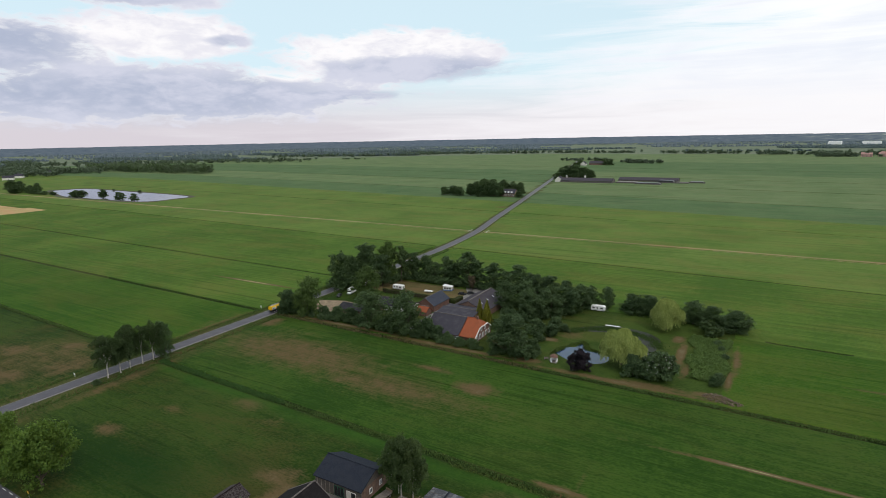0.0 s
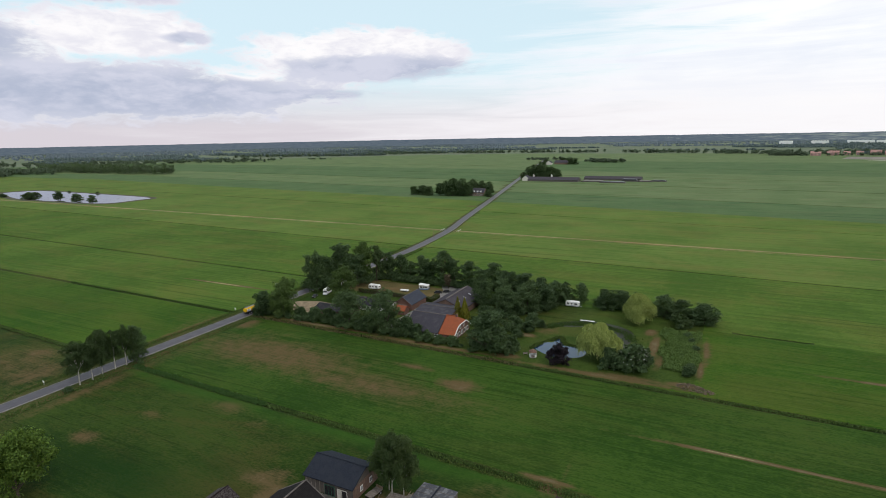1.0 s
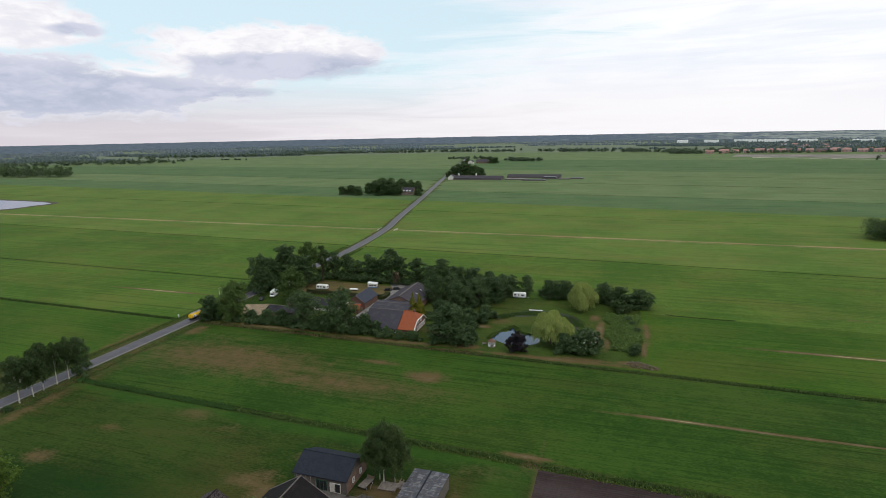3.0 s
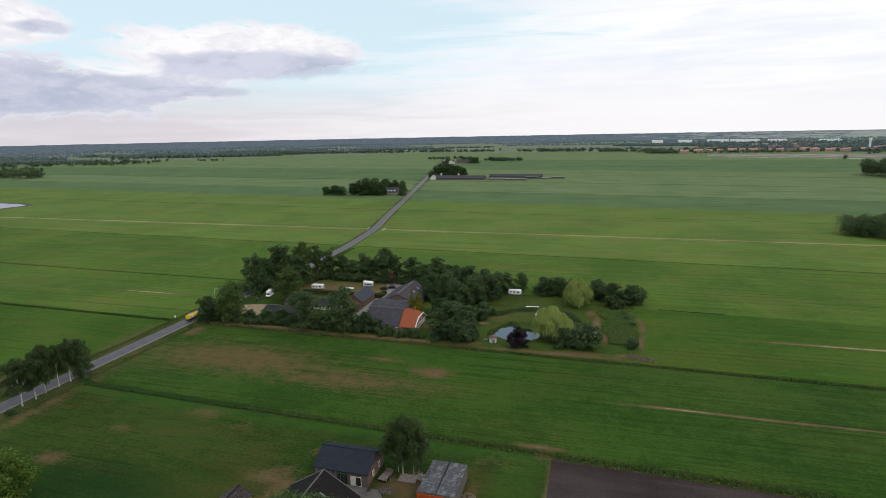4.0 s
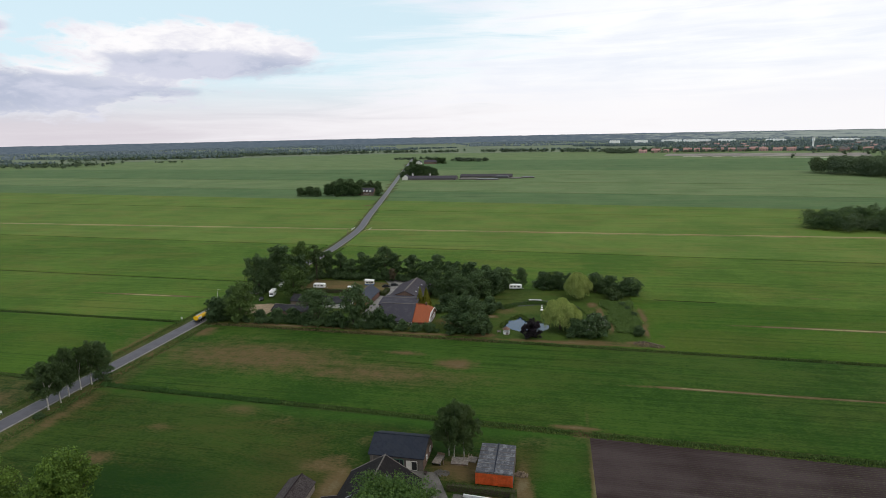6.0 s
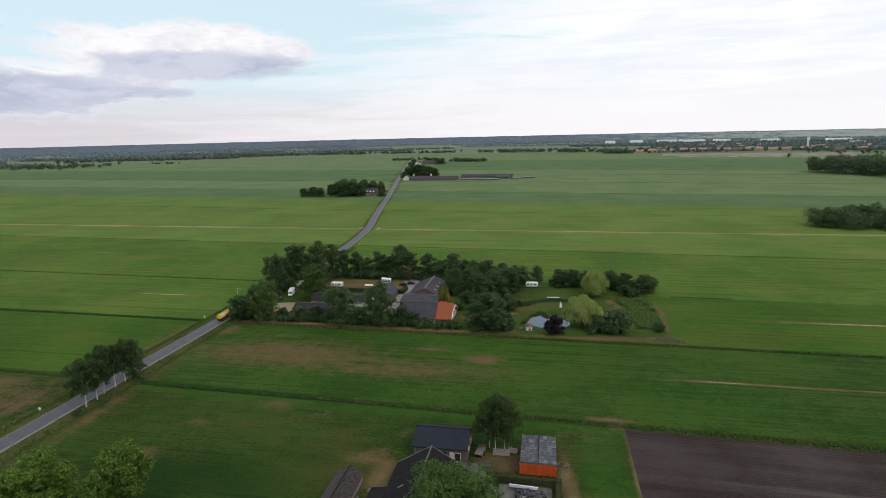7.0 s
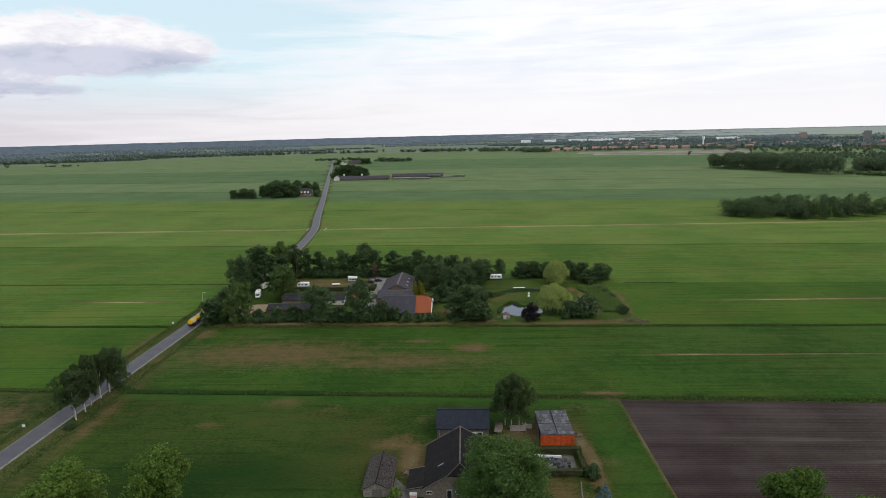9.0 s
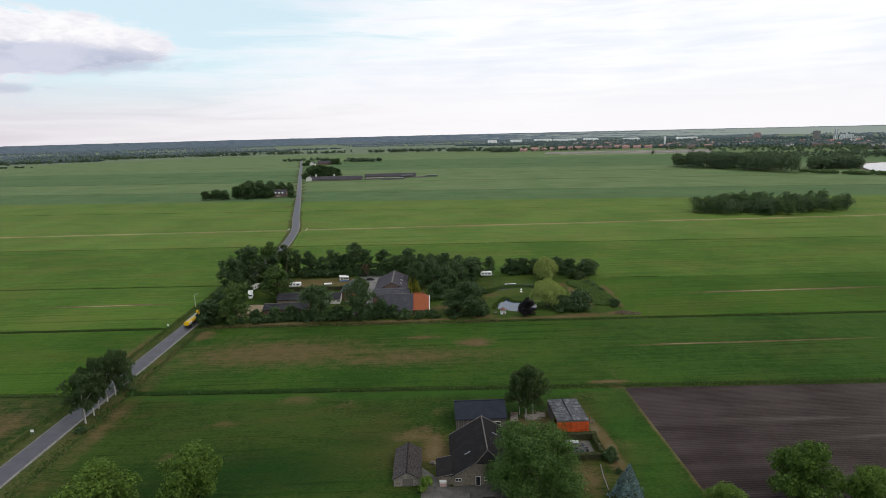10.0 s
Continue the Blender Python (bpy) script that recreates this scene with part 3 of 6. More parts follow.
def row_y(v, x):
    """The ditches run along x but for a small slant: where the line that meets the road at v lies at x."""
    return v + slant(v) * (np.clip(x, -1200, 1200) + 190)


# where a ditch meets the road, half width, depth, from x, to x
DITCHES = [(110.5, 1.3, 0.7, -600, 900), (169.5, 1.2, 0.7, -1200, 900), (235, 1.0, 0.6, -1200, -197), (236, 0.9, 0.5, 8, 34), (337, 1.0, 0.6, -1200, 900), (404, 1.7, 0.9, -1200, 900), (873, 2.5, 0.8, -1500, 1500), (520, 1.0, 0.5, -1200, 900), (714, 1.4, 0.5, -1200, 900), (1040, 2.5, 0.6, -1500, 1500), (1300, 3.0, 0.6, -1500, 1500)]


def ground_z(x, y, v):
    z = np.zeros_like(x)
    for v0, half, deep, x0, x1 in DITCHES:
        z = z - deep * np.exp(-((v - v0) / half) ** 2) * ((x > x0) & (x < x1) & (np.abs(x - np.interp(y, [p[1] for p in ROAD], [p[0] for p in ROAD])) > 7))
    side = np.abs(x - np.interp(y, [p[1] for p in ROAD], [p[0] for p in ROAD]))
    return z - 0.45 * np.exp(-((side - 7.5) / 1.1) ** 2) * (y < 1600) * (y > 52)


# worn and dry places: x, y, half length, half width, how dry
WORN = [(-128, 103, 7, 4, 0.9), (-152, 73.8, 4.6, 3.2, 1.05), (-145.3, 89.3, 6, 3, 0.6), (-114, 98.5, 3.5, 2, 0.7), (-180, 100, 4, 45, 0.7), (-117, 103, 4, 2, 0.5), (-88.2, 73, 3.4, 8.5, 1.35), (-91.5, 83, 4, 2.6, 0.95), (-94, 80, 7, 4, 0.8), (-60, 84, 9, 6, 1.0), (-46, 80, 1.8, 8, 1.5), (-44.5, 70, 1.6, 12, 1.4), (-54, 60, 6, 7, 0.9), (-40, 72, 5, 2, 0.6), (-32, 104, 3, 4, 1.0), (-29.6, 80, 0.9, 30, 1.5), (-33, 107.4, 7, 1.0, 1.3), (-36, 86, 3.5, 0.8, 0.9), (-145, 139, 46, 15, 0.85), (-100, 132, 45, 10, 0.72),
        (-72, 143, 8, 5, 1.05), (-92, 150, 9, 2.5, 0.95), (-160, 152, 18, 10, 0.5), (-86, 92, 6, 3, 0.5), (-40, 99, 11, 4, 0.6), (4, 135.6, 15, 0.55, 2.4), (32, 135.2, 45, 0.55, 1.7)]
WORN += [(-243, 204.4, 26, 1.0, 2.6), (80, 197, 42, 1.0, 2.4), (100, 240, 50, 1.0, 0.7), (-205, 150, 5, 14, 0.45), (-210, 92, 9, 12, 0.85), (-228, 103, 10, 5, 0.9), (-222, 76, 12, 7, 0.9), (-245, 90, 14, 8, 0.8), (-225, 92, 34, 22, 0.62), (-200, 145, 3, 22, 0.9), (-184.5, 120, 2.5, 40, 0.8), (-181, 160, 6, 7, 0.9)]
WORN += [(-150, 171.4, 30, 1.5, 1.2), (-96, 170.2, 28, 1.5, 1.2)]
WORN += [(-247, 560, 8, 12, 0.8), (-52, 74, 3, 8, 0.8), (-46, 66, 2, 9, 0.8), (-75, 205, 14, 2, 0.4), (-66, 195, 4, 2, 1.5), (-35, 168.8, 34, 1.8, 1.1), (-66, 172, 5, 3, 1.2), (-19.2, 202, 1.5, 11, 1.6), (-22, 217, 2.4, 4, 1.4), (-16.4, 187, 1.5, 7, 1.2), (-3.4, 186, 1.4, 9, 1.2), (-1.6, 204, 1.5, 14, 1.1), (-8, 172, 5, 2, 1.3), (-60, 205, 5, 8, 0.7), (-24, 171, 12, 2.5, 0.9), (-82, 186, 8, 5, 0.9)]


def dryness(x, y):
    d = np.zeros_like(x)
    for x0, y0, a, b, s in WORN:
        d = np.maximum(d, s * np.exp(-(((x - x0) / a) ** 2 + ((y - y0) / b) ** 2)))
    return d


# places where the grass grows deeper and darker
LUSH = [(-122, 66, 17, 9, 0.9), (-108, 78, 10, 5, 0.5), (-30, 95, 4, 10, 0.3)]


def lushness(x, y):
    d = np.zeros_like(x)
    for x0, y0, a, b, s in LUSH:
        d = np.maximum(d, s * np.exp(-(((x - x0) / a) ** 2 + ((y - y0) / b) ** 2)))
    return d


def freshness(x, y, v):
    """Young bright grass: beside the near ditch, and on the strip between the sheds and the bare field."""
    ditch = 0.75 * np.exp(-((v - 106.8 - 0.8 * np.sin(x * 0.13)) / 2.4) ** 2) * (x > -184) * (x < -34)
    strip = 0.6 * np.exp(-(((x + 36.5 - 1.2 * np.sin(y * 0.2)) / 6.5) ** 4)) * (v < 108.5) * np.clip((y - 45) / 10, 0, 1)
    return np.maximum(ditch, strip)


def lines(*spans):
    return np.unique(np.round(np.concatenate([np.arange(a, b + 1e-6, s) for a, b, s in spans]), 3))


def build_ground():
    xs = lines((-5200, -2000, 200), (-2000, -700, 50), (-700, -260, 12), (-260, -205, 3), (-205, -178, 0.8), (-178, -62, 2.5), (-62, 4, 1.4), (4, 40, 3.0), (40, 320, 8), (320, 900, 30), (900, 2000, 60), (2000, 5200, 200))
    base = [(-1200, -100, 100), (-100, 40, 10), (40, 250, 2.5), (54, 90, 1.2), (126, 150, 0.8), (188, 216, 0.9), (165, 180, 1.0), (250, 480, 6), (480, 1000, 15), (1000, 2200, 40), (2200, 5200, 120)]
    vs = lines(*base, *[(v - 2.5 * half, v + 2.5 * half, half / 3) for v, half, *_ in DITCHES])
    X, V = np.meshgrid(xs, vs)
    Y = row_y(V, X)
    Z = ground_z(X, Y, V)
    ny, nx = X.shape
    co = np.stack([X, Y, Z], axis=-1).reshape(-1, 3)
    i = (np.arange(ny - 1)[:, None] * nx + np.arange(nx - 1)[None, :]).ravel()
    quads = np.stack([i, i + 1, i + nx + 1, i + nx], axis=1)
    mid = co[quads].mean(axis=1)
    mv = ((V[:-1, :-1] + V[1:, 1:]) / 2).ravel()
    mx, my = mid[:, 0], mid[:, 1]
    side = mx - np.interp(my, [p[1] for p in ROAD], [p[0] for p in ROAD])
    east = side > 0
    names = ["grass_far_hazy", "grass_near", "grass_field", "grass_back", "grass_mid", "grass_bright", "grass_pale_hazy", "grass_grey_hazy", "lawn", "meadow_dry", "verge", "bank", "ditch", "soil", "stubble"]
    num = {n: k for k, n in enumerate(names)}
    idx = np.full(len(mx), num["grass_pale_hazy"])

    def put(cond, name):
        idx[cond] = num[name]

    # bands of pasture, from the camera outwards, colours lightened for grazing light and haze
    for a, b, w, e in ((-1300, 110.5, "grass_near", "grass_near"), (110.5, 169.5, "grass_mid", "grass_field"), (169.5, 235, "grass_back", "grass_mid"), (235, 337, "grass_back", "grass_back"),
                       (337, 402, "grass_bright", "grass_bright"), (402, 470, "grass_bright", "grass_bright"), (470, 596, "grass_bright", "grass_bright"), (596, 714, "grass_grey_hazy", "grass_grey_hazy"),
                       (714, 873, "grass_pale_hazy", "grass_pale_hazy"), (873, 1150, "grass_grey_hazy", "grass_pale_hazy"), (1150, 1600, "grass_pale_hazy", "grass_grey_hazy")):
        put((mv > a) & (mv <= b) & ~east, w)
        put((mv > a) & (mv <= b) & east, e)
    put((np.hypot(mx, my) > 2350) | (mv > 2200), "grass_far_hazy")
    wander = 1.2 * np.sin(mx * 0.11 + my * 0.07) + 0.8 * np.sin(mx * 0.31 - my * 0.23)
    for a, b in ((400.2, 402.4), (405.6, 407.9)):
        put((mv > a) & (mv < b), "bank")
    for v0, half, deep, x0, x1 in DITCHES:
        put((np.abs(mv - v0) < half * (1.0 if v0 < 400 else 0.45 if v0 < 410 else 0.8)) & (mx > x0) & (mx < x1), "ditch")
    put((np.abs(side) < np.where(my < 250, 9, 5.5)) & (my < 1700), "verge")
    put((mx > -186) & (mx < -4.0 + wander) & (mv > 171.5) & (mv < 244.5), "lawn")
    put((mx > -175) & (mx < -122) & (my > 222) & (my < 243), "meadow_dry")
    put((mx > -29.4) & (mx < 700) & (mv > -200) & (mv < 108.6), "soil")
    put((mx > -1000) & (mx < -728) & (my > 150) & (my < 331), "stubble")
    me = bpy.data.meshes.new("ground")
    me.vertices.add(len(co))
    me.vertices.foreach_set("co", co.ravel())
    me.loops.add(quads.size)
    me.loops.foreach_set("vertex_index", quads.ravel().astype(np.int32))
    me.polygons.add(len(quads))
    me.polygons.foreach_set("loop_start", np.arange(0, quads.size, 4, dtype=np.int32))
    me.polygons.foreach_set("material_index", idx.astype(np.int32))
    me.polygons.foreach_set("use_smooth", np.ones(len(quads), dtype=bool))
    for n in names:
        me.materials.append(M[n])
    me.update(calc_edges=True)
    att = me.attributes.new("dry", "FLOAT", "POINT")
    att.data.foreach_set("value", dryness(co[:, 0], co[:, 1]).astype(np.float32))
    att = me.attributes.new("fresh", "FLOAT", "POINT")
    att.data.foreach_set("value", freshness(co[:, 0], co[:, 1], V.ravel()).astype(np.float32))
    att = me.attributes.new("lush", "FLOAT", "POINT")
    att.data.foreach_set("value", lushness(co[:, 0], co[:, 1]).astype(np.float32))
    tagged(new("ground", me), "flat green pasture divided by narrow ditches, with one bare field", "ground", kind="structure")


build_ground()


def smooth_line(pts, step):
    out = []
    for i in range(len(pts) - 1):
        p = [Vector(pts[max(0, min(len(pts) - 1, i + k))]) for k in (-1, 0, 1, 2)]
        n = max(1, int((p[2] - p[1]).length / step))
        for j in range(n):
            t = j / n
            out.append(0.5 * (2 * p[1] + (p[2] - p[0]) * t + (2 * p[0] - 5 * p[1] + 4 * p[2] - p[3]) * t * t + (3 * p[1] - p[0] - 3 * p[2] + p[3]) * t ** 3))
    return out + [Vector(pts[-1])]


def ribbon(line, offs, zs):
    """A strip along a line in plan: cross-section given by offsets to the right and heights."""
    verts, polys = [], []
    m = len(offs)
    for i, p in enumerate(line):
        d = (line[min(i + 1, len(line) - 1)] - line[max(i - 1, 0)]).normalized()
        for o, z in zip(offs, zs):
            verts.append((p.x + d.y * o, p.y - d.x * o, z))
    for i in range(len(line) - 1):
        polys += [(i * m + k, i * m + k + 1, (i + 1) * m + k + 1, (i + 1) * m + k) for k in range(m - 1)]
    return faces(verts, polys)


LINE = smooth_line(ROAD, 12)
road = part("road", ribbon(LINE, (-2.75, -2.74, -1.2, 0, 1.2, 2.74, 2.75), (-0.1, 0.06, 0.09, 0.11, 0.09, 0.06, -0.1)), "asphalt")
tagged(road, "narrow grey asphalt country road between grass verges", "road", kind="structure")
for o0, o1 in ((-3.05, -2.75), (2.75, 3.55)):
    part("edge_strip", ribbon(LINE, (o0, o1), (0.075, 0.075)), "pale_strip", road, "pale worn edge of the asphalt")
LINE2 = [Vector((-188.6 + 12 * i, 44)) for i in range(46)]
lane = part("road", ribbon(LINE2, (-3, -2.98, 0, 2.98, 3), (-0.1, 0.06, 0.1, 0.06, -0.1)), "asphalt")
tagged(lane, "dark asphalt lane with dashed white edge lines", "road", kind="structure")
dash = sheet([[(x, y - 0.08, 0.075), (x + 1.6, y - 0.08, 0.075), (x + 1.6, y + 0.08, 0.075), (x, y + 0.08, 0.075)] for x in np.arange(-185, 60, 3.2) for y in (41.5, 46.5)], "edge_dashes", "white")
tagged(part("edge_dashes", dash, parent=lane), kind="stuff")


# ---- tree positions round the farm ----
def blob_wood(name, spots, heights, radius, n, size, leaf, label, seed, up=0.35, foot=0.05, pointed=0.0):
    """Many far trees as one mesh: every tree has its own lobes of leaf clumps, and one of the leaf tones given."""
    rng = np.random.default_rng(seed)
    out, tone = [], []
    leaf = leaf if isinstance(leaf, (list, tuple)) else [leaf]
    for (x, y), h in zip(spots, heights):
        r = radius * rng.uniform(0.7, 1.3)
        c, rad = lobes(rng, 9, r, h * foot, h, 0.75, (0.36, 0.6), rng.random() < pointed)
        q = crown(rng, c, rad, n, size * rng.uniform(0.85, 1.15), up=up, sprays=14)
        q[:, :, 0] += x
        q[:, :, 1] += y
        out.append(q)
        tone.append(np.full(n, rng.integers(len(leaf))))
    ob = part(name, sheet(np.concatenate(out), name, leaf, np.concatenate(tone)))
    return tagged(ob, label, "trees", kind="stuff")


# front row along the ditch
G1 = "trees round the farm"
for kind, x, y, h, r in (("ash", -172.5, 174, 18.4, 7.2), ("bush", -183, 173, 11.0, 6.2), ("broad", -181, 182, 13, 5.0), ("bush", -164, 175.5, 5.2, 3.2), ("bush", -156, 175, 6.4, 4.2), ("bush", -149, 176, 6.6, 4.0)):
    tree(kind, x, y, h, r, G1)
for kind, x, y, h, r in (("broad", -137.6, 174.5, 16.4, 7.8), ("broad", -119.6, 174, 19.0, 7.8), ("bush", -129, 175, 6.5, 4.2), ("bush", -110, 176, 8.0, 4.4), ("bush", -105, 175, 5.6, 3.2), ("bush", -100, 174, 4.4, 2.8)):
    tree(kind, x, y, h, r, G1)
for kind, x, y, h, r in (("bush", -88, 173, 3.8, 2.6), ("bush", -94, 172.5, 3.4, 2.4), ("broad", -73, 174, 15.6, 8.4), ("broad", -79, 178, 11, 5.0), ("bush", -66, 178, 6, 3.5), ("bush", -143, 173.5, 5, 3.2), ("bush", -113, 173, 4, 2.8)):
    tree(kind, x, y, h, r, G1)
# north-west corner by the road
for kind, x, y, h, r in (("tall", -183, 232, 22.5, 7.4), ("ash", -175, 239, 23.0, 6.8), ("bare", -167.5, 242, 21, 4.4), ("broad", -187, 215, 21, 7.6), ("ash", -163, 206, 17.2, 7.8), ("broad", -187, 224, 17, 6.0), ("tall", -171, 229, 18, 6.0), ("tall", -189, 236, 19, 5.0)):
    tree(kind, x, y, h, r, G1)
# back row
for x, y, h, r in ((-169, 247, 17, 5.4), (-163.5, 249, 15.5, 5.2), (-157, 251, 14.5, 5.6), (-150, 249, 11.5, 5.2), (-144, 252, 14.5, 6.0), (-138, 249, 12, 5.4), (-131.5, 251, 18.5, 7.2), (-125, 250, 15, 5.6)):
    tree("alder", x, y, h, r, G1)
for x, y, h, r in ((-115, 249, 14.5, 6.6), (-108, 248, 11, 5.4), (-101, 249, 15, 6.6), (-94, 246, 12, 5.2), (-88, 241, 13, 6.0), (-81, 238, 14, 6.6), (-73, 238, 12.5, 6.2), (-66, 240, 11, 5.6)):
    tree("alder", x, y, h, r, G1)
for x, y, h, r in ((-95.5, 221, 14.5, 5.6), (-88.5, 226, 13.5, 6.0), (-82, 214, 13.5, 6.4), (-75, 222, 14, 6.8), (-68, 228, 12, 6.0), (-86, 202, 8, 4.4), (-63.5, 245, 9.8, 4.2), (-55.5, 245, 9.8, 4.0)):
    tree("broad", x, y, h, r, G1)
tree("orange", -124, 243, 8.5, 2.6, G1)
# pond garden
G2 = "trees in the pond garden"
for kind, x, y, h, r in (("broad", -44, 242, 9.0, 5.6), ("broad", -37, 243, 8.8, 5.6), ("broad", -31, 241, 8.6, 5.2), ("broad", -19, 239, 9.8, 6.2), ("broad", -12, 240, 8.4, 5.2), ("broad", -3, 236, 8.8, 6.2)):
    tree(kind, x, y, h, r, G2)
for kind, x, y, h, r in (("grey_bush", -12, 228, 5.8, 5.6), ("purple", -47.6, 172.5, 8.0, 4.3), ("bush", -31, 176, 7.2, 4.6), ("bush", -6.5, 180, 3.6, 2.8), ("bush", -69, 191, 3.4, 3), ("bush", -76, 190, 4, 3.4), ("bush", -66.5, 200, 4.6, 4.0), ("bush", -72, 198, 6.5, 4.6), ("bush", -63.5, 206, 3.2, 2.8), ("bush", -68, 208, 5.0, 4.0)):
    tree(kind, x, y, h, r, G2)


elder = tree("bush", -23.4, 178.5, 9.2, 6.6, G2, "broad dark shrub dotted with small white blossoms")
q = np.random.default_rng(19)
d = unit(q, 130)
d[:, 2] = np.abs(d[:, 2])
at = d * np.array([2.45, 2.45, 2.2]) * q.uniform(0.9, 1.05, (130, 1)) + np.array([0, 0, 1.5])
part("blossom", sheet(cards(at, d, np.full(130, 0.06), q), "blossom", "blossom"), parent=elder, label="small flat white blossoms")


def willow(x, y, h, r):
    rng = np.random.default_rng(int(h * 10))
    ob = thing("willow_tree", x, y, 0, 0, "weeping willow with long pale yellow-green hanging branches", "tree", "weeping willows by the pond")
    k = 40
    phi, tht = np.arccos(rng.uniform(-0.5, 1.0, k)), rng.uniform(0, 2 * math.pi, k)
    far = rng.uniform(0.55, 0.82, k)
    rad = rng.uniform(0.18, 0.38, k) * r
    c = np.stack([np.cos(tht) * np.sin(phi) * r * far, np.sin(tht) * np.sin(phi) * r * far, h * 0.50 + np.cos(phi) * h * 0.40 * (0.75 + 0.25 * far)], axis=1)
    out = []
    for k in range(len(c)):
        n = int(150 * (rad[k] / rad.mean()) ** 2)
        d = unit(rng, n)
        d[:, 2] = np.abs(d[:, 2]) * 0.9
        top = c[k] + d * rad[k]
        edge = np.hypot(top[:, 0], top[:, 1]) / r
        drop = np.minimum(top[:, 2] - 0.3, rng.uniform(0.15, 1.0, n) * h * (0.05 + 0.24 * edge))
        for s in (0.0, 0.12, 0.25, 0.38, 0.52, 0.68, 0.84, 1.0):
            at = top + d * np.array([0.25, 0.25, 0]) * math.sqrt(s) + rng.normal(0, 0.16, (n, 3))
            at[:, 2] = np.maximum(0.3, top[:, 2] - drop * s)
            out.append((at, d))
    at = np.concatenate([o[0] for o in out])
    d = np.concatenate([o[1] for o in out])
    n = len(at)
    side = np.stack([-d[:, 1], d[:, 0], np.zeros(n)], axis=1) + rng.normal(0, 0.7, (n, 3))
    side /= np.linalg.norm(side, axis=1)[:, None]
    ln, wd = rng.uniform(0.16, 0.38, n)[:, None], rng.uniform(0.07, 0.16, n)[:, None]
    up = np.array([0, 0, 1.0]) + d * np.array([-0.6, -0.6, 0]) + rng.normal(0, 0.3, (n, 3))
    q = np.stack([at + up * ln, at + side * wd, at - up * ln, at - side * wd], axis=1)
    part("trunk", trunk_mesh(rng, h * 0.45, 0.45, [c[i] for i in range(7)], "bark"), parent=ob)
    part("crown", sheet(q, "crown", "leaf_willow"), parent=ob)


willow(-36.4, 183, 12.4, 7.4)
willow(-28, 226.5, 12.6, 6.0)


def conifer(x, y, h, r, leaf, label, n=2400, category="tree"):
    rng = np.random.default_rng(int(h * 31 + r))
    ob = thing("conifer_tree", x, y, 0, 0, label, category)
    z = h * (1 - rng.uniform(0, 1, n) ** 0.55)
    tier = 1 - 0.22 * ((z / h * 9) % 1)
    a = rng.uniform(0, 2 * math.pi, n)
    rr = r * (1 - z / h) * tier * (0.75 + 0.3 * rng.random(n)) * (1 + 0.12 * np.sin(5 * a)) + 0.06
    at = np.stack([np.cos(a) * rr, np.sin(a) * rr, z * 0.98 + 0.15], axis=1)
    d = np.stack([np.cos(a), np.sin(a), np.full(n, 0.6)], axis=1)
    part("trunk", rod((0, 0, -0.2), (0, 0, h * 0.95), 0.16, 0.03), "bark", ob)
    part("crown", sheet(cards(at, d, np.full(n, 0.27), rng, 0.45), "crown", leaf), parent=ob)


conifer(-47.2, 52, 8.6, 3.9, "leaf_blue", "blue spruce with silvery blue-green needles")
for x, y, h in ((-98.2, 199, 11.4), (-94.8, 198, 10.2), (-96, 201.5, 10.4)):
    conifer(x, y, h, 3.0, "leaf_gold", "golden yellow-green cypress beside the barn")

# roadside birches
G3 = "birches along the road"
for x, y, h, r in ((-186.4, 92.6, 15.4, 4.6), (-186.6, 97, 14.2, 3.7), (-187.6, 101, 16.0, 3.7), (-187.6, 105.5, 14.6, 3.5), (-187.4, 109.5, 15.4, 3.7)):
    tree("birch", x, y, h, r, G3)
tree("broad", -187, 113.5, 13.5, 4.4, G3, "dark green roadside oak at the end of the birch row")
# trees on the near farm
for x, y, h, r in ((-62.8, 87.7, 16.0, 4.6), (-60.6, 89.0, 14.2, 3.6), (-64.4, 89, 13.8, 3.5)):
    tree("low_birch", x, y, h, r, "birch clump by the shed")
tree("chestnut", -67.2, 51.5, 19.2, 10.3)
G4 = "trees along the lane"
for x, y, h, r in ((-157, 49.5, 14.4, 7.4), (-139.4, 51.5, 16.2, 7.2), (-11.6, 48.5, 14.4, 6.4), (-0.5, 46, 10, 5.0), (-30, 44, 8.5, 4.5)):
    tree("round", x, y, h, r, G4)
tree("small_light", -90.6, 57, 3.6, 2.1)


# ---- buildings ----
def roof_slab(ob, name, mat, pts, thick=0.18, label=""):
    """One slope of a roof: a slab of some thickness under four or more corner points."""
    n = len(pts)
    up = [Vector(p) for p in pts]
    down = [p - Vector((0, 0, thick)) for p in up]
    return part(name, faces(up + down, [range(n), range(2 * n - 1, n - 1, -1)] + [(i, n + i, n + (i + 1) % n, (i + 1) % n) for i in range(n)]), mat, ob, label)


def opening(ob, name, x, y, z, w, h, face, frame_mat="white", pane_mat="dark_glass", bars=1):
    """A framed window or door set in a wall that faces -y, +x, -x or +y."""
    turn = {"-y": 0, "+x": 90, "+y": 180, "-x": -90}[face]
    top = part(name, box(-w / 2, w / 2, -0.02, 0.06, 0, h), pane_mat, ob, at=pose(x, y, z, 0, 0, turn))
    bm = bmesh.new()
    for a, b, c, d in ((-w / 2 - 0.09, -w / 2 + 0.02, -0.08, h + 0.08), (w / 2 - 0.02, w / 2 + 0.09, -0.08, h + 0.08), (-w / 2, w / 2, -0.1, 0.03), (-w / 2, w / 2, h - 0.03, h + 0.1)):
        box(a, b, -0.09, 0.05, c, d, bm=bm)
    for i in range(bars):
        px = -w / 2 + w * (i + 1) / (bars + 1)
        box(px - 0.035, px + 0.035, -0.07, 0.04, 0, h, bm=bm)
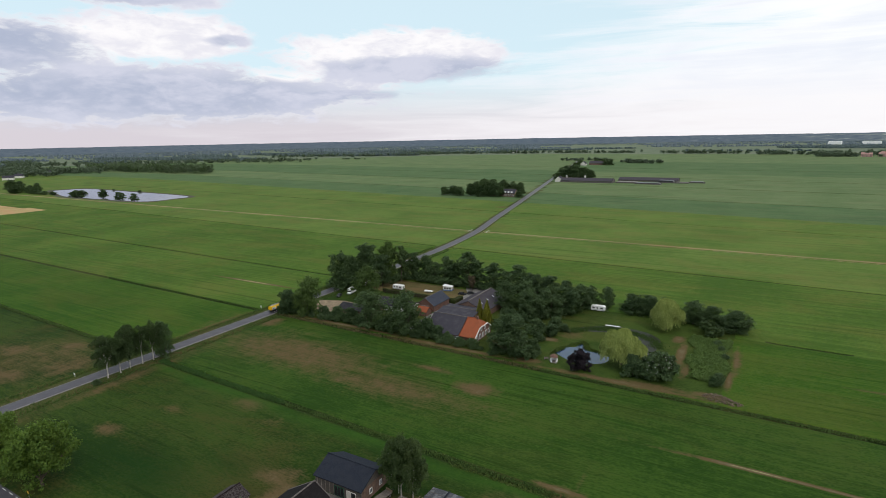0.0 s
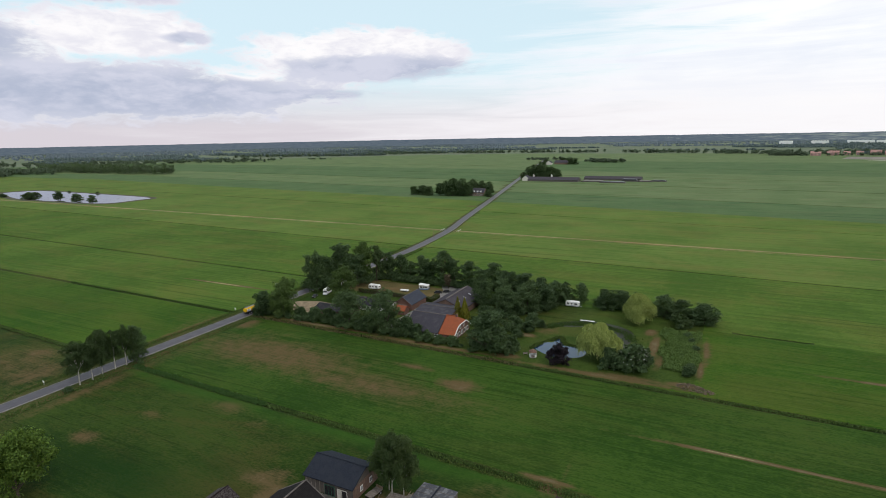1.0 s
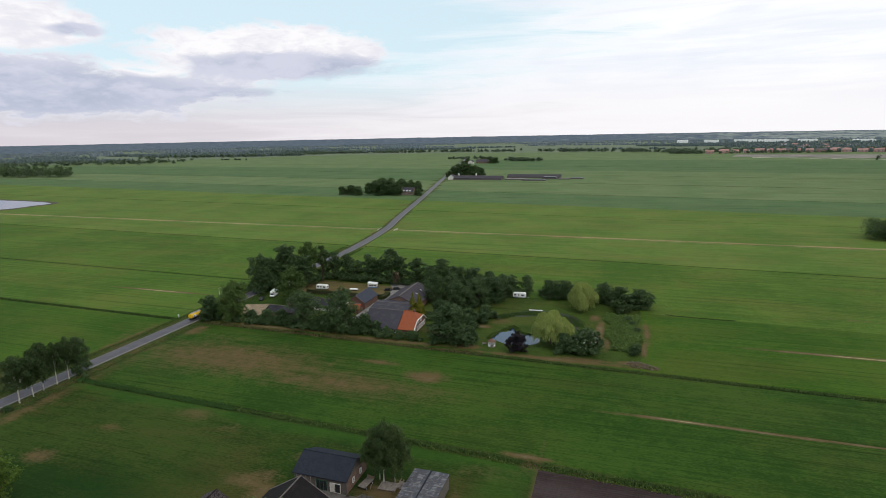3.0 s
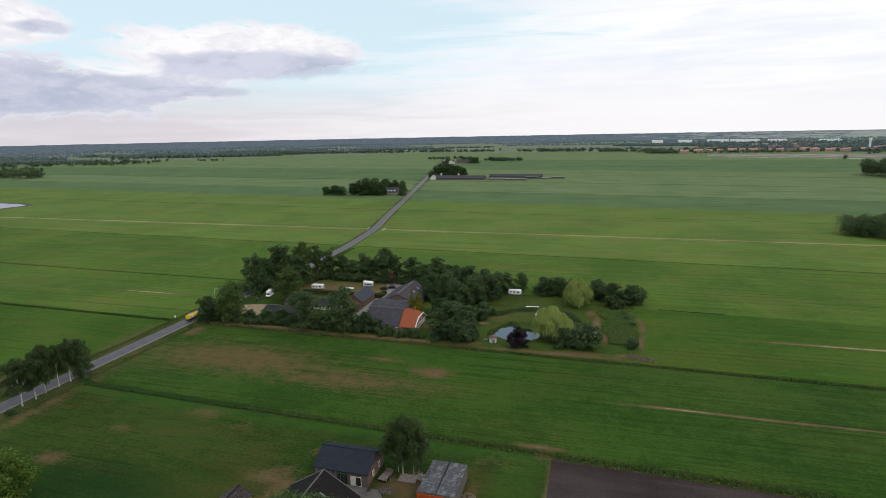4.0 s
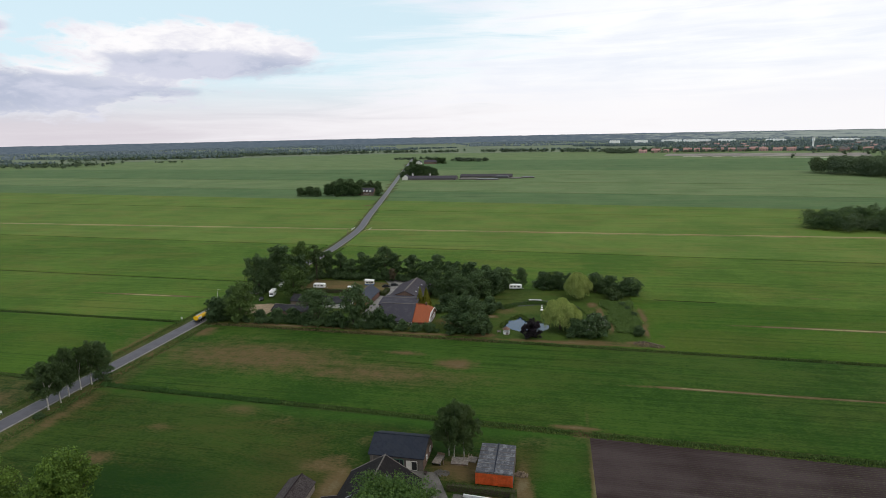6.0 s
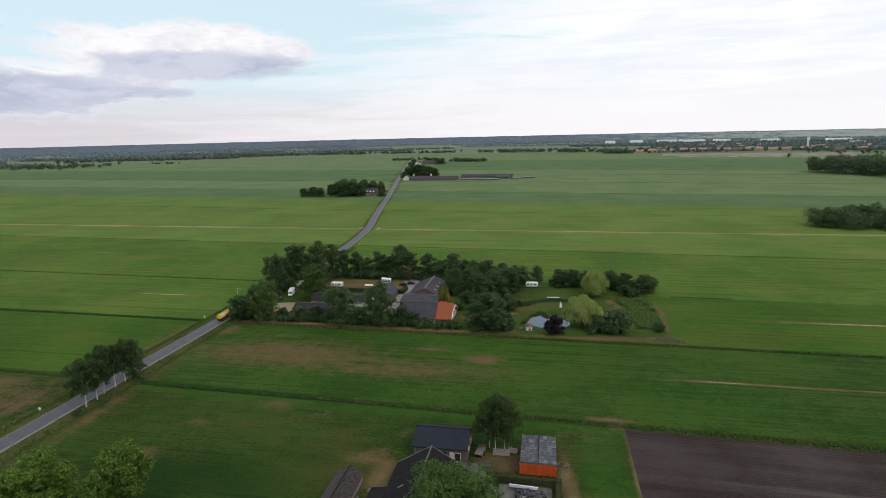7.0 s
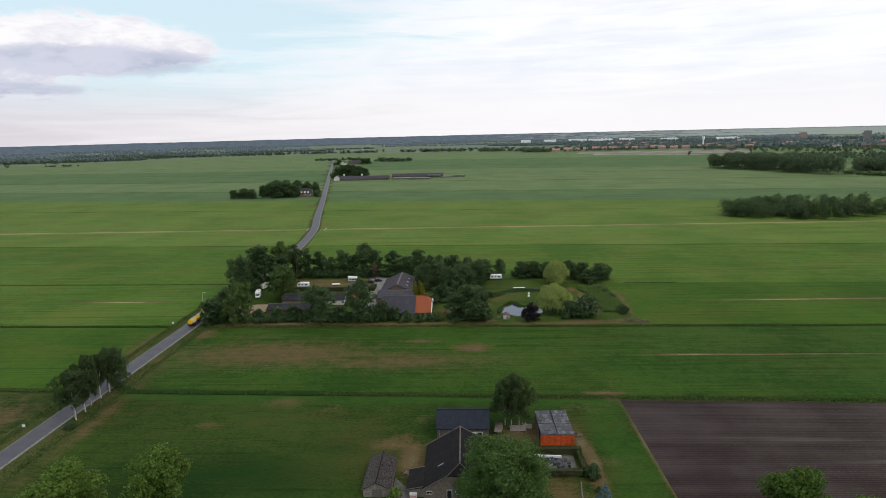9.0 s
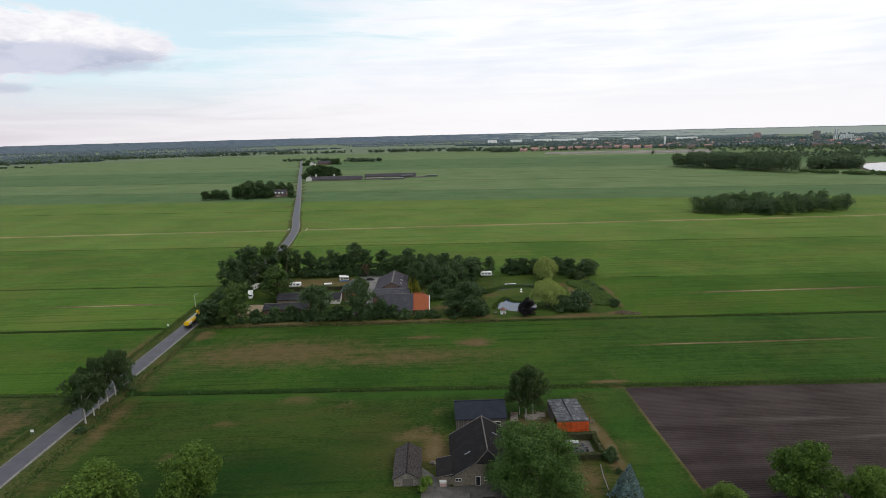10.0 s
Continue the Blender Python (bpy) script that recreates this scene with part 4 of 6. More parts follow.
    part("frame", bm, frame_mat, top)
    return top


def gabled(name, x0, x1, y0, y1, eave, ridge, along, walls, roof, label, over=0.35, group="", trim=None, cap="ridge"):
    """A house or shed with a gabled roof; ridge along x or y. Placed with its own corner as origin."""
    ob = thing(name, x0, y0, 0, 0, label, "building", group)
    w, d = x1 - x0, y1 - y0
    ax = "y" if along == "y" else "x"
    span, ln = (w, d) if along == "y" else (d, w)
    t = 0.3
    part("wall", prism([(0, -0.2), (span, -0.2), (span, eave), (span / 2, ridge - 0.12), (0, eave)], 0, ln, ax), walls, ob)
    k = (ridge - eave) / (span / 2)
    pr = [(-over, eave - k * over), (span / 2, ridge), (span + over, eave - k * over)]
    for i in (0, 1):
        (a, za), (b, zb) = (pr[0], pr[1]) if i == 0 else (pr[1], pr[2])
        q = [(a, -over, za), (b, -over, zb), (b, ln + over, zb), (a, ln + over, za)] if along == "y" else [(-over, a, za), (-over, b, zb), (ln + over, b, zb), (ln + over, a, za)]
        roof_slab(ob, "roof", roof, [(p[0], p[1], p[2] + 0.18) for p in q])
    r0, r1 = ((span / 2, -over, ridge + 0.2), (span / 2, ln + over, ridge + 0.2)) if along == "y" else ((-over, span / 2, ridge + 0.2), (ln + over, span / 2, ridge + 0.2))
    part("ridge_cap", rod(r0, r1, 0.16, sides=6), cap if trim is None else trim, ob)
    if trim:
        for e in (-over - 0.02, ln + over + 0.02):
            for i in (0, 1):
                (a, za), (b, zb) = (pr[0], pr[1]) if i == 0 else (pr[1], pr[2])
                p, q = ((a, e, za + 0.08), (b, e, zb + 0.08)) if along == "y" else ((e, a, za + 0.08), (e, b, zb + 0.08))
                part("verge_board", rod(p, q, 0.13, sides=4), trim, ob)
    return ob


# near shed with the slate-blue roof
shed = gabled("shed", -82.4, -69.2, 81.8, 91.8, 3.3, 5.7, "x", "boards", "roof_slate", "long shed with grey plank walls and slate-blue roof", cap="roof_slate")
part("gable_wall", box(13.2, 13.26, 0.1, 9.9, 0, 3.2), "brick_brown", shed, "brown brick end wall")
opening(shed, "door", 11.0, -0.03, 0, 1.3, 2.2, "-y", "cream", "black_paint", 0)
opening(shed, "door", 7.0, -0.03, 0, 2.6, 2.4, "-y", "green_paint", "dark_glass", 2)
opening(shed, "door", 9.6, -0.03, 0, 0.9, 2.2, "-y", "cream", "cream", 0)
for y in (3.2, 6.8):
    opening(shed, "window", 13.29, y, 1.1, 0.8, 1.1, "+x")
for x in np.arange(0.6, 5.4, 1.2):
    part("post", box(x - 0.08, x + 0.08, -0.07, 0.0, 0, 3.1), "wood_grey", shed)


def near_house():
    x0, x1, y0, y1, eave, ridge = -84.3, -68.4, 58.6, 75.2, 2.7, 7.5
    ob = thing("farmhouse", x0, y0, 0, 0, "low farmhouse with black half-hipped roof and pale brick gable", "house")
    w, d = x1 - x0, y1 - y0
    m, o, k = w / 2, 0.4, (ridge - eave) / (w / 2)
    hip = 1.9
    hz = ridge - 1.7
    hx = (ridge - hz) / k
    part("wall", prism([(0, -0.2), (w, -0.2), (w, eave), (m + hx, hz - 0.15), (m - hx, hz - 0.15), (0, eave)], 0, d - hip, "y"), "brick_pale", ob)
    part("wall", box(0.3, w - 0.3, d - hip - 0.1, d, -0.2, eave), "brick_brown", ob)
    part("wall", prism([(0.3, eave - 0.1), (w - 0.3, eave - 0.1), (m, ridge - 0.2)], d - hip, d, "y"), "brick_brown", ob)
    ez = eave - k * o
    roof_slab(ob, "roof", "roof_tar", [(-o, -o, ez), (m - hx, -o, hz), (m, hip, ridge), (m, d + o, ridge), (-o, d + o, ez)])
    roof_slab(ob, "roof", "roof_tar", [(w + o, -o, ez), (w + o, d + o, ez), (m, d + o, ridge), (m, hip, ridge), (m + hx, -o, hz)])
    roof_slab(ob, "hip", "roof_tar", [(m - hx, -o, hz), (m + hx, -o, hz), (m, hip, ridge)])
    part("ridge_cap", rod((m, hip, ridge + 0.05), (m, d + o, ridge + 0.05), 0.17, sides=6), "ridge", ob)
    for a, b in (((-o, -o, ez), (m - hx, -o, hz)), ((m - hx, -o, hz), (m, hip, ridge)), ((m + hx, -o, hz), (m, hip, ridge)), ((w + o, -o, ez), (m + hx, -o, hz)), ((-o, d + o, ez), (m, d + o, ridge)), ((w + o, d + o, ez), (m, d + o, ridge))):
        part("verge_board", rod(a, b, 0.12, sides=4), "ridge", ob)
    # lean-to against the west wall
    part("lean_to_wall", box(-3.4, 0, 0.6, 7.2, -0.2, 2.0), "brick_pale", ob)
    roof_slab(ob, "lean_to_roof", "roof_tar", [(-3.8, 0.2, 2.1), (-0.1, 0.2, 2.78), (-0.1, 7.6, 2.78), (-3.8, 7.6, 2.1)])
    part("verge_board", rod((-3.8, 7.6, 2.15), (-0.1, 7.6, 2.85), 0.1, sides=4), "ridge", ob)
    part("verge_board", rod((-3.8, 0.2, 2.15), (-0.1, 0.2, 2.85), 0.1, sides=4), "ridge", ob)
    opening(ob, "door", 5.6, -0.03, 0, 1.0, 2.2, "-y", "cream", "black_paint", 0)
    for x, z, ww in ((1.2, 1.3, 1.2), (7.6, 1.3, 1.2), (11.0, 1.2, 1.0), (13.6, 1.2, 1.0)):
        opening(ob, "window", x, -0.03, z, ww, 0.6, "-y", "cream")
    for x, y in ((3.6, 5.0), (10.6, 11.0)):
        z = ridge - abs(x - m) * k
        t = math.degrees(math.atan(k)) * (-1 if x < m else 1)
        sk = part("skylight", box(-0.75, 0.75, -0.2, 0.2, 0.0, 0.08), "hazy_glass", ob, at=pose(x, y, z + 0.05, 0, t, 0))
        part("frame", box(-0.82, 0.82, -0.27, 0.27, -0.02, 0.06), "roof_grey", sk)
    return ob


near_house()
old = gabled("old_shed", -97.7, -91.7, 59.2, 70.8, 1.9, 3.5, "y", "wood_grey", "roof_mossy", "old wooden shed with mossy patched tile roof", over=0.25, cap="roof_mossy")
part("door", box(2.0, 4.3, -0.06, 0.0, 0, 1.9), "boards", old)


def tarp_shed():
    x0, y0, w, d, h = -56.3, 78.7, 8.3, 11.6, 3.55
    ob = thing("open_shed", x0, y0, 0, 0, "low shed roofed with grey sheets, front closed by orange tarpaulin", "shed")
    for px in (0.1, w / 2, w - 0.1):
        for py in (0.15, d / 2, d - 0.1):
            part("post", box(px - 0.09, px + 0.09, py - 0.09, py + 0.09, -0.2, h - 0.25), "wood", ob)
    part("side_wall", box(w - 0.06, w + 0.02, 0.2, d, 0, h - 0.3), "boards", ob)
    part("side_wall", box(-0.02, 0.06, 4.0, d, 0, h - 0.5), "boards", ob)
    part("back_wall", box(0, w, d - 0.04, d + 0.04, 0, h - 0.6), "boards", ob)
    rng = np.random.default_rng(5)
    bm = bmesh.new()
    nx, nz = 28, 10
    grid = [[bm.verts.new((-0.05 + (w + 0.1) * i / nx, -0.12 + 0.05 * math.sin(i * 1.3) * (1 - j / nz) + 0.03 * rng.normal(), 0.35 + (h - 0.55) * j / nz)) for i in range(nx + 1)] for j in range(nz + 1)]
    for j in range(nz):
        for i in range(nx):
            bm.faces.new((grid[j][i], grid[j][i + 1], grid[j + 1][i + 1], grid[j + 1][i]))
    bmesh.ops.solidify(bm, geom=bm.faces[:], thickness=0.02)
    part("tarpaulin", bm, "tarp", ob, "bright orange tarpaulin")
    part("beam", box(-0.1, w + 0.1, -0.2, 0.0, h - 0.3, h - 0.12), "wood_grey", ob)
    # two fields of overlapping sheets, each row a little proud of the next
    for s in (0, 1):
        for j in range(7):
            for i in range(4):
                a, b = s * w / 2 + i * w / 8, s * w / 2 + (i + 1) * w / 8
                ya, yb = -0.3 + j * (d + 0.6) / 7, -0.3 + (j + 1) * (d + 0.6) / 7 + 0.12
                za = h + 0.06 - 0.05 * j + 0.03 * rng.random()
                me = bpy.data.meshes.new("roof_sheet")
                q = box(a + 0.01, b - 0.01, ya, yb, za - 0.05 * 0.5, za + 0.03)
                for v in q.verts:
                    v.co.z += 0.10 * (1 - abs(v.co.x - w / 2) / (w / 2)) - 0.035 * (v.co.y - ya)
                q.to_mesh(me)
                q.free()
                part("roof_sheet", me, "sheeting", ob)
    for j in range(1, 7):
        y = -0.3 + j * (d + 0.6) / 7
        part("batten", box(-0.05, w + 0.05, y - 0.05, y + 0.05, h + 0.16 - 0.05 * j, h + 0.22 - 0.05 * j), "ridge", ob)
    part("ridge_strip", box(w / 2 - 0.12, w / 2 + 0.12, -0.3, d + 0.3, h + 0.0, h + 0.2), "roof_slate", ob)
    return ob


tarp_shed()

# the farm behind the trees
def farm_front():
    x0, y0, w, d, eave, ridge = -96.4, 177.2, 6.7, 14.8, 2.6, 7.6
    ob = thing("farmhouse", x0, y0, 0, 0, "brick farmhouse end with half-hipped orange tiled roof and white trim", "house")
    m, o, hip, hz = d / 2, 0.4, 2.2, 5.3
    k = (ridge - eave) / m
    hy, ez = (ridge - hz) / k, eave - k * o
    part("wall", prism([(0, -0.2), (d, -0.2), (d, eave), (m + hy, hz - 0.2), (m - hy, hz - 0.2), (0, eave)], 0, w, "x"), "brick", ob)
    roof_slab(ob, "roof", "roof_orange", [(0, -o, ez), (w + o, -o, ez), (w + o, m - hy, hz), (w - hip, m, ridge), (0, m, ridge)])
    roof_slab(ob, "roof", "roof_orange", [(0, d + o, ez), (0, m, ridge), (w - hip, m, ridge), (w + o, m + hy, hz), (w + o, d + o, ez)])
    roof_slab(ob, "hip", "roof_orange", [(w + o, m - hy, hz), (w + o, m + hy, hz), (w - hip, m, ridge)])
    part("ridge_cap", rod((0, m, ridge + 0.05), (w - hip, m, ridge + 0.05), 0.17, sides=6), "roof_orange", ob)
    e = w + o + 0.03
    for a, b in (((e, -o, ez), (e, m - hy, hz)), ((e, d + o, ez), (e, m + hy, hz)), ((e, m - hy, hz), (e, m + hy, hz))):
        part("verge_board", rod(a, b, 0.17, sides=4), "white", ob)
    for y in (2.2, 4.8, 7.4, 10.0, 12.6):
        opening(ob, "window", w + 0.03, y, 0.7, 1.3, 1.6, "+x")
    for y in (5.9, 8.9):
        opening(ob, "window", w + 0.03, y, 3.4, 1.0, 1.3, "+x")
    opening(ob, "window", 5.2, -0.03, 0.8, 1.3, 1.4, "-y")
    part("chimney", box(4.1, 4.8, m - 0.4, m + 0.4, ridge - 0.5, ridge + 0.9, 0.05), "brick", ob)


farm_front()
barn = gabled("barn", -111.2, -96.7, 176.6, 191.6, 2.6, 7.5, "x", "brick_brown", "roof_grey", "large barn with weathered grey sheet roof joined to the farmhouse")
for i in range(3):
    opening(barn, "window", 3 + 5.5 * i, -0.03, 1.0, 1.4, 1.0, "-y")
for x, y in ((9.0, 4.6), (11.0, 5.2)):
    part("roof_light", box(-0.3, 0.3, -0.4, 0.4, 0, 0.05), "metal", barn, at=pose(x, y, 2.6 + y * 4.6 / 7.8 + 0.28, 30.5, 0, 0))
hall = gabled("barn", -115.8, -99.0, 206.2, 230.0, 2.9, 6.6, "y", "brick_brown", "roof_brown", "long brown-roofed cattle barn with pale ridge and roof lights")
part("ridge_vent", box(8.0, 8.8, 1, 22.8, 6.65, 6.95, 0.08), "ridge", hall)
for i in range(3):
    for x, s in ((12.6, 1),):
        part("roof_light", box(-0.6, 0.6, -0.35, 0.35, 0, 0.06), "metal", hall, at=pose(x, 5 + 6 * i, 6.6 - 4.2 * 0.44 + 0.27, 0, s * 23.8, 0))
gabled("barn", -115.4, -98.7, 192.0, 205.8, 4.3, 5.5, "x", "brick_brown", "roof_grey", "low linking barn with dark flat-pitched roof")
G5 = "low sheds on the farmyard"
gabled("shed", -163.5, -144.0, 184.0, 192.0, 2.1, 3.6, "x", "brick_brown", "roof_low", "low shed with dark grey sheet roof", group=G5)
gabled("shed", -161.0, -147.5, 197.5, 206.5, 2.4, 4.2, "x", "brick_pale", "roof_low", "low outbuilding with dark roof and pale walls", group=G5)
s3 = gabled("shed", -147.0, -131.5, 196.5, 205.5, 2.4, 4.1, "x", "cream", "roof_low", "long white-walled outbuilding with dark roof", group=G5)
for i in range(5):
    opening(s3, "window", 3 + 4 * i, -0.03, 1.0, 1.1, 0.9, "-y")
gar = gabled("garage", -132.4, -123.6, 203.6, 217.6, 2.9, 6.0, "y", "brick", "roof_blue", "brick garage with blue-grey roof and pale verges", group=G5, trim="ridge")
opening(gar, "door", 4.5, -0.03, 0, 2.4, 2.3, "-y", "white", "cream", 0)
gabled("outhouse", -128.5, -123.4, 196.5, 201.0, 2.1, 3.8, "x", "brick", "roof_orange", "small brick outhouse with orange tiled roof", group=G5)


def slab(name, pts, z, mat, label, thick=0.12):
    n = len(pts)
    bm = faces([(x, y, z) for x, y in pts] + [(x, y, z - thick) for x, y in pts], [range(n), range(2 * n - 1, n - 1, -1)] + [(i, (i + 1) % n, n + (i + 1) % n, n + i) for i in range(n)])
    return tagged(part(name, bm, mat), label, name, kind="structure")


slab("pavement", [(-123.4, 180), (-111.4, 180), (-111.4, 191.8), (-116.2, 192), (-116.2, 236), (-114, 246), (-128, 252), (-131, 249), (-123.4, 236)], 0.05, "yard", "grey concrete farmyard between the barns")
slab("driveway", [(-188.5, 186), (-176, 182), (-167, 181), (-164, 198), (-172, 199), (-188.5, 193)], 0.05, "sand", "sandy driveway from the road into the farm")
slab("pavement", [(-92, 40), (-67, 40), (-67, 58.4), (-85, 58.4), (-91.4, 66), (-91.5, 58)], 0.05, "concrete", "worn concrete yard before the near farmhouse")
slab("pavement", [(-82.5, 77.0), (-68.5, 76.5), (-62.0, 66), (-58, 66), (-66, 81.6), (-82.5, 81.6)], 0.05, "concrete", "concrete strip before the plank shed")


M["shore"] = plain("shore", (0.070, 0.066, 0.040), 0.9, vary=0.4, scale=0.15)


def pond(name, pts, z, label, shore=0.0, top="water"):
    c = Vector((sum(p[0] for p in pts) / len(pts), sum(p[1] for p in pts) / len(pts)))
    line = smooth_line([*pts, pts[0]], 6.0 if shore else 1.2)
    me = faces([(p.x, p.y, z) for p in line[:-1]], [range(len(line) - 1)])
    ob = tagged(part(name, me, "lake_water" if shore else top), label, "water", kind="structure")
    if shore:
        ring = line[:-1] + line[:2]
        area = sum(a.x * b.y - b.x * a.y for a, b in zip(line, line[1:]))
        w = shore if area > 0 else -shore
        offs = sorted((-0.3 * w, 0.35 * w, w))
        zs = (0.02, 0.7, 0.0) if w > 0 else (0.0, 0.7, 0.02)
        part("bank", ribbon(ring, offs, zs), "shore", ob, "dark sandy bank along the water")


pond("pond", [(-60, 183), (-58.5, 190), (-55, 191), (-53, 196.5), (-50.5, 190.5), (-46, 189.5), (-41.5, 187.5), (-41, 183), (-44, 179.5), (-51, 177.5)], 0.03, "garden pond with still water reflecting the sky")
pond("pond", [(-61, 209), (-59, 213), (-53, 218), (-44, 221), (-34, 219), (-28, 213), (-27.5, 205), (-29, 196), (-32.5, 195), (-34, 203), (-36, 210), (-43, 214), (-52, 211)], 0.03, "dark overgrown ditch pond round the garden island", top="duckweed")
pond("lake", [(-1060, 478), (-1035, 522), (-900, 520), (-727, 507), (-710, 470), (-722, 432), (-840, 428), (-925, 432)], 0.05, "wide pale lake in the fields", 7.0)
pond("lake", [(628, 822), (665, 800), (900, 800), (1100, 950), (1000, 1010), (755, 985)], 0.05, "pale lake beyond the plantation", 7.0)

# ---- woods and belts ----
M["leaf_planted"] = foliage("leaf_planted", (0.064, 0.098, 0.060), (0.118, 0.160, 0.090), 0.3)
M["leaf_copse"] = foliage("leaf_copse", (0.052, 0.094, 0.036), (0.130, 0.194, 0.072), 0.35)
M["leaf_copse_deep"] = foliage("leaf_copse_deep", (0.038, 0.072, 0.034), (0.096, 0.144, 0.062), 0.3)
M["leaf_copse_grey"] = foliage("leaf_copse_grey", (0.048, 0.078, 0.040), (0.125, 0.165, 0.090), 0.35)
rng = np.random.default_rng(11)


def scatter(n, inside, x0, x1, y0, y1):
    out = []
    while len(out) < n:
        p = (rng.uniform(x0, x1), rng.uniform(y0, y1))
        if inside(*p):
            out.append(p)
    return out


sp = scatter(170, lambda x, y: ((x - 226) / 72) ** 2 + ((y - 440) / 30) ** 2 < 1, 150, 300, 408, 475)
blob_wood("copse", sp, rng.uniform(9, 17.5, 170), 6.0, 700, 0.42, ["leaf_copse", "leaf_copse_deep", "leaf_copse_deep", "leaf_copse_grey"], "dense rounded copse of mixed trees in the fields", 1, pointed=0.35)
sp = [(402 + 95 * t + u * 62, 985 - 178 * t + u * 92) for t, u in rng.random((230, 2))]
blob_wood("plantation", sp, rng.uniform(27.5, 31.5, 230), 9, 340, 0.88, "leaf_planted", "tall straight-edged plantation of dark trees", 2)
sp = [(384 + 22 * t + u * 26, 1012 - 24 * t + u * 40) for t, u in rng.random((16, 2))]
blob_wood("plantation", sp, rng.uniform(24, 29, 16), 7, 420, 0.9, "leaf_copse_grey", "lighter mixed trees at the plantation end", 6)
sp = [(562 + 78 * t + u * 55, 868 - 16 * t + u * 80) for t, u in rng.random((110, 2))]
blob_wood("plantation", sp, rng.uniform(18, 22, 110), 9, 320, 0.95, "leaf_planted", "second block of tall dark trees by the lake", 3)
sp = [(512 + 110 * t + rng.normal() * 3, 818 - 120 * t + rng.normal() * 3) for t in rng.random(70)]
blob_wood("hedgerow", sp, rng.uniform(4, 8, 70), 5, 120, 0.9, "leaf_copse", "low hedgerow before the lake trees", 7)
sp = [(-1720 + 520 * t, 868 + u * 70) for t, u in rng.random((200, 2))]
blob_wood("plantation", sp, rng.uniform(18, 25, 200), 9, 190, 1.3, ["leaf_planted", "leaf_copse_deep"], "long dark wood across the far pasture", 4)
for x, y, h, r in ((-296, 655, 18, 9), (-306, 658, 20, 9), (-316, 654, 21, 10), (-327, 658, 20, 10), (-335, 654, 17, 8), (-350, 650, 13, 8), (-361, 652, 13.5, 9), (-373, 650, 12, 8), (-266, 655, 9, 6), (-312, 672, 22, 10), (-325, 675, 22, 10), (-298, 678, 21, 9), (-284, 678, 19, 8), (-273, 676, 18, 8)):
    tree("grove", x, y, h, r, "trees round the far house")
for x, y, h, r in ((-305, 953, 22, 10), (-296, 955, 25, 11), (-286, 957, 26, 11), (-276, 960, 25, 11), (-266, 962, 22, 10), (-310, 940, 13, 7), (-256, 966, 18, 9)):
    tree("grove", x, y, h, r, "trees round the far dairy farm")


def belt(x0, y0, x1, y1, n, width, h, leaf, seed, r=8.0, k=60, size=2.0):
    q = np.random.default_rng(seed)
    sp = [(x0 + (x1 - x0) * t + q.normal() * width, y0 + (y1 - y0) * t + q.normal() * width) for t in q.random(n)]
    return blob_wood("tree_belt", sp, q.uniform(0.6, 1.15, n) * h, r, k, size, leaf, "distant belt of hedgerow trees at the field edge", seed, 0.9)


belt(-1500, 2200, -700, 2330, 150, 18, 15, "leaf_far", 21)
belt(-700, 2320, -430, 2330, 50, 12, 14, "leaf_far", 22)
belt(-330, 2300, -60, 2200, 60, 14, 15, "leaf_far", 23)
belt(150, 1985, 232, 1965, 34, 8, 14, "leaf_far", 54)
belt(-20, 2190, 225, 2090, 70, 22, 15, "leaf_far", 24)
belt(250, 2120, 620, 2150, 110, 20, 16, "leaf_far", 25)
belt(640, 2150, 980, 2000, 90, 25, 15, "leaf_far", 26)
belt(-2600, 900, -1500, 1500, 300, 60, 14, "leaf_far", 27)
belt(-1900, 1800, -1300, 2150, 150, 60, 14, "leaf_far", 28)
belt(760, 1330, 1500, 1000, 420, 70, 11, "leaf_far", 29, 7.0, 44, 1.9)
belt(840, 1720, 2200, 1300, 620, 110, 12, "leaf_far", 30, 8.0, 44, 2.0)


def far_forest(n, seed, r0, r1, h, cover, a0=-80, a1=60, leaf="leaf_distant_hazy"):
    """Woodland between two distances all round the view, in clumps."""
    q = np.random.default_rng(seed)
    sp = []
    while len(sp) < n:
        a, r = radians(q.uniform(a0, a1)), math.sqrt(q.uniform(r0 * r0, r1 * r1))
        x, y = math.sin(a) * r, math.cos(a) * r
        if noise.noise(Vector((x * 0.0014, y * 0.0055, seed))) > cover:
            sp.append((x, y))
    # each tree: an uneven dome of two rings and a tip
    ring = [(math.cos(0.4 * math.pi * i), math.sin(0.4 * math.pi * i)) for i in range(5)]
    ball = np.array([(0, 0, 1.0)] + [(0.72 * x, 0.72 * y, 0.62) for x, y in ring] + [(x, y, -0.5) for x, y in ring])
    tri = np.array([t for i in range(5) for t in ((0, 1 + i, 1 + (i + 1) % 5), (1 + i, 6 + i, 6 + (i + 1) % 5), (1 + i, 6 + (i + 1) % 5, 1 + (i + 1) % 5))])
    hh = q.uniform(0.45, 1.2, n) * h
    rr = q.uniform(3.5, 8.5, n)
    co = ball[None] * q.uniform(0.7, 1.3, (n, len(ball), 1)) * np.stack([rr, rr, hh * 0.62], axis=1)[:, None, :]
    co += np.stack([np.array([p[0] for p in sp]), np.array([p[1] for p in sp]), hh * 0.42], axis=1)[:, None, :]
    me = bpy.data.meshes.new("woodland")
    polys = (tri[None] + (np.arange(n) * len(ball))[:, None, None]).reshape(-1, 3)
    me.from_pydata(co.reshape(-1, 3).tolist(), [], polys.tolist())
    me.materials.append(M[leaf])
    tagged(part("woodland", me), "distant dark woodland reaching to the skyline", "trees", kind="stuff")


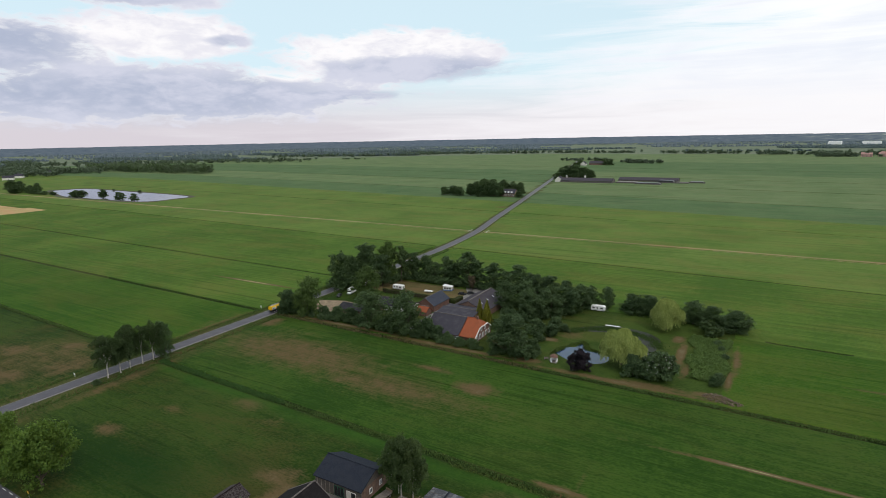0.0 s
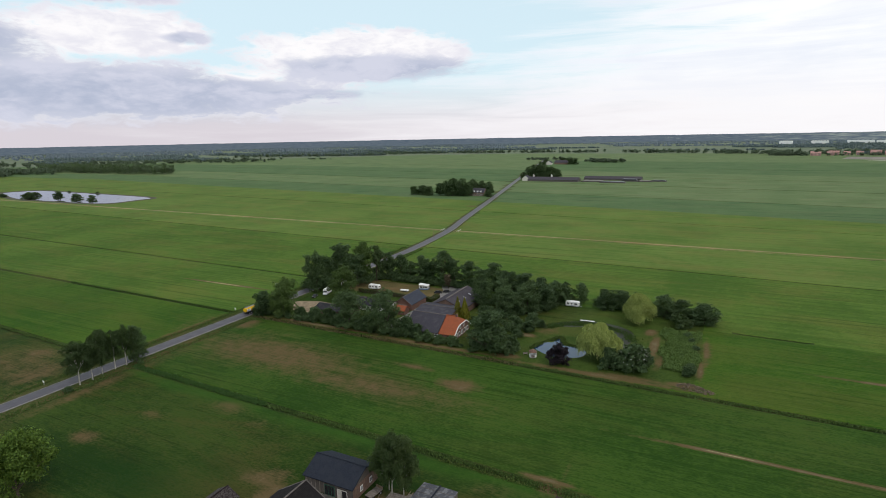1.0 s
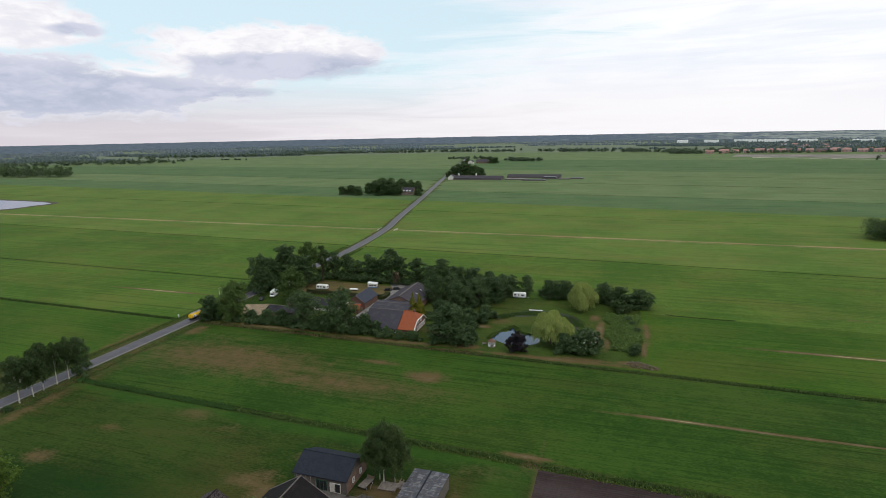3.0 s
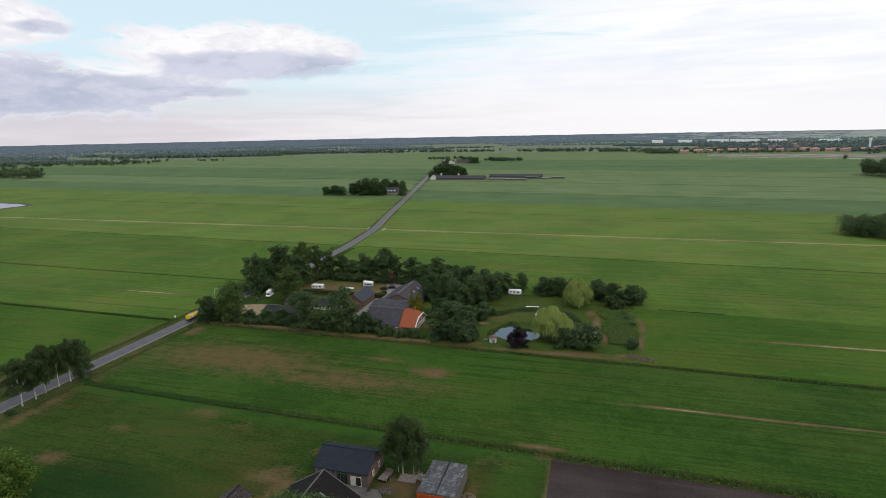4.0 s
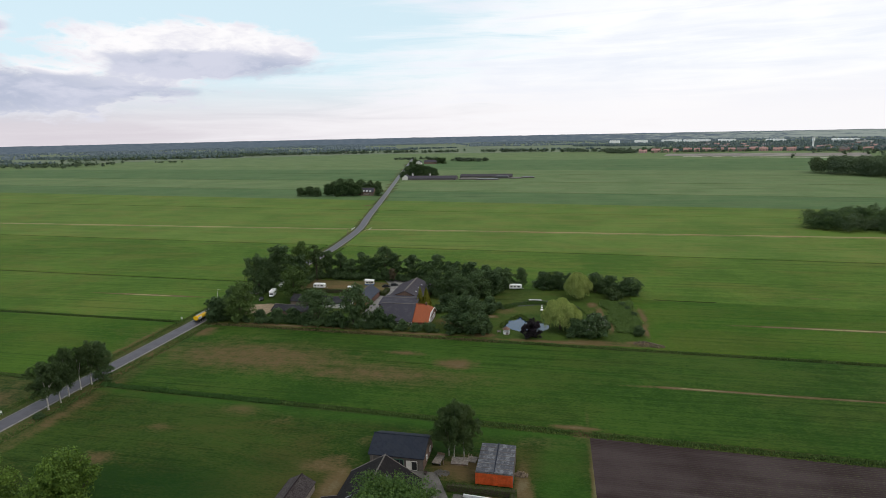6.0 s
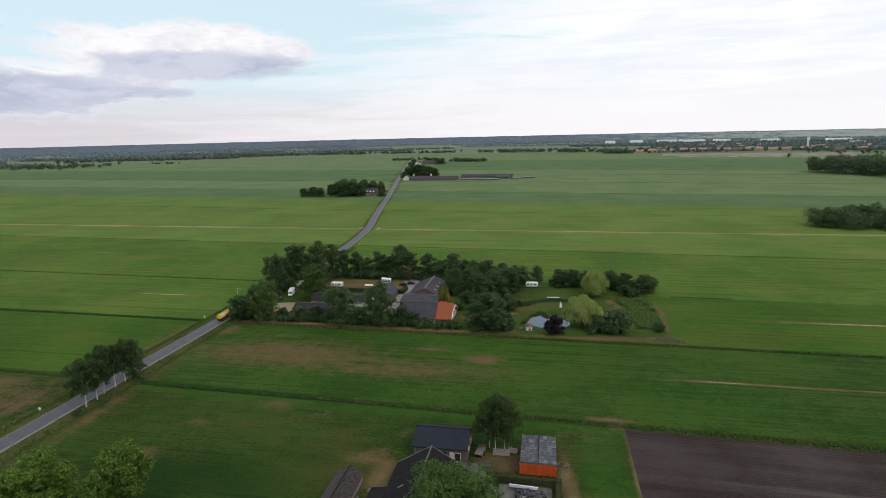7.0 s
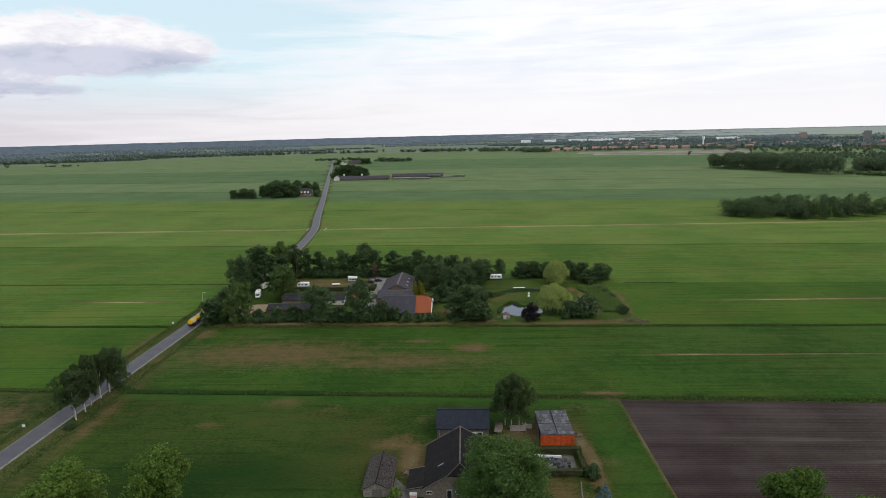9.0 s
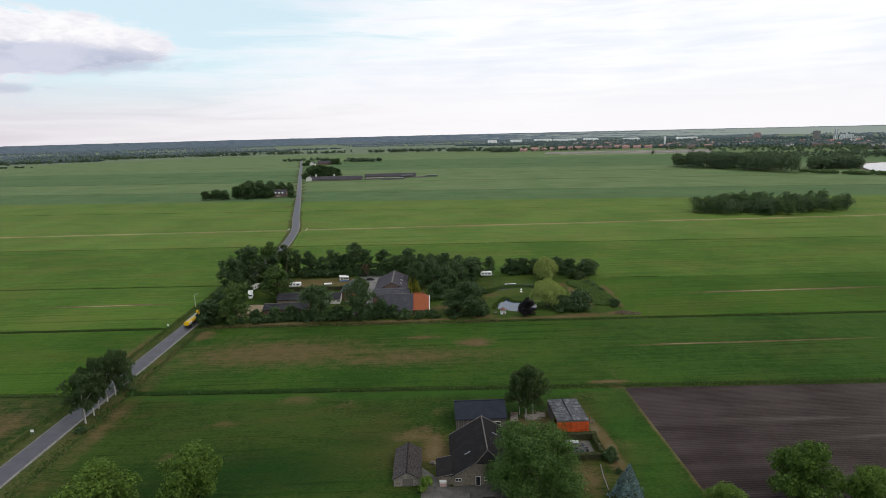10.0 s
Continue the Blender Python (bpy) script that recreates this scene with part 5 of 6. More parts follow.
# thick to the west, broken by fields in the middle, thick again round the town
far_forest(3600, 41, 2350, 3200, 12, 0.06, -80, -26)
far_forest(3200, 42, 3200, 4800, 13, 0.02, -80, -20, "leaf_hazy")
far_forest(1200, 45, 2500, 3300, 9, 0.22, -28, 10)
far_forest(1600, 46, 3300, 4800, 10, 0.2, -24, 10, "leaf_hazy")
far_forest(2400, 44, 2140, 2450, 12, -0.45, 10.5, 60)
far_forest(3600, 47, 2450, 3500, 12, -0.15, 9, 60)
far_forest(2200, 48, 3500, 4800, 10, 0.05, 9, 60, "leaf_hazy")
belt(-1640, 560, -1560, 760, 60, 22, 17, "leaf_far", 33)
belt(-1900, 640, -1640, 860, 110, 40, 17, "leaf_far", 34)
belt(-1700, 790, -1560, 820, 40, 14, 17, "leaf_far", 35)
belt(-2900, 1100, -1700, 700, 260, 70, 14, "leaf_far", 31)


def backdrop():
    """The plain skyline some ten kilometres off as a glowing ring: low wooded ridge with strips of field, blue haze
    painted in.
    """
    m, n = material("far_ridge")
    at = n.node("TexCoord", out=3)
    sep = n.node("SeparateXYZ", (at,), out=None)
    turn = n.math("ARCTAN2", sep.outputs[0], sep.outputs[1])
    q = n.node("CombineXYZ", (n.math("MULTIPLY", turn, 22.0), n.math("MULTIPLY", sep.outputs[2], 0.11), 0.0))
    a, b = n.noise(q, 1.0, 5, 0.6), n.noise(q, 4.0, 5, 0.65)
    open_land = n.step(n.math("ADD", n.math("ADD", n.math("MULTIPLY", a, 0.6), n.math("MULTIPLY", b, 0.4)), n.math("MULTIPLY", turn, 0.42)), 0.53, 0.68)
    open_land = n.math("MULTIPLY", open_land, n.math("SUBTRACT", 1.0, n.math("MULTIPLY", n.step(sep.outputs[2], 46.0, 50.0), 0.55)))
    # Distance haze painted as blue-grey, paler over open land; the ring emits it
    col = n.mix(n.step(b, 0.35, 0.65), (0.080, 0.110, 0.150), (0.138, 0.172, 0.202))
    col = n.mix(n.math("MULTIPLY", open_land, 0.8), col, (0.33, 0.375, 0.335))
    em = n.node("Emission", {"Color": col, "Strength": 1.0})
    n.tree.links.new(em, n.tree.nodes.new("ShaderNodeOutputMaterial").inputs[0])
    M["far_ridge"] = m
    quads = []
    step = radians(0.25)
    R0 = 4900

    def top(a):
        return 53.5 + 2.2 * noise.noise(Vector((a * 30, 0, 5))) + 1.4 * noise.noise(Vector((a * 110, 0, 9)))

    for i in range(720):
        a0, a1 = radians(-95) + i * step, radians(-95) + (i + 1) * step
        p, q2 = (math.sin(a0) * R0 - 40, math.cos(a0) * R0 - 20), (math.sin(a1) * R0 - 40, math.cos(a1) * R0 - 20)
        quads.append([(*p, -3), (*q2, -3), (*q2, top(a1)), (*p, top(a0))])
    tagged(part("backdrop", sheet(quads, "backdrop", "far_ridge")), "glowing backdrop of wooded skyline and far fields, blue haze painted in", "backdrop", kind="structure")


backdrop()


# ---- vegetation along ditches and verges ----
def tufts(name, path, n, width, h, leaf, label, seed, lean=0.35, w=0.16):
    """Blades and stems standing along a line in plan, as one mesh."""
    q = np.random.default_rng(seed)
    path = np.array(path, dtype=float)
    seg = np.linalg.norm(np.diff(path, axis=0), axis=1)
    t = q.random(n) * seg.sum()
    cum = np.concatenate([[0], np.cumsum(seg)])
    at = np.stack([np.interp(t, cum, path[:, 0]), np.interp(t, cum, path[:, 1])], axis=1) + q.normal(0, width, (n, 2))
    lump = 0.6 + 0.4 * np.sin(t * 0.35 + 2 * np.sin(t * 0.11)) * 0.8
    hh = h * q.uniform(0.5, 1.2, n) * np.clip(lump, 0.3, 1)
    a = q.uniform(0, 2 * math.pi, n)
    dx, dy = np.cos(a), np.sin(a)
    ww = w * q.uniform(0.7, 1.6, n)
    tilt = q.normal(0, lean, (n, 2)) * hh[:, None]
    z0 = np.full(n, -0.25)
    quad = np.zeros((n, 4, 3))
    quad[:, 0] = np.stack([at[:, 0] - dx * ww, at[:, 1] - dy * ww, z0], axis=1)
    quad[:, 1] = np.stack([at[:, 0] + dx * ww, at[:, 1] + dy * ww, z0], axis=1)
    quad[:, 2] = np.stack([at[:, 0] + dx * ww * 0.8 + tilt[:, 0], at[:, 1] + dy * ww * 0.8 + tilt[:, 1], hh], axis=1)
    quad[:, 3] = np.stack([at[:, 0] - dx * ww * 0.8 + tilt[:, 0], at[:, 1] - dy * ww * 0.8 + tilt[:, 1], hh * 0.8], axis=1)
    return tagged(part(name, sheet(quad, name, leaf)), label, "plants", kind="stuff")


M["leaf_reed2"] = foliage("leaf_reed2", (0.050, 0.105, 0.022), (0.130, 0.200, 0.052), 0.3)
M["leaf_dry"] = foliage("leaf_dry", (0.075, 0.068, 0.028), (0.16, 0.13, 0.062), 0.15)
M["leaf_weed"] = foliage("leaf_weed", (0.032, 0.070, 0.016), (0.084, 0.132, 0.038), 0.2)
M["leaf_corn"] = foliage("leaf_corn", (0.028, 0.076, 0.018), (0.072, 0.140, 0.040), 0.2)


def along(v, x0, x1, off=0.0):
    return [(x, row_y(v, x) + off) for x in np.linspace(x0, x1, 60)]


tufts("maize_strip", along(110.5, -184, -120), 4200, 0.55, 0.5, "leaf_corn", "narrow strip of young green maize along the ditch", 61)
tufts("ditch_plants", along(110.5, -120, 330), 7000, 0.5, 0.34, "leaf_weed", "rank green plants filling the field ditch", 62)
tufts("ditch_grass", along(110.5, -60, 330, -1.6), 3600, 0.4, 0.28, "leaf_reed", "pale grass along the ditch edge", 63)
tufts("ditch_plants", along(169.5, -64, 330), 6000, 0.5, 0.36, "leaf_weed", "rough grass along the farm ditch", 64)
tufts("ditch_plants", along(169.5, -186, -60), 1500, 0.9, 0.35, "leaf_dry", "dry weeds and cut stalks below the hedge", 65)
tufts("ditch_plants", along(169.5, -330, -200), 2600, 0.4, 0.4, "leaf_weed", "rough grass along the roadside field ditch", 66)
tufts("ditch_plants", along(110.5, -330, -200), 2600, 0.4, 0.4, "leaf_weed", "rough grass along the roadside field ditch", 67)
for off, seed, leaf in ((-7.6, 70, "leaf_weed"), (7.8, 71, "leaf_weed"), (5.0, 72, "leaf_weed"), (-5.2, 73, "leaf_reed")):
    tufts("verge_grass", [(road_x(y) + off, y) for y in np.linspace(54, 330, 80)], 4200, 0.9, 0.26, leaf, "tall rough grass on the road verge", seed)
tufts("pond_plants", [(-61, 207), (-56, 214), (-46, 217), (-36, 215), (-29.5, 211), (-27.5, 205)], 5200, 1.3, 0.5, "leaf_weed", "dark water plants choking the upper pond", 75)
tufts("pond_plants", [(-60.5, 182), (-58, 190.5), (-53, 197.2), (-50, 191.5), (-44, 190)], 1400, 0.5, 0.9, "leaf_reed", "rushes at the pond edge", 76)


def thicket(name, x0, y0, x1, y1, n, width, h, leaf, label, seed):
    q = np.random.default_rng(seed)
    t = q.random(n)
    sp = [(x0 + (x1 - x0) * k + q.normal() * width, y0 + (y1 - y0) * k + q.normal() * width) for k in t]
    return tagged(blob_wood(name, sp, q.uniform(0.5, 1.2, n) * h, h * 0.62, 190, 0.34, leaf, label, seed), category="shrubs")


sp = scatter(900, lambda x, y: -16.2 + 1.2 * math.sin(y * 0.31) + 0.05 * (205 - y) < x < -4.4 + 1.4 * math.sin(y * 0.23 + 1) - 0.06 * abs(205 - y) and rng.random() > 0.25 * (math.sin(x * 0.9) * math.sin(y * 0.5) > 0.4), -19, -2, 182, 223)
tagged(blob_wood("reed_bed", sp, rng.uniform(0.4, 1.3, 900), 1.2, 48, 0.22, "leaf_reed2", "bed of tall bright green weeds beside the pond track", 88, 0.8), category="plants")
for x, y, h, r in ((-7, 212, 1.8, 2.0), (-5.4, 205, 1.6, 1.8), (-8.4, 217, 1.9, 2.2), (-6.2, 185.5, 2.2, 2.2)):
    tree("bush", x, y, h, r, "shrubs in the weed bed")
thicket("hedge_bank", -186, 173, -124, 173.4, 32, 1.3, 3.4, "leaf", "overgrown hedge of mixed dark shrubs along the farm boundary", 81)
thicket("hedge_bank", -124, 173.4, -64, 172, 28, 1.2, 3.0, "leaf", "overgrown hedge of mixed dark shrubs along the farm boundary", 82)
thicket("undergrowth", -168, 247, -98, 246, 80, 1.2, 4.6, "leaf", "dark undergrowth below the back row of trees", 83)
thicket("undergrowth", -98, 243, -60, 243, 45, 1.5, 4.4, "leaf", "dark undergrowth below the back row of trees", 84)
thicket("undergrowth", -50, 243, 0, 238, 60, 1.4, 4.4, "leaf", "dark undergrowth below the garden trees", 85)
thicket("undergrowth", -192, 214, -172, 244, 50, 2.2, 4.6, "leaf", "dark undergrowth below the roadside trees", 86)
thicket("undergrowth", -88, 198, -70, 234, 60, 3.0, 4.4, "leaf", "dark undergrowth beside the cattle barn", 87)


def clipped_hedge(x0, x1, y0, y1, h, label):
    q = np.random.default_rng(int(abs(x0 * 7 + y1)))
    w, d = x1 - x0, y1 - y0
    n = int(55 * (w * d + 2 * h * (w + d)))
    f = q.integers(0, 5, n)
    u, v = q.random(n), q.random(n)
    at = np.stack([x0 + w * np.where(f == 1, 0, np.where(f == 2, 1, u)), y0 + d * np.where(f == 3, 0, np.where(f == 4, 1, np.where(f < 1, v, v))), h * np.where(f == 0, 1, np.where((f == 3) | (f == 4), v, v))], axis=1)
    at[:, 1] = np.where((f == 1) | (f == 2), y0 + d * u, at[:, 1])
    at += q.normal(0, 0.06, (n, 3))
    nrm = np.array([(0, 0, 1), (-1, 0, 0), (1, 0, 0), (0, -1, 0), (0, 1, 0)], dtype=float)[f]
    ob = thing("hedge", 0, 0, 0, 0, label, "hedge")
    part("stems", box(x0 + 0.15, x1 - 0.15, y0 + 0.15, y1 - 0.15, -0.1, h - 0.12), "bark", ob)
    part("foliage", sheet(cards(at, nrm, np.full(n, 0.13), q), "foliage", "leaf_hedge"), parent=ob)


M["leaf_hedge"] = foliage("leaf_hedge", (0.030, 0.050, 0.010), (0.070, 0.092, 0.022), 0.15)
clipped_hedge(-62.5, -47.0, 75.2, 76.4, 1.6, "clipped green hedge behind the orange tarpaulin shed")
clipped_hedge(-48.2, -47.0, 67.6, 75.0, 1.5, "clipped green hedge along the sandy path")
clipped_hedge(-60.0, -48.4, 66.4, 67.5, 1.5, "clipped green hedge before the scrap yard")
clipped_hedge(-123.2, -120.8, 218.5, 226.5, 1.7, "dark clipped hedge along the garage wall")
clipped_hedge(-164, -122.0, 219.6, 220.8, 1.9, "low dark hedge before the camping lawn")
tree("bush", -46.2, 66.4, 3.4, 2.1)
tree("bush", -46.0, 61.0, 1.4, 0.9)
tree("bush", -185, 88, 1.6, 1.8, label="low dark shrub at the foot of the birches")


# ---- vehicles ----
def wheel(ob, x, y, r=0.5, w=0.3, name="wheel"):
    top = part(name, rod((x, y - w / 2, r), (x, y + w / 2, r), r, sides=16), "rubber", ob)
    part("rim", rod((x, y - w / 2 - 0.02, r), (x, y + w / 2 + 0.02, r), r * 0.55, sides=12), "metal", top)


def rounded(profile, y0, y1, inset=0.12):
    """A body with its outline in x and z, narrowed a little at both sides."""
    bm = prism(profile, y0, y1)
    edges = [e for e in bm.edges if abs(e.verts[0].co.y - e.verts[1].co.y) < 1e-4]
    bmesh.ops.bevel(bm, geom=edges, offset=inset, segments=2, affect="EDGES", profile=0.6)
    return bm


def tanker(x, y, turn):
    """A tank lorry; its own x points ahead."""
    ob = thing("tank_truck", x, y, 0.1, turn, "yellow articulated tank lorry driving on the country road", "truck")
    tank = [(1.22 * math.cos(a), 2.15 + 0.98 * math.sin(a)) for a in np.linspace(0, 2 * math.pi, 24, endpoint=False)]
    part("tank", prism(tank, -7.6, 3.6, "x"), "yellow", ob)
    part("tank_end", prism([(p[0] * 0.8, 2.15 + (p[1] - 2.15) * 0.8) for p in tank], -7.75, -7.6, "x"), "yellow", ob)
    part("panel", box(-7.4, -5.2, -1.26, -1.16, 1.6, 2.6, 0.05), "white", ob, "white and blue panel on the tank side")
    part("badge", box(-6.9, -6.2, -1.28, -1.25, 1.8, 2.4), "blue_paint", ob)
    part("catwalk", box(-7.3, 3.3, -0.35, 0.35, 3.1, 3.2), "metal", ob)
    for i in range(5):
        part("hatch", rod((-6.4 + 2.1 * i, 0, 3.05), (-6.4 + 2.1 * i, 0, 3.32), 0.3, sides=12), "metal", ob)
    for s in (-1, 1):
        part("rail", rod((-7.3, s * 0.5, 3.35), (3.3, s * 0.5, 3.35), 0.04, sides=5), "metal", ob)
        part("side_skirt", box(-5.6, 2.2, s * 1.2 - 0.03, s * 1.2 + 0.03, 0.55, 1.15), "dark_metal", ob)
    part("chassis", box(-7.6, 7.0, -0.5, 0.5, 0.75, 1.15), "dark_metal", ob)
    part("bumper", box(-7.75, -7.5, -1.2, 1.2, 0.6, 1.0), "dark_metal", ob)
    cab = part("cab", rounded([(5.0, 0.7), (7.5, 0.7), (7.5, 1.9), (7.25, 3.2), (6.8, 3.55), (5.1, 3.6)], -1.22, 1.22), "yellow", ob)
    part("windscreen", faces([(7.53, -1.0, 1.95), (7.53, 1.0, 1.95), (7.29, 0.95, 2.95), (7.29, -0.95, 2.95)], [(0, 1, 2, 3)]), "dark_glass", cab)
    for s in (-1, 1):
        part("side_window", box(6.1, 7.0, s * 1.215 - 0.02, s * 1.215 + 0.02, 2.0, 2.8), "dark_glass", cab)
        part("mirror", box(7.2, 7.35, s * 1.4 - 0.1, s * 1.4 + 0.1, 2.1, 2.7), "black_paint", cab)
        part("headlight", box(7.48, 7.55, s * 0.9 - 0.18, s * 0.9 + 0.18, 0.85, 1.05), "white", cab)
    part("deflector", prism([(5.1, 3.6), (6.6, 3.58), (5.2, 3.95)], -1.0, 1.0), "yellow", cab)
    for px in (-6.4, -5.1, -3.8, 3.9, 6.6):
        for s in (-1, 1):
            wheel(ob, px, s * 1.05, 0.5, 0.35)
    return ob


tanker(-190.6, 176.0, 90)


def caravan(x, y, turn, label, awning=False):
    ob = thing("caravan", x, y, 0, turn, label, "caravan", "caravans and campers on the farm")
    part("body", rounded([(-3.1, 0.5), (2.7, 0.5), (3.15, 1.1), (3.0, 2.3), (2.6, 2.62), (-2.8, 2.62), (-3.15, 2.2)], -1.12, 1.12), "white", ob)
    part("stripe", box(-2.9, 2.7, -1.135, 1.135, 0.72, 0.95), "metal", ob, "grey stripe along the side")
    for s in (-1, 1):
        for px, w in ((-2.0, 1.0), (-0.3, 0.7), (1.6, 1.2)):
            part("window", box(px - w / 2, px + w / 2, s * 1.125 - 0.02, s * 1.125 + 0.02, 1.35, 2.0, 0.015), "dark_glass", ob)
        wheel(ob, -0.2, s * 0.95, 0.33, 0.2)
    part("front_window", box(3.05, 3.12, -0.8, 0.8, 1.4, 2.0), "dark_glass", ob)
    part("roof_hatch", box(-0.4, 0.3, -0.35, 0.35, 2.6, 2.72, 0.03), "cream", ob)
    part("drawbar", rod((2.7, 0, 0.5), (4.4, 0, 0.5), 0.07), "metal", ob)
    part("jockey_wheel", rod((4.2, 0, 0.0), (4.2, 0, 0.6), 0.06), "metal", ob)
    return ob


caravan(-58.0, 238.4, 0, "white touring caravan with dark windows on the pond lawn")
caravan(-159.6, 227.7, 0, "small white caravan on the dry camping lawn")
caravan(-180.0, 226.5, 80, "white caravan parked under the roadside trees")


def motorhome(x, y, turn):
    ob = thing("motorhome", x, y, 0, turn, "white motorhome with dark windscreen parked on the drive", "camper", "caravans and campers on the farm")
    part("body", rounded([(-3.4, 0.45), (1.5, 0.45), (1.5, 1.9), (2.4, 2.1), (2.2, 2.9), (-3.4, 2.95)], -1.15, 1.15), "white", ob)
    cab = part("cab", rounded([(1.45, 0.45), (3.3, 0.45), (3.4, 1.05), (2.55, 1.3), (1.9, 2.1), (1.45, 2.1)], -1.0, 1.0, 0.08), "white", ob)
    part("windscreen", faces([(2.6, -0.85, 1.36), (2.6, 0.85, 1.36), (2.02, 0.8, 2.08), (2.02, -0.8, 2.08)], [(0, 1, 2, 3)]), "dark_glass", cab)
    for s in (-1, 1):
        for px in (-2.3, -0.2):
            part("window", box(px - 0.5, px + 0.5, s * 1.16 - 0.02, s * 1.16 + 0.02, 1.6, 2.2, 0.01), "dark_glass", ob)
        for px in (-2.2, 2.3):
            wheel(ob, px, s * 0.95, 0.35, 0.22)
    part("roof_box", box(-2.6, -1.2, -0.5, 0.5, 2.93, 3.1, 0.04), "cream", ob)
    return ob


motorhome(-177.6, 211.0, -75)


def car(x, y, turn, paint, label):
    ob = thing("car", x, y, 0, turn, label, "car", "parked cars on the farm")
    part("body", rounded([(-2.1, 0.35), (2.1, 0.35), (2.15, 0.75), (1.2, 0.92), (-1.9, 0.95), (-2.15, 0.8)], -0.88, 0.88, 0.06), paint, ob)
    part("cabin", rounded([(-1.75, 0.9), (1.15, 0.9), (0.4, 1.42), (-1.3, 1.45)], -0.76, 0.76, 0.08), "dark_glass", ob)
    part("roof", box(-1.2, 0.35, -0.66, 0.66, 1.42, 1.48, 0.02), paint, ob)
    for s in (-1, 1):
        for px in (-1.3, 1.35):
            wheel(ob, px, s * 0.78, 0.31, 0.2)
        part("headlight", box(2.08, 2.17, s * 0.62 - 0.15, s * 0.62 + 0.15, 0.62, 0.76), "white", ob)
    return ob


car(-121.5, 236.5, 15, "black_paint", "dark car parked at the end of the concrete yard")
car(-125.0, 233.6, 15, "black_paint", "black car parked beside the awning")
car(-179.5, 203.5, -70, "black_paint", "dark car parked under the trees by the drive")


def awning_tent(x, y, turn):
    ob = thing("awning_tent", x, y, 0, turn, "grey and white caravan awning tent with sloping roof", "tent")
    part("walls", prism([(-2.4, 0), (2.4, 0), (2.3, 2.1), (-2.3, 2.7)], -1.6, 1.6), "cream", ob)
    roof_slab(ob, "roof", "white", [(-2.5, -1.8, 2.75), (2.5, -1.8, 2.15), (2.5, 1.8, 2.15), (-2.5, 1.8, 2.75)], 0.05)
    part("skirt", box(-2.45, 2.45, -1.66, 1.66, 0, 0.7), "blue_paint", ob, "blue-grey lower band")
    for px in (-1.2, 0.2, 1.5):
        part("window", box(px - 0.5, px + 0.5, -1.64, -1.6, 1.0, 1.8), "dark_glass", ob)
    return ob


awning_tent(-135.6, 238.0, 10)


def covered_boat(x, y, turn):
    ob = thing("folding_trailer", x, y, 0, turn, "low white folded trailer tent on the camping lawn", "trailer")
    part("cover", rounded([(-2.2, 0.4), (2.2, 0.4), (2.0, 0.95), (-2.0, 0.95)], -0.9, 0.9, 0.1), "white", ob)
    for s in (-1, 1):
        wheel(ob, 0, s * 0.8, 0.3, 0.18)
    part("drawbar", rod((2.1, 0, 0.45), (3.4, 0, 0.45), 0.05), "metal", ob)


covered_boat(-143.0, 230.2, 5)


# ---- small things in the pond garden ----
def gazebo(x, y):
    ob = thing("gazebo", x, y, 0, 20, "small white wooden summerhouse with dark red roof", "summerhouse")
    pts = [(1.3 * math.cos(math.pi / 3 * i), 1.3 * math.sin(math.pi / 3 * i)) for i in range(6)]
    for i, (a, b) in enumerate(pts):
        c, d = pts[(i + 1) % 6]
        part("post", rod((a, b, -0.1), (a, b, 2.1), 0.07, sides=6), "white", ob)
        if i != 4:
            part("panel", faces([(a, b, 0), (c, d, 0), (c, d, 1.1), (a, b, 1.1), (a * 0.95, b * 0.95, 0), (c * 0.95, d * 0.95, 0), (c * 0.95, d * 0.95, 1.1), (a * 0.95, b * 0.95, 1.1)], [(0, 1, 2, 3), (4, 5, 6, 7), (3, 2, 6, 7)]), "white", ob)
    part("roof", rod((0, 0, 2.05), (0, 0, 3.1), 1.65, 0.05, 6), "brick", ob, "dark red pointed roof")
    part("floor", rod((0, 0, 0), (0, 0, 0.12), 1.4, sides=6), "wood_grey", ob)


gazebo(-57.4, 174.8)


def bench(x, y, turn, label="grey wooden garden bench on the grass"):
    ob = thing("bench", x, y, 0, turn, label, "bench")
    part("seat", box(-0.8, 0.8, -0.22, 0.22, 0.42, 0.48), "wood_grey", ob)
    part("backrest", box(-0.8, 0.8, 0.2, 0.26, 0.5, 0.9), "wood_grey", ob)
    for s in (-0.65, 0.65):
        part("leg", box(s - 0.05, s + 0.05, -0.2, 0.24, 0, 0.42), "wood_grey", ob)


bench(-60.4, 175.6, 30)


def fountain(x, y):
    ob = thing("garden_fountain", x, y, 0, 0, "white tiered garden fountain on the pond lawn", "fountain")
    for z, r0, r1, h in ((0, 0.7, 0.6, 0.3), (0.3, 0.16, 0.12, 0.8), (1.1, 0.15, 0.62, 0.2), (1.3, 0.1, 0.1, 0.5), (1.8, 0.1, 0.36, 0.16), (1.96, 0.08, 0.03, 0.45)):
        part("tier" if r1 > 0.3 else "stem", rod((0, 0, z), (0, 0, z + h), r0, r1, 12), "white", ob)


fountain(-44.2, 206.6)


def footbridge(x, y, turn):
    ob = thing("footbridge", x, y, 0, turn, "white painted plank footbridge over the upper pond", "bridge")
    for i in range(22):
        part("plank", box(-2.9 + 0.265 * i, -2.9 + 0.265 * i + 0.24, -0.5, 0.5, 0.42, 0.48), "white", ob)
    for s in (-0.42, 0.42):
        part("beam", box(-3, 3, s - 0.06, s + 0.06, 0.26, 0.42), "wood_grey", ob)
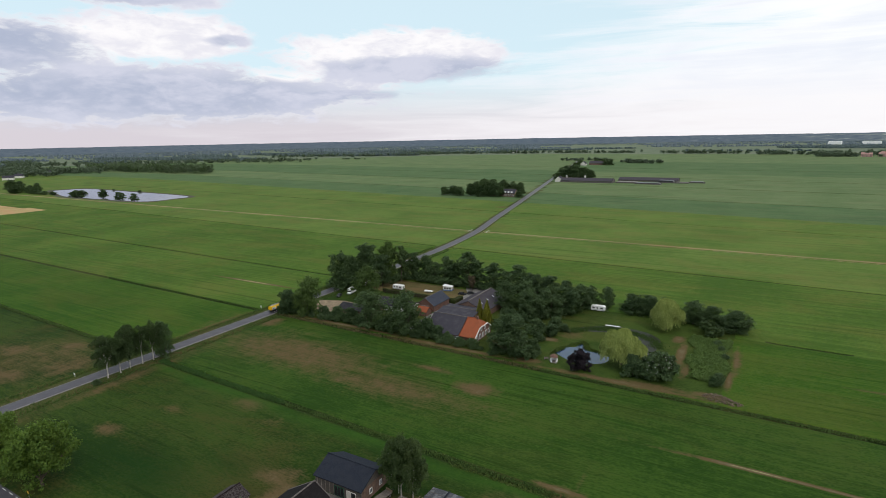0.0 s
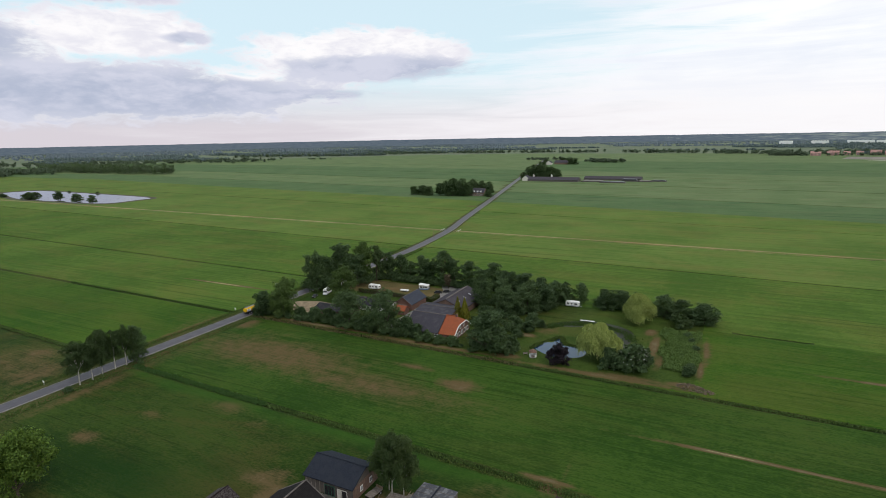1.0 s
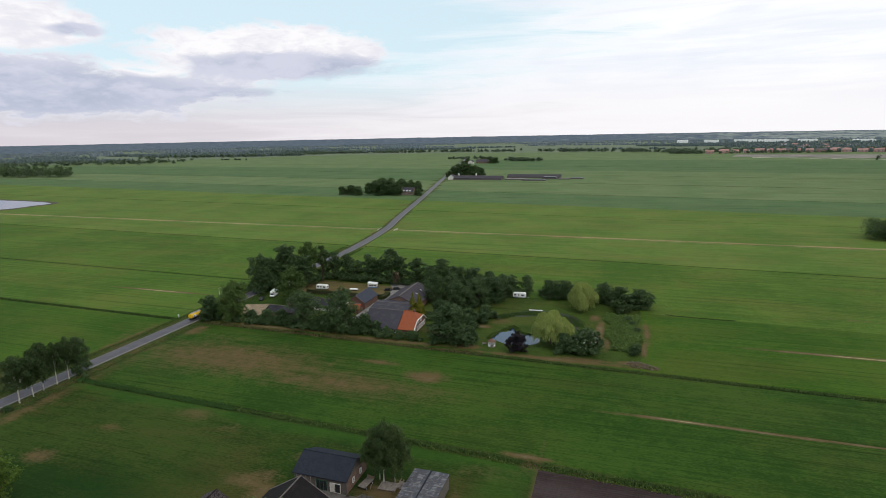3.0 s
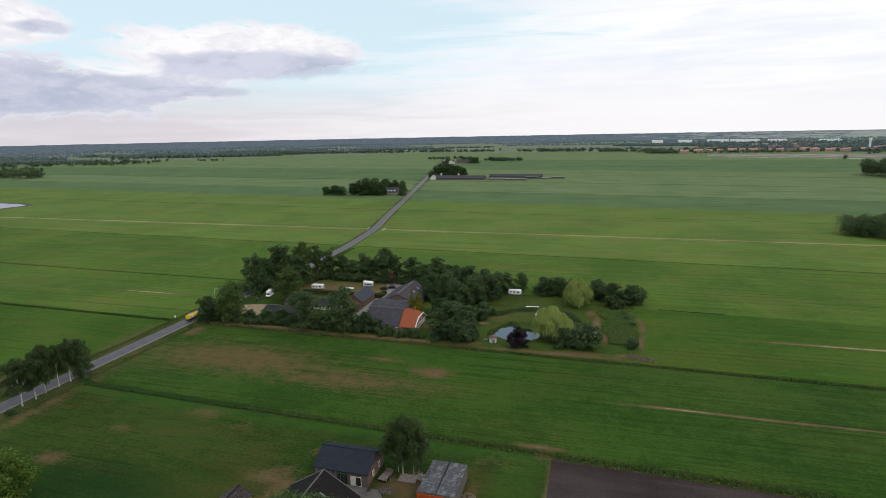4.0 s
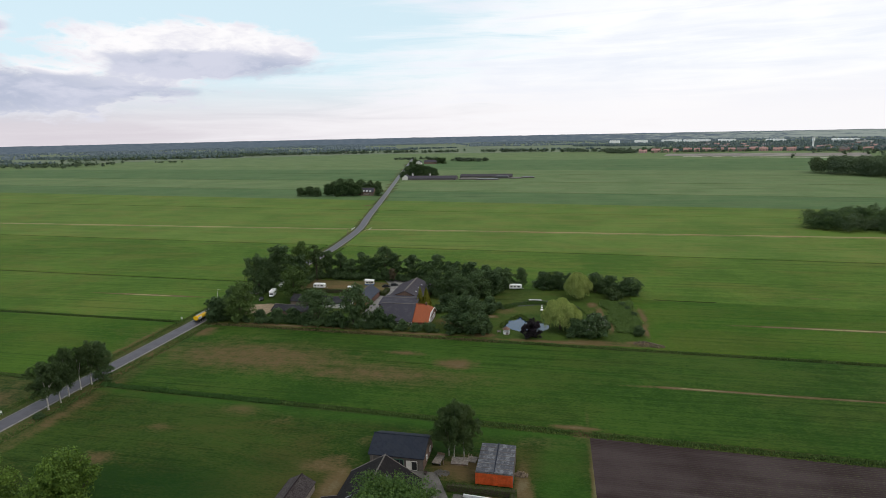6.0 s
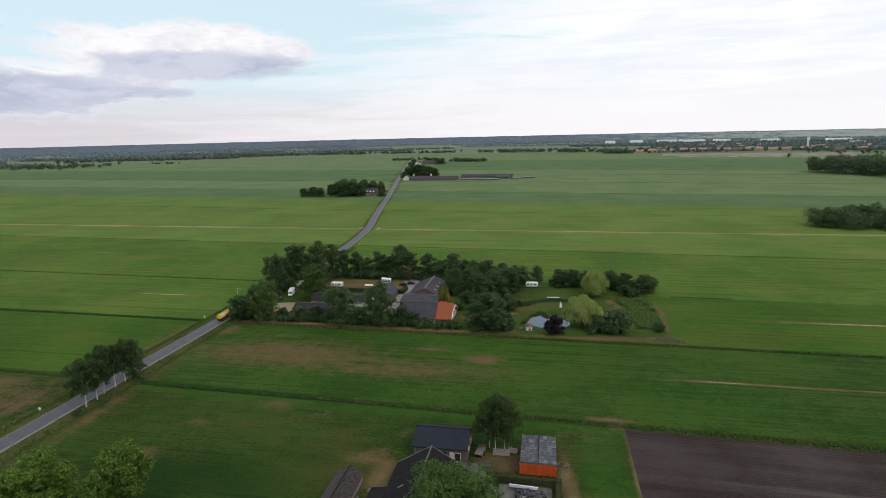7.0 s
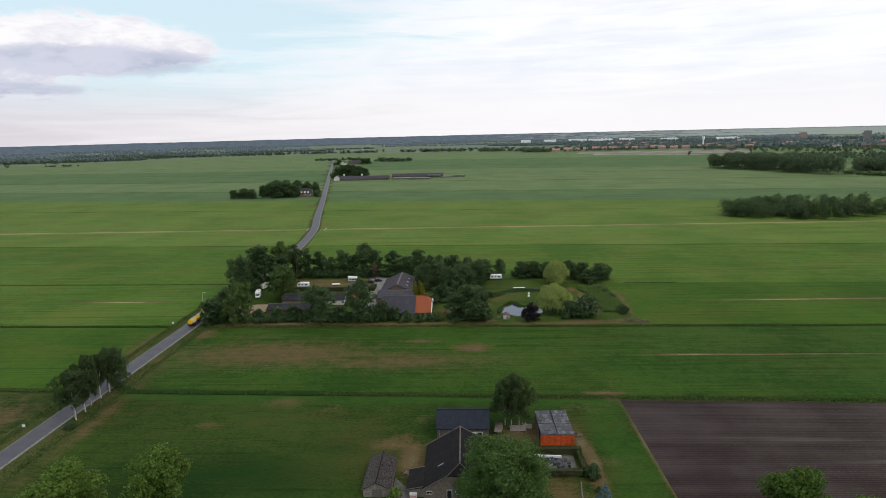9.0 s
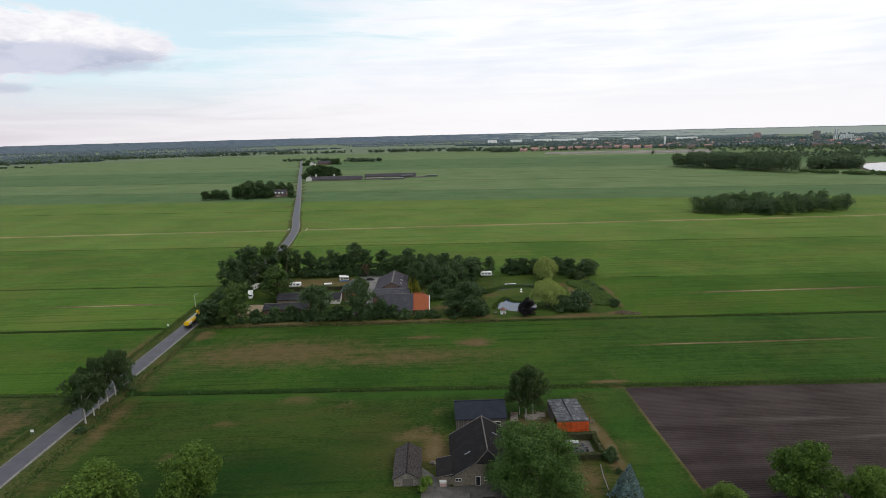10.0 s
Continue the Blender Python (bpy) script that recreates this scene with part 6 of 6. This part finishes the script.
        for px in (-2.8, 0, 2.8):
            part("post", box(px - 0.06, px + 0.06, s - 0.06, s + 0.06, -0.4, 0.3), "wood_grey", ob)


footbridge(-47.5, 220.0, 4)


def heap(name, x, y, r, h, mat, label, category, seed, n=160):
    """A heap of broken lumps."""
    q = np.random.default_rng(seed)
    bm = bmesh.new()
    for i in range(n):
        a, d = q.uniform(0, 2 * math.pi), r * math.sqrt(q.random())
        z = h * (1 - (d / r) ** 2) * q.uniform(0.1, 1)
        s = q.uniform(0.15, 0.42)
        m = Matrix.LocRotScale((d * math.cos(a) * 1.6, d * math.sin(a), z), Euler(q.uniform(0, 3, 3)), (s * q.uniform(0.7, 2.2), s, s * 0.7))
        bmesh.ops.create_icosphere(bm, subdivisions=1, radius=0.7, matrix=m)
    return tagged(part(name, bm, mat, at=pose(x, y, 0)), label, category, kind="stuff")


heap("compost_heap", -5.6, 171.0, 2.6, 1.0, "rubble", "heap of dry brown garden waste at the plot corner", "heap", 91)
heap("compost_heap", -1.6, 169.6, 1.8, 0.7, "rubble", "small heap of dead branches at the plot corner", "heap", 92, 90)
heap("rubble_heap", -64.6, 81.6, 1.2, 0.35, "concrete", "pile of broken rubble on bare ground", "heap", 93, 90)
heap("rubble_heap", -46.4, 84.0, 1.0, 0.5, "rubble", "pile of old bricks beside the sheet-roofed shed", "heap", 94, 110)
heap("log_pile", -88.6, 67.6, 0.6, 0.5, "wood_grey", "small pile of grey logs by the old shed", "heap", 95, 40)


# ---- things on the near farm ----
def flat_trailer(x, y, turn):
    ob = thing("flat_trailer", x, y, 0, turn, "old flat wooden farm trailer beside the shed", "trailer")
    for i in range(8):
        part("plank", box(-1.9, 1.9, -1.0 + 0.25 * i, -1.0 + 0.25 * i + 0.235, 0.85, 0.92), "wood_grey", ob)
    for s in (-0.6, 0.6):
        part("beam", box(-1.9, 1.9, s - 0.06, s + 0.06, 0.65, 0.85), "dark_metal", ob)
    for px in (-1.2, 1.2):
        part("axle", rod((px, -0.85, 0.4), (px, 0.85, 0.4), 0.05), "dark_metal", ob)
        for s in (-1, 1):
            wheel(ob, px, s * 0.85, 0.38, 0.2)
    part("headboard", box(1.86, 1.94, -1.0, 1.0, 0.92, 1.5), "wood", ob)
    part("drawbar", rod((1.9, 0, 0.7), (3.4, 0, 0.5), 0.06), "dark_metal", ob)


flat_trailer(-66.4, 85.8, 80)


def deck(x, y, w, d, h, turn, label):
    ob = thing("platform", x, y, 0, turn, label, "platform")
    n = int(w / 0.3)
    for i in range(n):
        part("board", box(-w / 2 + i * w / n, -w / 2 + (i + 0.93) * w / n, -d / 2, d / 2, h - 0.06, h), "wood_grey", ob)
    for s in (-1, 0, 1):
        part("bearer", box(-w / 2, w / 2, s * d * 0.42 - 0.08, s * d * 0.42 + 0.08, 0, h - 0.06), "wood", ob)


deck(-61.2, 86.6, 4.2, 3.0, 0.5, 2, "weathered plank platform under the birches")
deck(-58.4, 88.0, 2.2, 2.4, 0.3, -8, "stack of grey pallets against the shed")
for a, b in (((-66, 88.4), (-64.9, 84.9)), ((-58.9, 90.2), (-58.6, 86.6)), ((-59.6, 90.4), (-59.5, 87.4))):
    ob = thing("timber_post", (a[0] + b[0]) / 2, (a[1] + b[1]) / 2, 0, 0, "pale sawn timber beam lying on the ground", "timber", "loose timber by the birches")
    d = Vector((b[0] - a[0], b[1] - a[1], 0)) / 2
    part("beam", rod(-d + Vector((0, 0, 0.12)), d + Vector((0, 0, 0.2)), 0.12, sides=4), "wood", ob)


def scrap(x, y):
    q = np.random.default_rng(7)
    slab("pavement", [(x - 6.5, y - 3.4), (x + 5.2, y - 3.4), (x + 5.2, y + 3.4), (x - 6.5, y + 3.4)], 0.05, "concrete", "concrete floor of the hedged scrap yard")
    pipe = thing("pipe_stack", x - 1.0, y + 2.2, 0.05, -3, "long pale pipes stacked behind the hedge", "pipes")
    for i in range(4):
        part("pipe", rod((-3.2, 0.22 * i - 0.3, 0.5 + 0.05 * i), (3.2, 0.22 * i - 0.3, 0.5 + 0.05 * i), 0.1), "white" if i == 3 else "metal", pipe)
    for px in (-2.4, 2.4):
        part("trestle", box(px - 0.08, px + 0.08, -0.5, 0.6, 0, 0.42), "wood", pipe)
    for i in range(26):
        w, d, h = q.uniform(0.3, 1.2), q.uniform(0.2, 0.8), q.uniform(0.15, 0.7)
        px, py, tn = x + q.uniform(-3.6, 4.2), y + q.uniform(-1.6, 1.5), q.uniform(0, 90)
        ob = thing("scrap_crate", px, py, 0.05, tn, "piece of grey scrap metal on concrete", "scrap", "scrap behind the hedge")
        part("crate", box(-w / 2, w / 2, -d / 2, d / 2, 0, h, 0.02), ("metal", "dark_metal", "blue_paint", "dark_metal", "cream")[i % 5], ob)
        part("lid", box(-w / 2 - 0.02, w / 2 + 0.02, -d / 2 - 0.02, d / 2 + 0.02, h, h + 0.05), "dark_metal", ob)


scrap(-54.2, 71.3)
bin_ob = thing("waste_bin", -86.6, 59.0, 0.05, 0, "pale red and white storage box by the lean-to", "box")
part("body", box(-0.75, 0.75, -0.5, 0.5, 0, 1.1, 0.05), "cream", bin_ob)
part("front", box(-0.7, 0.7, -0.53, -0.5, 0.1, 0.75), "brick_red", bin_ob)
part("lid", box(-0.8, 0.8, -0.55, 0.55, 1.1, 1.2, 0.03), "white", bin_ob)
barrel = thing("barrel", -87.2, 61.2, 0.05, 0, "blue and white plastic barrel by the lean-to", "barrel")
part("drum", rod((0, 0, 0), (0, 0, 0.9), 0.3, sides=14), "blue_paint", barrel)
part("lid", rod((0, 0, 0.9), (0, 0, 0.96), 0.31, sides=14), "white", barrel)
urn = thing("flower_tub", -68.4, 80.6, 0.05, 0, "round grey tub at the shed corner", "tub")
part("tub", rod((0, 0, 0), (0, 0, 0.6), 0.35, 0.5, 14), "concrete", urn)
part("soil", rod((0, 0, 0.55), (0, 0, 0.62), 0.44, sides=14), "soil", urn)
for i, (x, w) in enumerate(((-85.5, 4.6), (-78.6, 3.6), (-74.0, 1.8))):
    ob = thing("yard_table", x + w / 2, 54.6, 0.05, 0, "low grey slab table on the paved yard", "table", "slab tables in the yard")
    part("top", box(-w / 2, w / 2, -0.9, 0.9, 0.5, 0.6, 0.02), "concrete", ob)
    for s in (-0.4, 0.4):
        part("leg", box(s * w - 0.1, s * w + 0.1, -0.7, 0.7, 0, 0.5), "concrete", ob)


def edging(pts, label):
    ob = thing("garden_edging", pts[0][0], pts[0][1], 0, 0, label, "edging")
    for (a, b), (c, d) in zip(pts, pts[1:]):
        part("kerb", rod((a - pts[0][0], b - pts[0][1], 0.08), (c - pts[0][0], d - pts[0][1], 0.08), 0.13, sides=4), "pale_strip", ob)


edging([(-49.2, 64.5), (-49.9, 60.0), (-50.3, 55.0)], "pale concrete garden edging along the path")
edging([(-58.6, 64.5), (-58.7, 55.0)], "pale concrete garden edging beside the lawn")


# ---- road furniture ----
def street_lamp(x, y, h, turn):
    ob = thing("street_lamp", x, y, 0, turn, "slim yellowish street lamp with a short arm", "lamp")
    part("pole", rod((0, 0, -0.2), (0, 0, h), 0.09, 0.05), "cream", ob)
    part("arm", rod((0, 0, h), (1.4, 0, h + 0.15), 0.04), "cream", ob)
    part("lantern", box(1.1, 1.8, -0.14, 0.14, h + 0.06, h + 0.22, 0.04), "metal", ob)
    part("base", box(-0.14, 0.14, -0.14, 0.14, 0, 0.7, 0.02), "yellow", ob)


street_lamp(-198.9, 197.2, 6.6, 0)


def board(x, y, z, w, h, label, mat="white", turn=0):
    ob = thing("road_sign", x, y, 0, turn, label, "sign", "white roadside boards")
    for s in (-0.35, 0.35):
        part("post", rod((s * w, 0.03, -0.2), (s * w, 0.03, z), 0.04), "metal", ob)
    part("panel", box(-w / 2, w / 2, -0.03, 0.01, z, z + h, 0.008), mat, ob)


board(-199.6, 171.0, 0.6, 0.7, 0.9, "small white reflector board beside the road")
board(-197.6, 87.6, 0.7, 0.9, 0.75, "white roadside board on short posts")
board(-137.5, 47.9, 0.9, 0.8, 0.7, "small yellow warning sign at the lane", "yellow")
pole = thing("cable_post", -199.6, 372.5, 0, 0, "tall wooden post beside the culvert", "post")
part("post", rod((0, 0, -0.3), (0, 0, 6.5), 0.14, 0.1), "wood", pole)
part("cap", rod((0, 0, 6.5), (0, 0, 6.6), 0.14), "metal", pole)
rail = thing("bridge_rail", -207, 404, 0, 0, "pale culvert railing beside the road", "railing")
for s in (0, 15.0):
    for k in range(4):
        part("post", box(s - 0.08, s + 0.08, -4 + 2.6 * k, -3.84 + 2.6 * k, -0.2, 1.0), "cream", rail)
    part("bar", box(s - 0.05, s + 0.05, -4.2, 4.2, 0.85, 1.0), "cream", rail)

# ---- far house and dairy farm ----
G6 = "buildings on the far farms"
fh = gabled("farmhouse", -291, -274, 660, 671, 4.6, 9.4, "x", "brick_brown", "roof_grey", "far brick house with grey roof and white window frames", group=G6)
for i in range(5):
    opening(fh, "window", 2 + 3.2 * i, -0.03, 1.0, 1.6, 1.6, "-y")
for i in range(3):
    part("dormer", box(2.5 + 4.5 * i, 4.5 + 4.5 * i, 0.3, 2.5, 4.6, 6.6, 0.05), "white", fh)
gabled("shed", -306, -293, 664, 674, 3, 6.5, "y", "brick_brown", "roof_grey", "far brick shed beside the house", group=G6)
gabled("cattle_shed", -290, -205, 898, 922, 3, 6.8, "x", "concrete", "roof_brown", "very long low cattle shed with dark roof", group=G6)
gabled("cattle_shed", -205, -112, 946, 968, 2.6, 6.0, "x", "concrete", "roof_brown", "second long low cattle shed with dark roof", group=G6)
gabled("farmhouse", -302, -290, 905, 918, 4, 8.8, "y", "cream", "roof_grey", "white-walled farmhouse at the dairy farm", group=G6)
M["silage_plastic"] = plain("silage_plastic", (0.028, 0.030, 0.034), 0.35, vary=0.2, scale=0.1)


def clamp(x, y, w, d, h, mat, label):
    ob = thing("silage_clamp", x, y, 0, 0, label, "silage", "silage clamps at the dairy farm")
    part("cover", rounded([(-w / 2, 0), (w / 2, 0), (w / 2 - 3, h), (-w / 2 + 3, h)], -d / 2, d / 2, 0.8), mat, ob)
    for s in (-1, 1):
        part("wall", box(-w / 2, w / 2, s * (d / 2 + 0.3) - 0.15, s * (d / 2 + 0.3) + 0.15, -0.1, 1.6), "concrete", ob)


clamp(-183, 912, 36, 12, 2.6, "pale_strip", "silage clamp under pale plastic sheet")
clamp(-150, 900, 40, 12, 2.4, "silage_plastic", "silage clamp under black plastic sheet")
clamp(-128, 935, 26, 12, 4.0, "silage_plastic", "tall silage clamp under black plastic sheet")
clamp(-104, 930, 22, 10, 2.0, "pale_strip", "low silage clamp with pale cover")
clamp(-84, 940, 24, 9, 2.6, "silage_plastic", "low dark silage clamp at the field end")
for i in range(2):
    silo = thing("feed_silo", -288 + 12 * i + (20 if i else 0), 926, 0, 0, "pale upright feed silo beside the cattle shed", "silo", G6)
    part("drum", rod((0, 0, 2), (0, 0, 9), 1.5, sides=14), "cream", silo)
    part("cone", rod((0, 0, 0.4), (0, 0, 2), 0.3, 1.5, 14), "cream", silo)
    part("lid", rod((0, 0, 9), (0, 0, 10), 1.5, 0.2, 14), "cream", silo)
gabled("farmhouse", -402, -388, 1405, 1420, 4.5, 10, "y", "cream", "roof_grey", "white gabled house at the end of the road", group=G6)
gabled("farmhouse", -385, -350, 1425, 1445, 4.5, 10, "x", "brick_brown", "roof_brown", "long farmhouse at the end of the road", group=G6)
for x, y, h, r in ((-342, 1420, 17, 11), (-332, 1424, 17, 11), (-410, 1432, 14, 8), (-404, 1395, 10, 6), (-415, 1400, 8, 6), (-376, 1470, 15, 9), (-362, 1472, 14, 9)):
    tree("grove", x, y, h, r, "trees round the last farm")
belt(-540, 1660, -400, 1690, 26, 6, 9, "leaf_far", 51, 6)
belt(-330, 1560, -230, 1530, 40, 14, 11, "leaf_far", 52, 8)
belt(-1420, 1675, -1330, 1684, 12, 5, 5, "leaf_far", 53, 5)
for x, y, h, r in ((-884, 432, 11, 8), (-872, 434, 11, 8), (-831, 442, 13, 8), (-774, 434, 12, 8), (-738, 433, 11, 6), (-1063, 427, 13, 12), (-1030, 438, 9, 9), (-1008, 436, 7, 8), (-985, 434, 6, 8), (-895, 434, 8, 8), (-1090, 434, 22, 11), (-1078, 442, 20, 10), (-1052, 444, 13, 8), (-1036, 448, 17, 7), (-962, 436, 6, 6), (-948, 523, 2.5, 3), (-870, 521, 3, 3)):
    tree("grove", x, y, h, r, "trees round the lake")

# ---- town on the skyline ----
G7 = "houses of the distant town"


# Town walls and roofs greyed and paled, distance haze mixed into each colour
M["brick_brown_hazy"] = plain("brick_brown_hazy", (0.30, 0.19, 0.165), 0.85, vary=0.25, scale=0.3)
M["roof_dark_hazy"] = ribbed("roof_dark_hazy", (0.16, 0.135, 0.135), 0.4, 0, 0.8, (0.11, 0.10, 0.10), 0.5, 0.1)
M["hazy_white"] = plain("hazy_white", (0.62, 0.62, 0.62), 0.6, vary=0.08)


def house_row(x, y, turn, n, w=9.0, seed=0, walls="brick_red", roofs="roof_red_hazy", label="distant terrace of red brick houses with red tiled roof"):
    """A terrace: n dwellings, every second one with a gable towards the fields, stepped in height."""
    q = np.random.default_rng(seed)
    ob = thing("terrace", x, y, 0.0, turn, label, "house", G7)
    for i in range(n):
        y0, y1 = (i - n / 2) * w, (i + 1 - n / 2) * w - 0.4
        e = 7.2 + q.uniform(-0.8, 1.4)
        r = e + q.uniform(3.6, 5.0)
        part("wall", prism([(-5, -0.5), (5, -0.5), (5, e), (0, r), (-5, e)], y0, y1), walls, ob)
        for s in (-1, 1):
            roof_slab(ob, "roof", roofs, [(s * 5.4, y0 - 0.2, e), (0, y0 - 0.2, r + 0.3), (0, y1 + 0.2, r + 0.3), (s * 5.4, y1 + 0.2, e)], 0.25)
        m = (y0 + y1) / 2
        if (i + seed) % 2:
            part("gable", prism([(m - 3, 0), (m + 3, 0), (m + 3, e - 0.5), (m, r - 0.6), (m - 3, e - 0.5)], -6.6, -1.0, "x"), walls, ob)
            for s in (-1, 1):
                roof_slab(ob, "roof", roofs, [(-6.9, m + s * 3.3, e - 0.6), (-1.0, m + s * 3.3, e - 0.6), (-1.0, m, r - 0.3), (-6.9, m, r - 0.3)], 0.2)
        f = -6.7 if (i + seed) % 2 else -5.1
        for z in (1.0, 4.0):
            part("window", box(f, f + 0.15, m - 1.7, m + 1.7, z, z + 1.5), "hazy_glass", ob)
        part("chimney", box(-0.5, 0.5, y1 - 1.2, y1 - 0.2, r - 0.3, r + 1.3), walls, ob)


for k, (x, y, t, n) in enumerate(((262, 1975, 80, 3), (300, 1992, 86, 2), (345, 2010, 80, 2), (378, 2018, 72, 2), (414, 2032, 78, 2), (452, 2045, 70, 2), (488, 2060, 78, 3), (540, 2062, 75, 1), (318, 2046, 78, 3), (430, 2082, 78, 3),
                                  (632, 2050, 76, 2), (664, 2040, 80, 3), (702, 2026, 70, 3), (740, 2012, 72, 3), (668, 2085, 74, 4), (728, 2062, 72, 3), (905, 1985, 68, 2), (942, 1962, 68, 3), (860, 2010, 70, 1))):
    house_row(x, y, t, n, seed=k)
q = np.random.default_rng(77)
for k in range(64):
    a, r = radians(q.uniform(13, 41)), q.uniform(2080, 2900)
    x, y = math.sin(a) * r, math.cos(a) * r
    if k % 3 == 0:
        house_row(x, y, q.uniform(40, 100), 2 + k % 2, 10.0, k, "brick_brown_hazy", "roof_dark_hazy", "distant brown town houses with dark roofs among trees")
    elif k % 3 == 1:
        house_row(x, y, q.uniform(40, 100), 1 + k % 3, 11.0, k, "brick_brown_hazy", "roof_red_hazy", "distant town houses with haze-paled red roofs among trees")
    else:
        house_row(x, y, q.uniform(40, 100), 1 + k % 2, 12.0, k, "hazy_white", "roof_dark_hazy", "distant white-walled town houses among trees")
belt(280, 1962, 560, 1985, 60, 10, 11, "leaf_far", 56, 5.0, 60, 1.4)
belt(580, 1985, 640, 2010, 14, 8, 9, "leaf_far", 57, 5.0, 60, 1.4)
belt(770, 1985, 1100, 1850, 70, 14, 9, "leaf_far", 58, 5.5, 60, 1.4)


# Brown brick of the far blocks with haze in the base colour
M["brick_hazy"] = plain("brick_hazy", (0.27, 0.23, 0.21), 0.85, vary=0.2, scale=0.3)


def block(x, y, w, d, h, turn, mat, label, floors, bays):
    z = 0.0
    ob = thing("apartment_block", x, y, z, turn, label, "building", "tall buildings of the distant town")
    part("wall", box(-w / 2, w / 2, -d / 2, d / 2, -1, h), mat, ob)
    part("roof", box(-w / 2 - 0.4, w / 2 + 0.4, -d / 2 - 0.4, d / 2 + 0.4, h, h + 0.8), "concrete", ob)
    part("lift_house", box(-3, 3, -3, 3, h + 0.8, h + 3.5), mat, ob)
    for i in range(floors):
        for j in range(bays):
            zz, xx = 1.2 + i * (h - 1) / floors, -w / 2 + (j + 0.5) * w / bays
            part("window", box(xx - 0.35 * w / bays, xx + 0.35 * w / bays, -d / 2 - 0.12, -d / 2 + 0.1, zz, zz + 0.5 * h / floors), "hazy_glass", ob)


block(1665, 2865, 34, 16, 34, -32, "brick_red", "distant red brick apartment block", 8, 8)
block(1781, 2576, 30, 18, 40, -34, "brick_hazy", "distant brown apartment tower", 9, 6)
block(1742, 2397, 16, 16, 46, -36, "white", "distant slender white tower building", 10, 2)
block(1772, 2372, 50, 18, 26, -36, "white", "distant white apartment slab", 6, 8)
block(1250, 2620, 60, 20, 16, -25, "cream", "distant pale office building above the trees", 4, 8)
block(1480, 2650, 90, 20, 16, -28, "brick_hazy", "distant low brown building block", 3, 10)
block(1900, 2500, 90, 22, 14, -36, "cream", "distant pale low building block", 3, 10)
block(1330, 1640, 60, 20, 9, -38, "cream", "distant pale flat-roofed hall", 2, 6)
block(1215, 1500, 70, 24, 8, -38, "concrete", "distant grey flat-roofed hall", 2, 6)
tower = thing("water_tower", 861, 2151, 0, 0, "distant white water tower with a flared top", "tower")
part("shaft", rod((0, 0, -1), (0, 0, 26), 3.2, 2.8, 16), "white", tower)
part("bowl", rod((0, 0, 26), (0, 0, 31), 2.8, 4.6, 16), "white", tower)
part("tank", rod((0, 0, 31), (0, 0, 40), 4.6, 4.6, 16), "white", tower)
part("cap", rod((0, 0, 40), (0, 0, 42), 4.6, 1.5, 16), "concrete", tower)
G8 = "white halls near the skyline"
for x, y, w in ((690, 3690, 120), (815, 3590, 150), (500, 3650, 80), (340, 3640, 60), (1150, 3300, 90), (960, 3500, 90), (1420, 3150, 110)):
    z = 0.0
    ob = thing("greenhouse", x, y, z, -10, "distant row of pale glasshouse roofs", "greenhouse", G8)
    part("wall", box(-w / 2, w / 2, -25, 25, -2, 14), "white", ob)
    for i in range(6):
        part("roof", prism([(-w / 2 + i * w / 6, 14), (-w / 2 + (i + 1) * w / 6, 14), (-w / 2 + (i + 0.5) * w / 6, 17)], -25, 25), "white", ob)
for x, y, w, t in ((-2712, 1943, 60, 50), (-2500, 1500, 40, 50), (-1500, 594, 22, 60), (-1640, 660, 26, 60), (-1655, 745, 20, 60), (-1560, 640, 18, 50), (-1880, 2050, 40, 40), (-1000, 2420, 30, 20)):
    z = 0.0
    ob = thing("farmhouse", x, y, z, t, "distant farm building among the trees", "house", G8)
    part("wall", box(-w / 2, w / 2, -7, 7, -1, 5), "cream", ob)
    part("roof", prism([(-7.5, 5), (7.5, 5), (0, 10)], -w / 2, w / 2, "x"), "roof_grey", ob)
M["pale_sand"] = plain("pale_sand", (0.52, 0.46, 0.42), 0.9, vary=0.2, scale=0.05)
M["plot"] = plain("plot", (0.19, 0.165, 0.145), 0.9, vary=0.35, scale=0.02)
for i in range(7):
    x, y = 330 + 45 * i, 1690 - 24 * i
    slab("sand_strip", [(x, y), (x + 70, y - 35), (x + 76, y - 24), (x + 6, y + 11)], 0.12, "pale_sand", "pale sand roads of a new housing plot")
slab("bare_ground", [(290, 1750), (760, 1560), (860, 1800), (330, 1900)], 0.05, "plot", "bare sandy building land before the town")
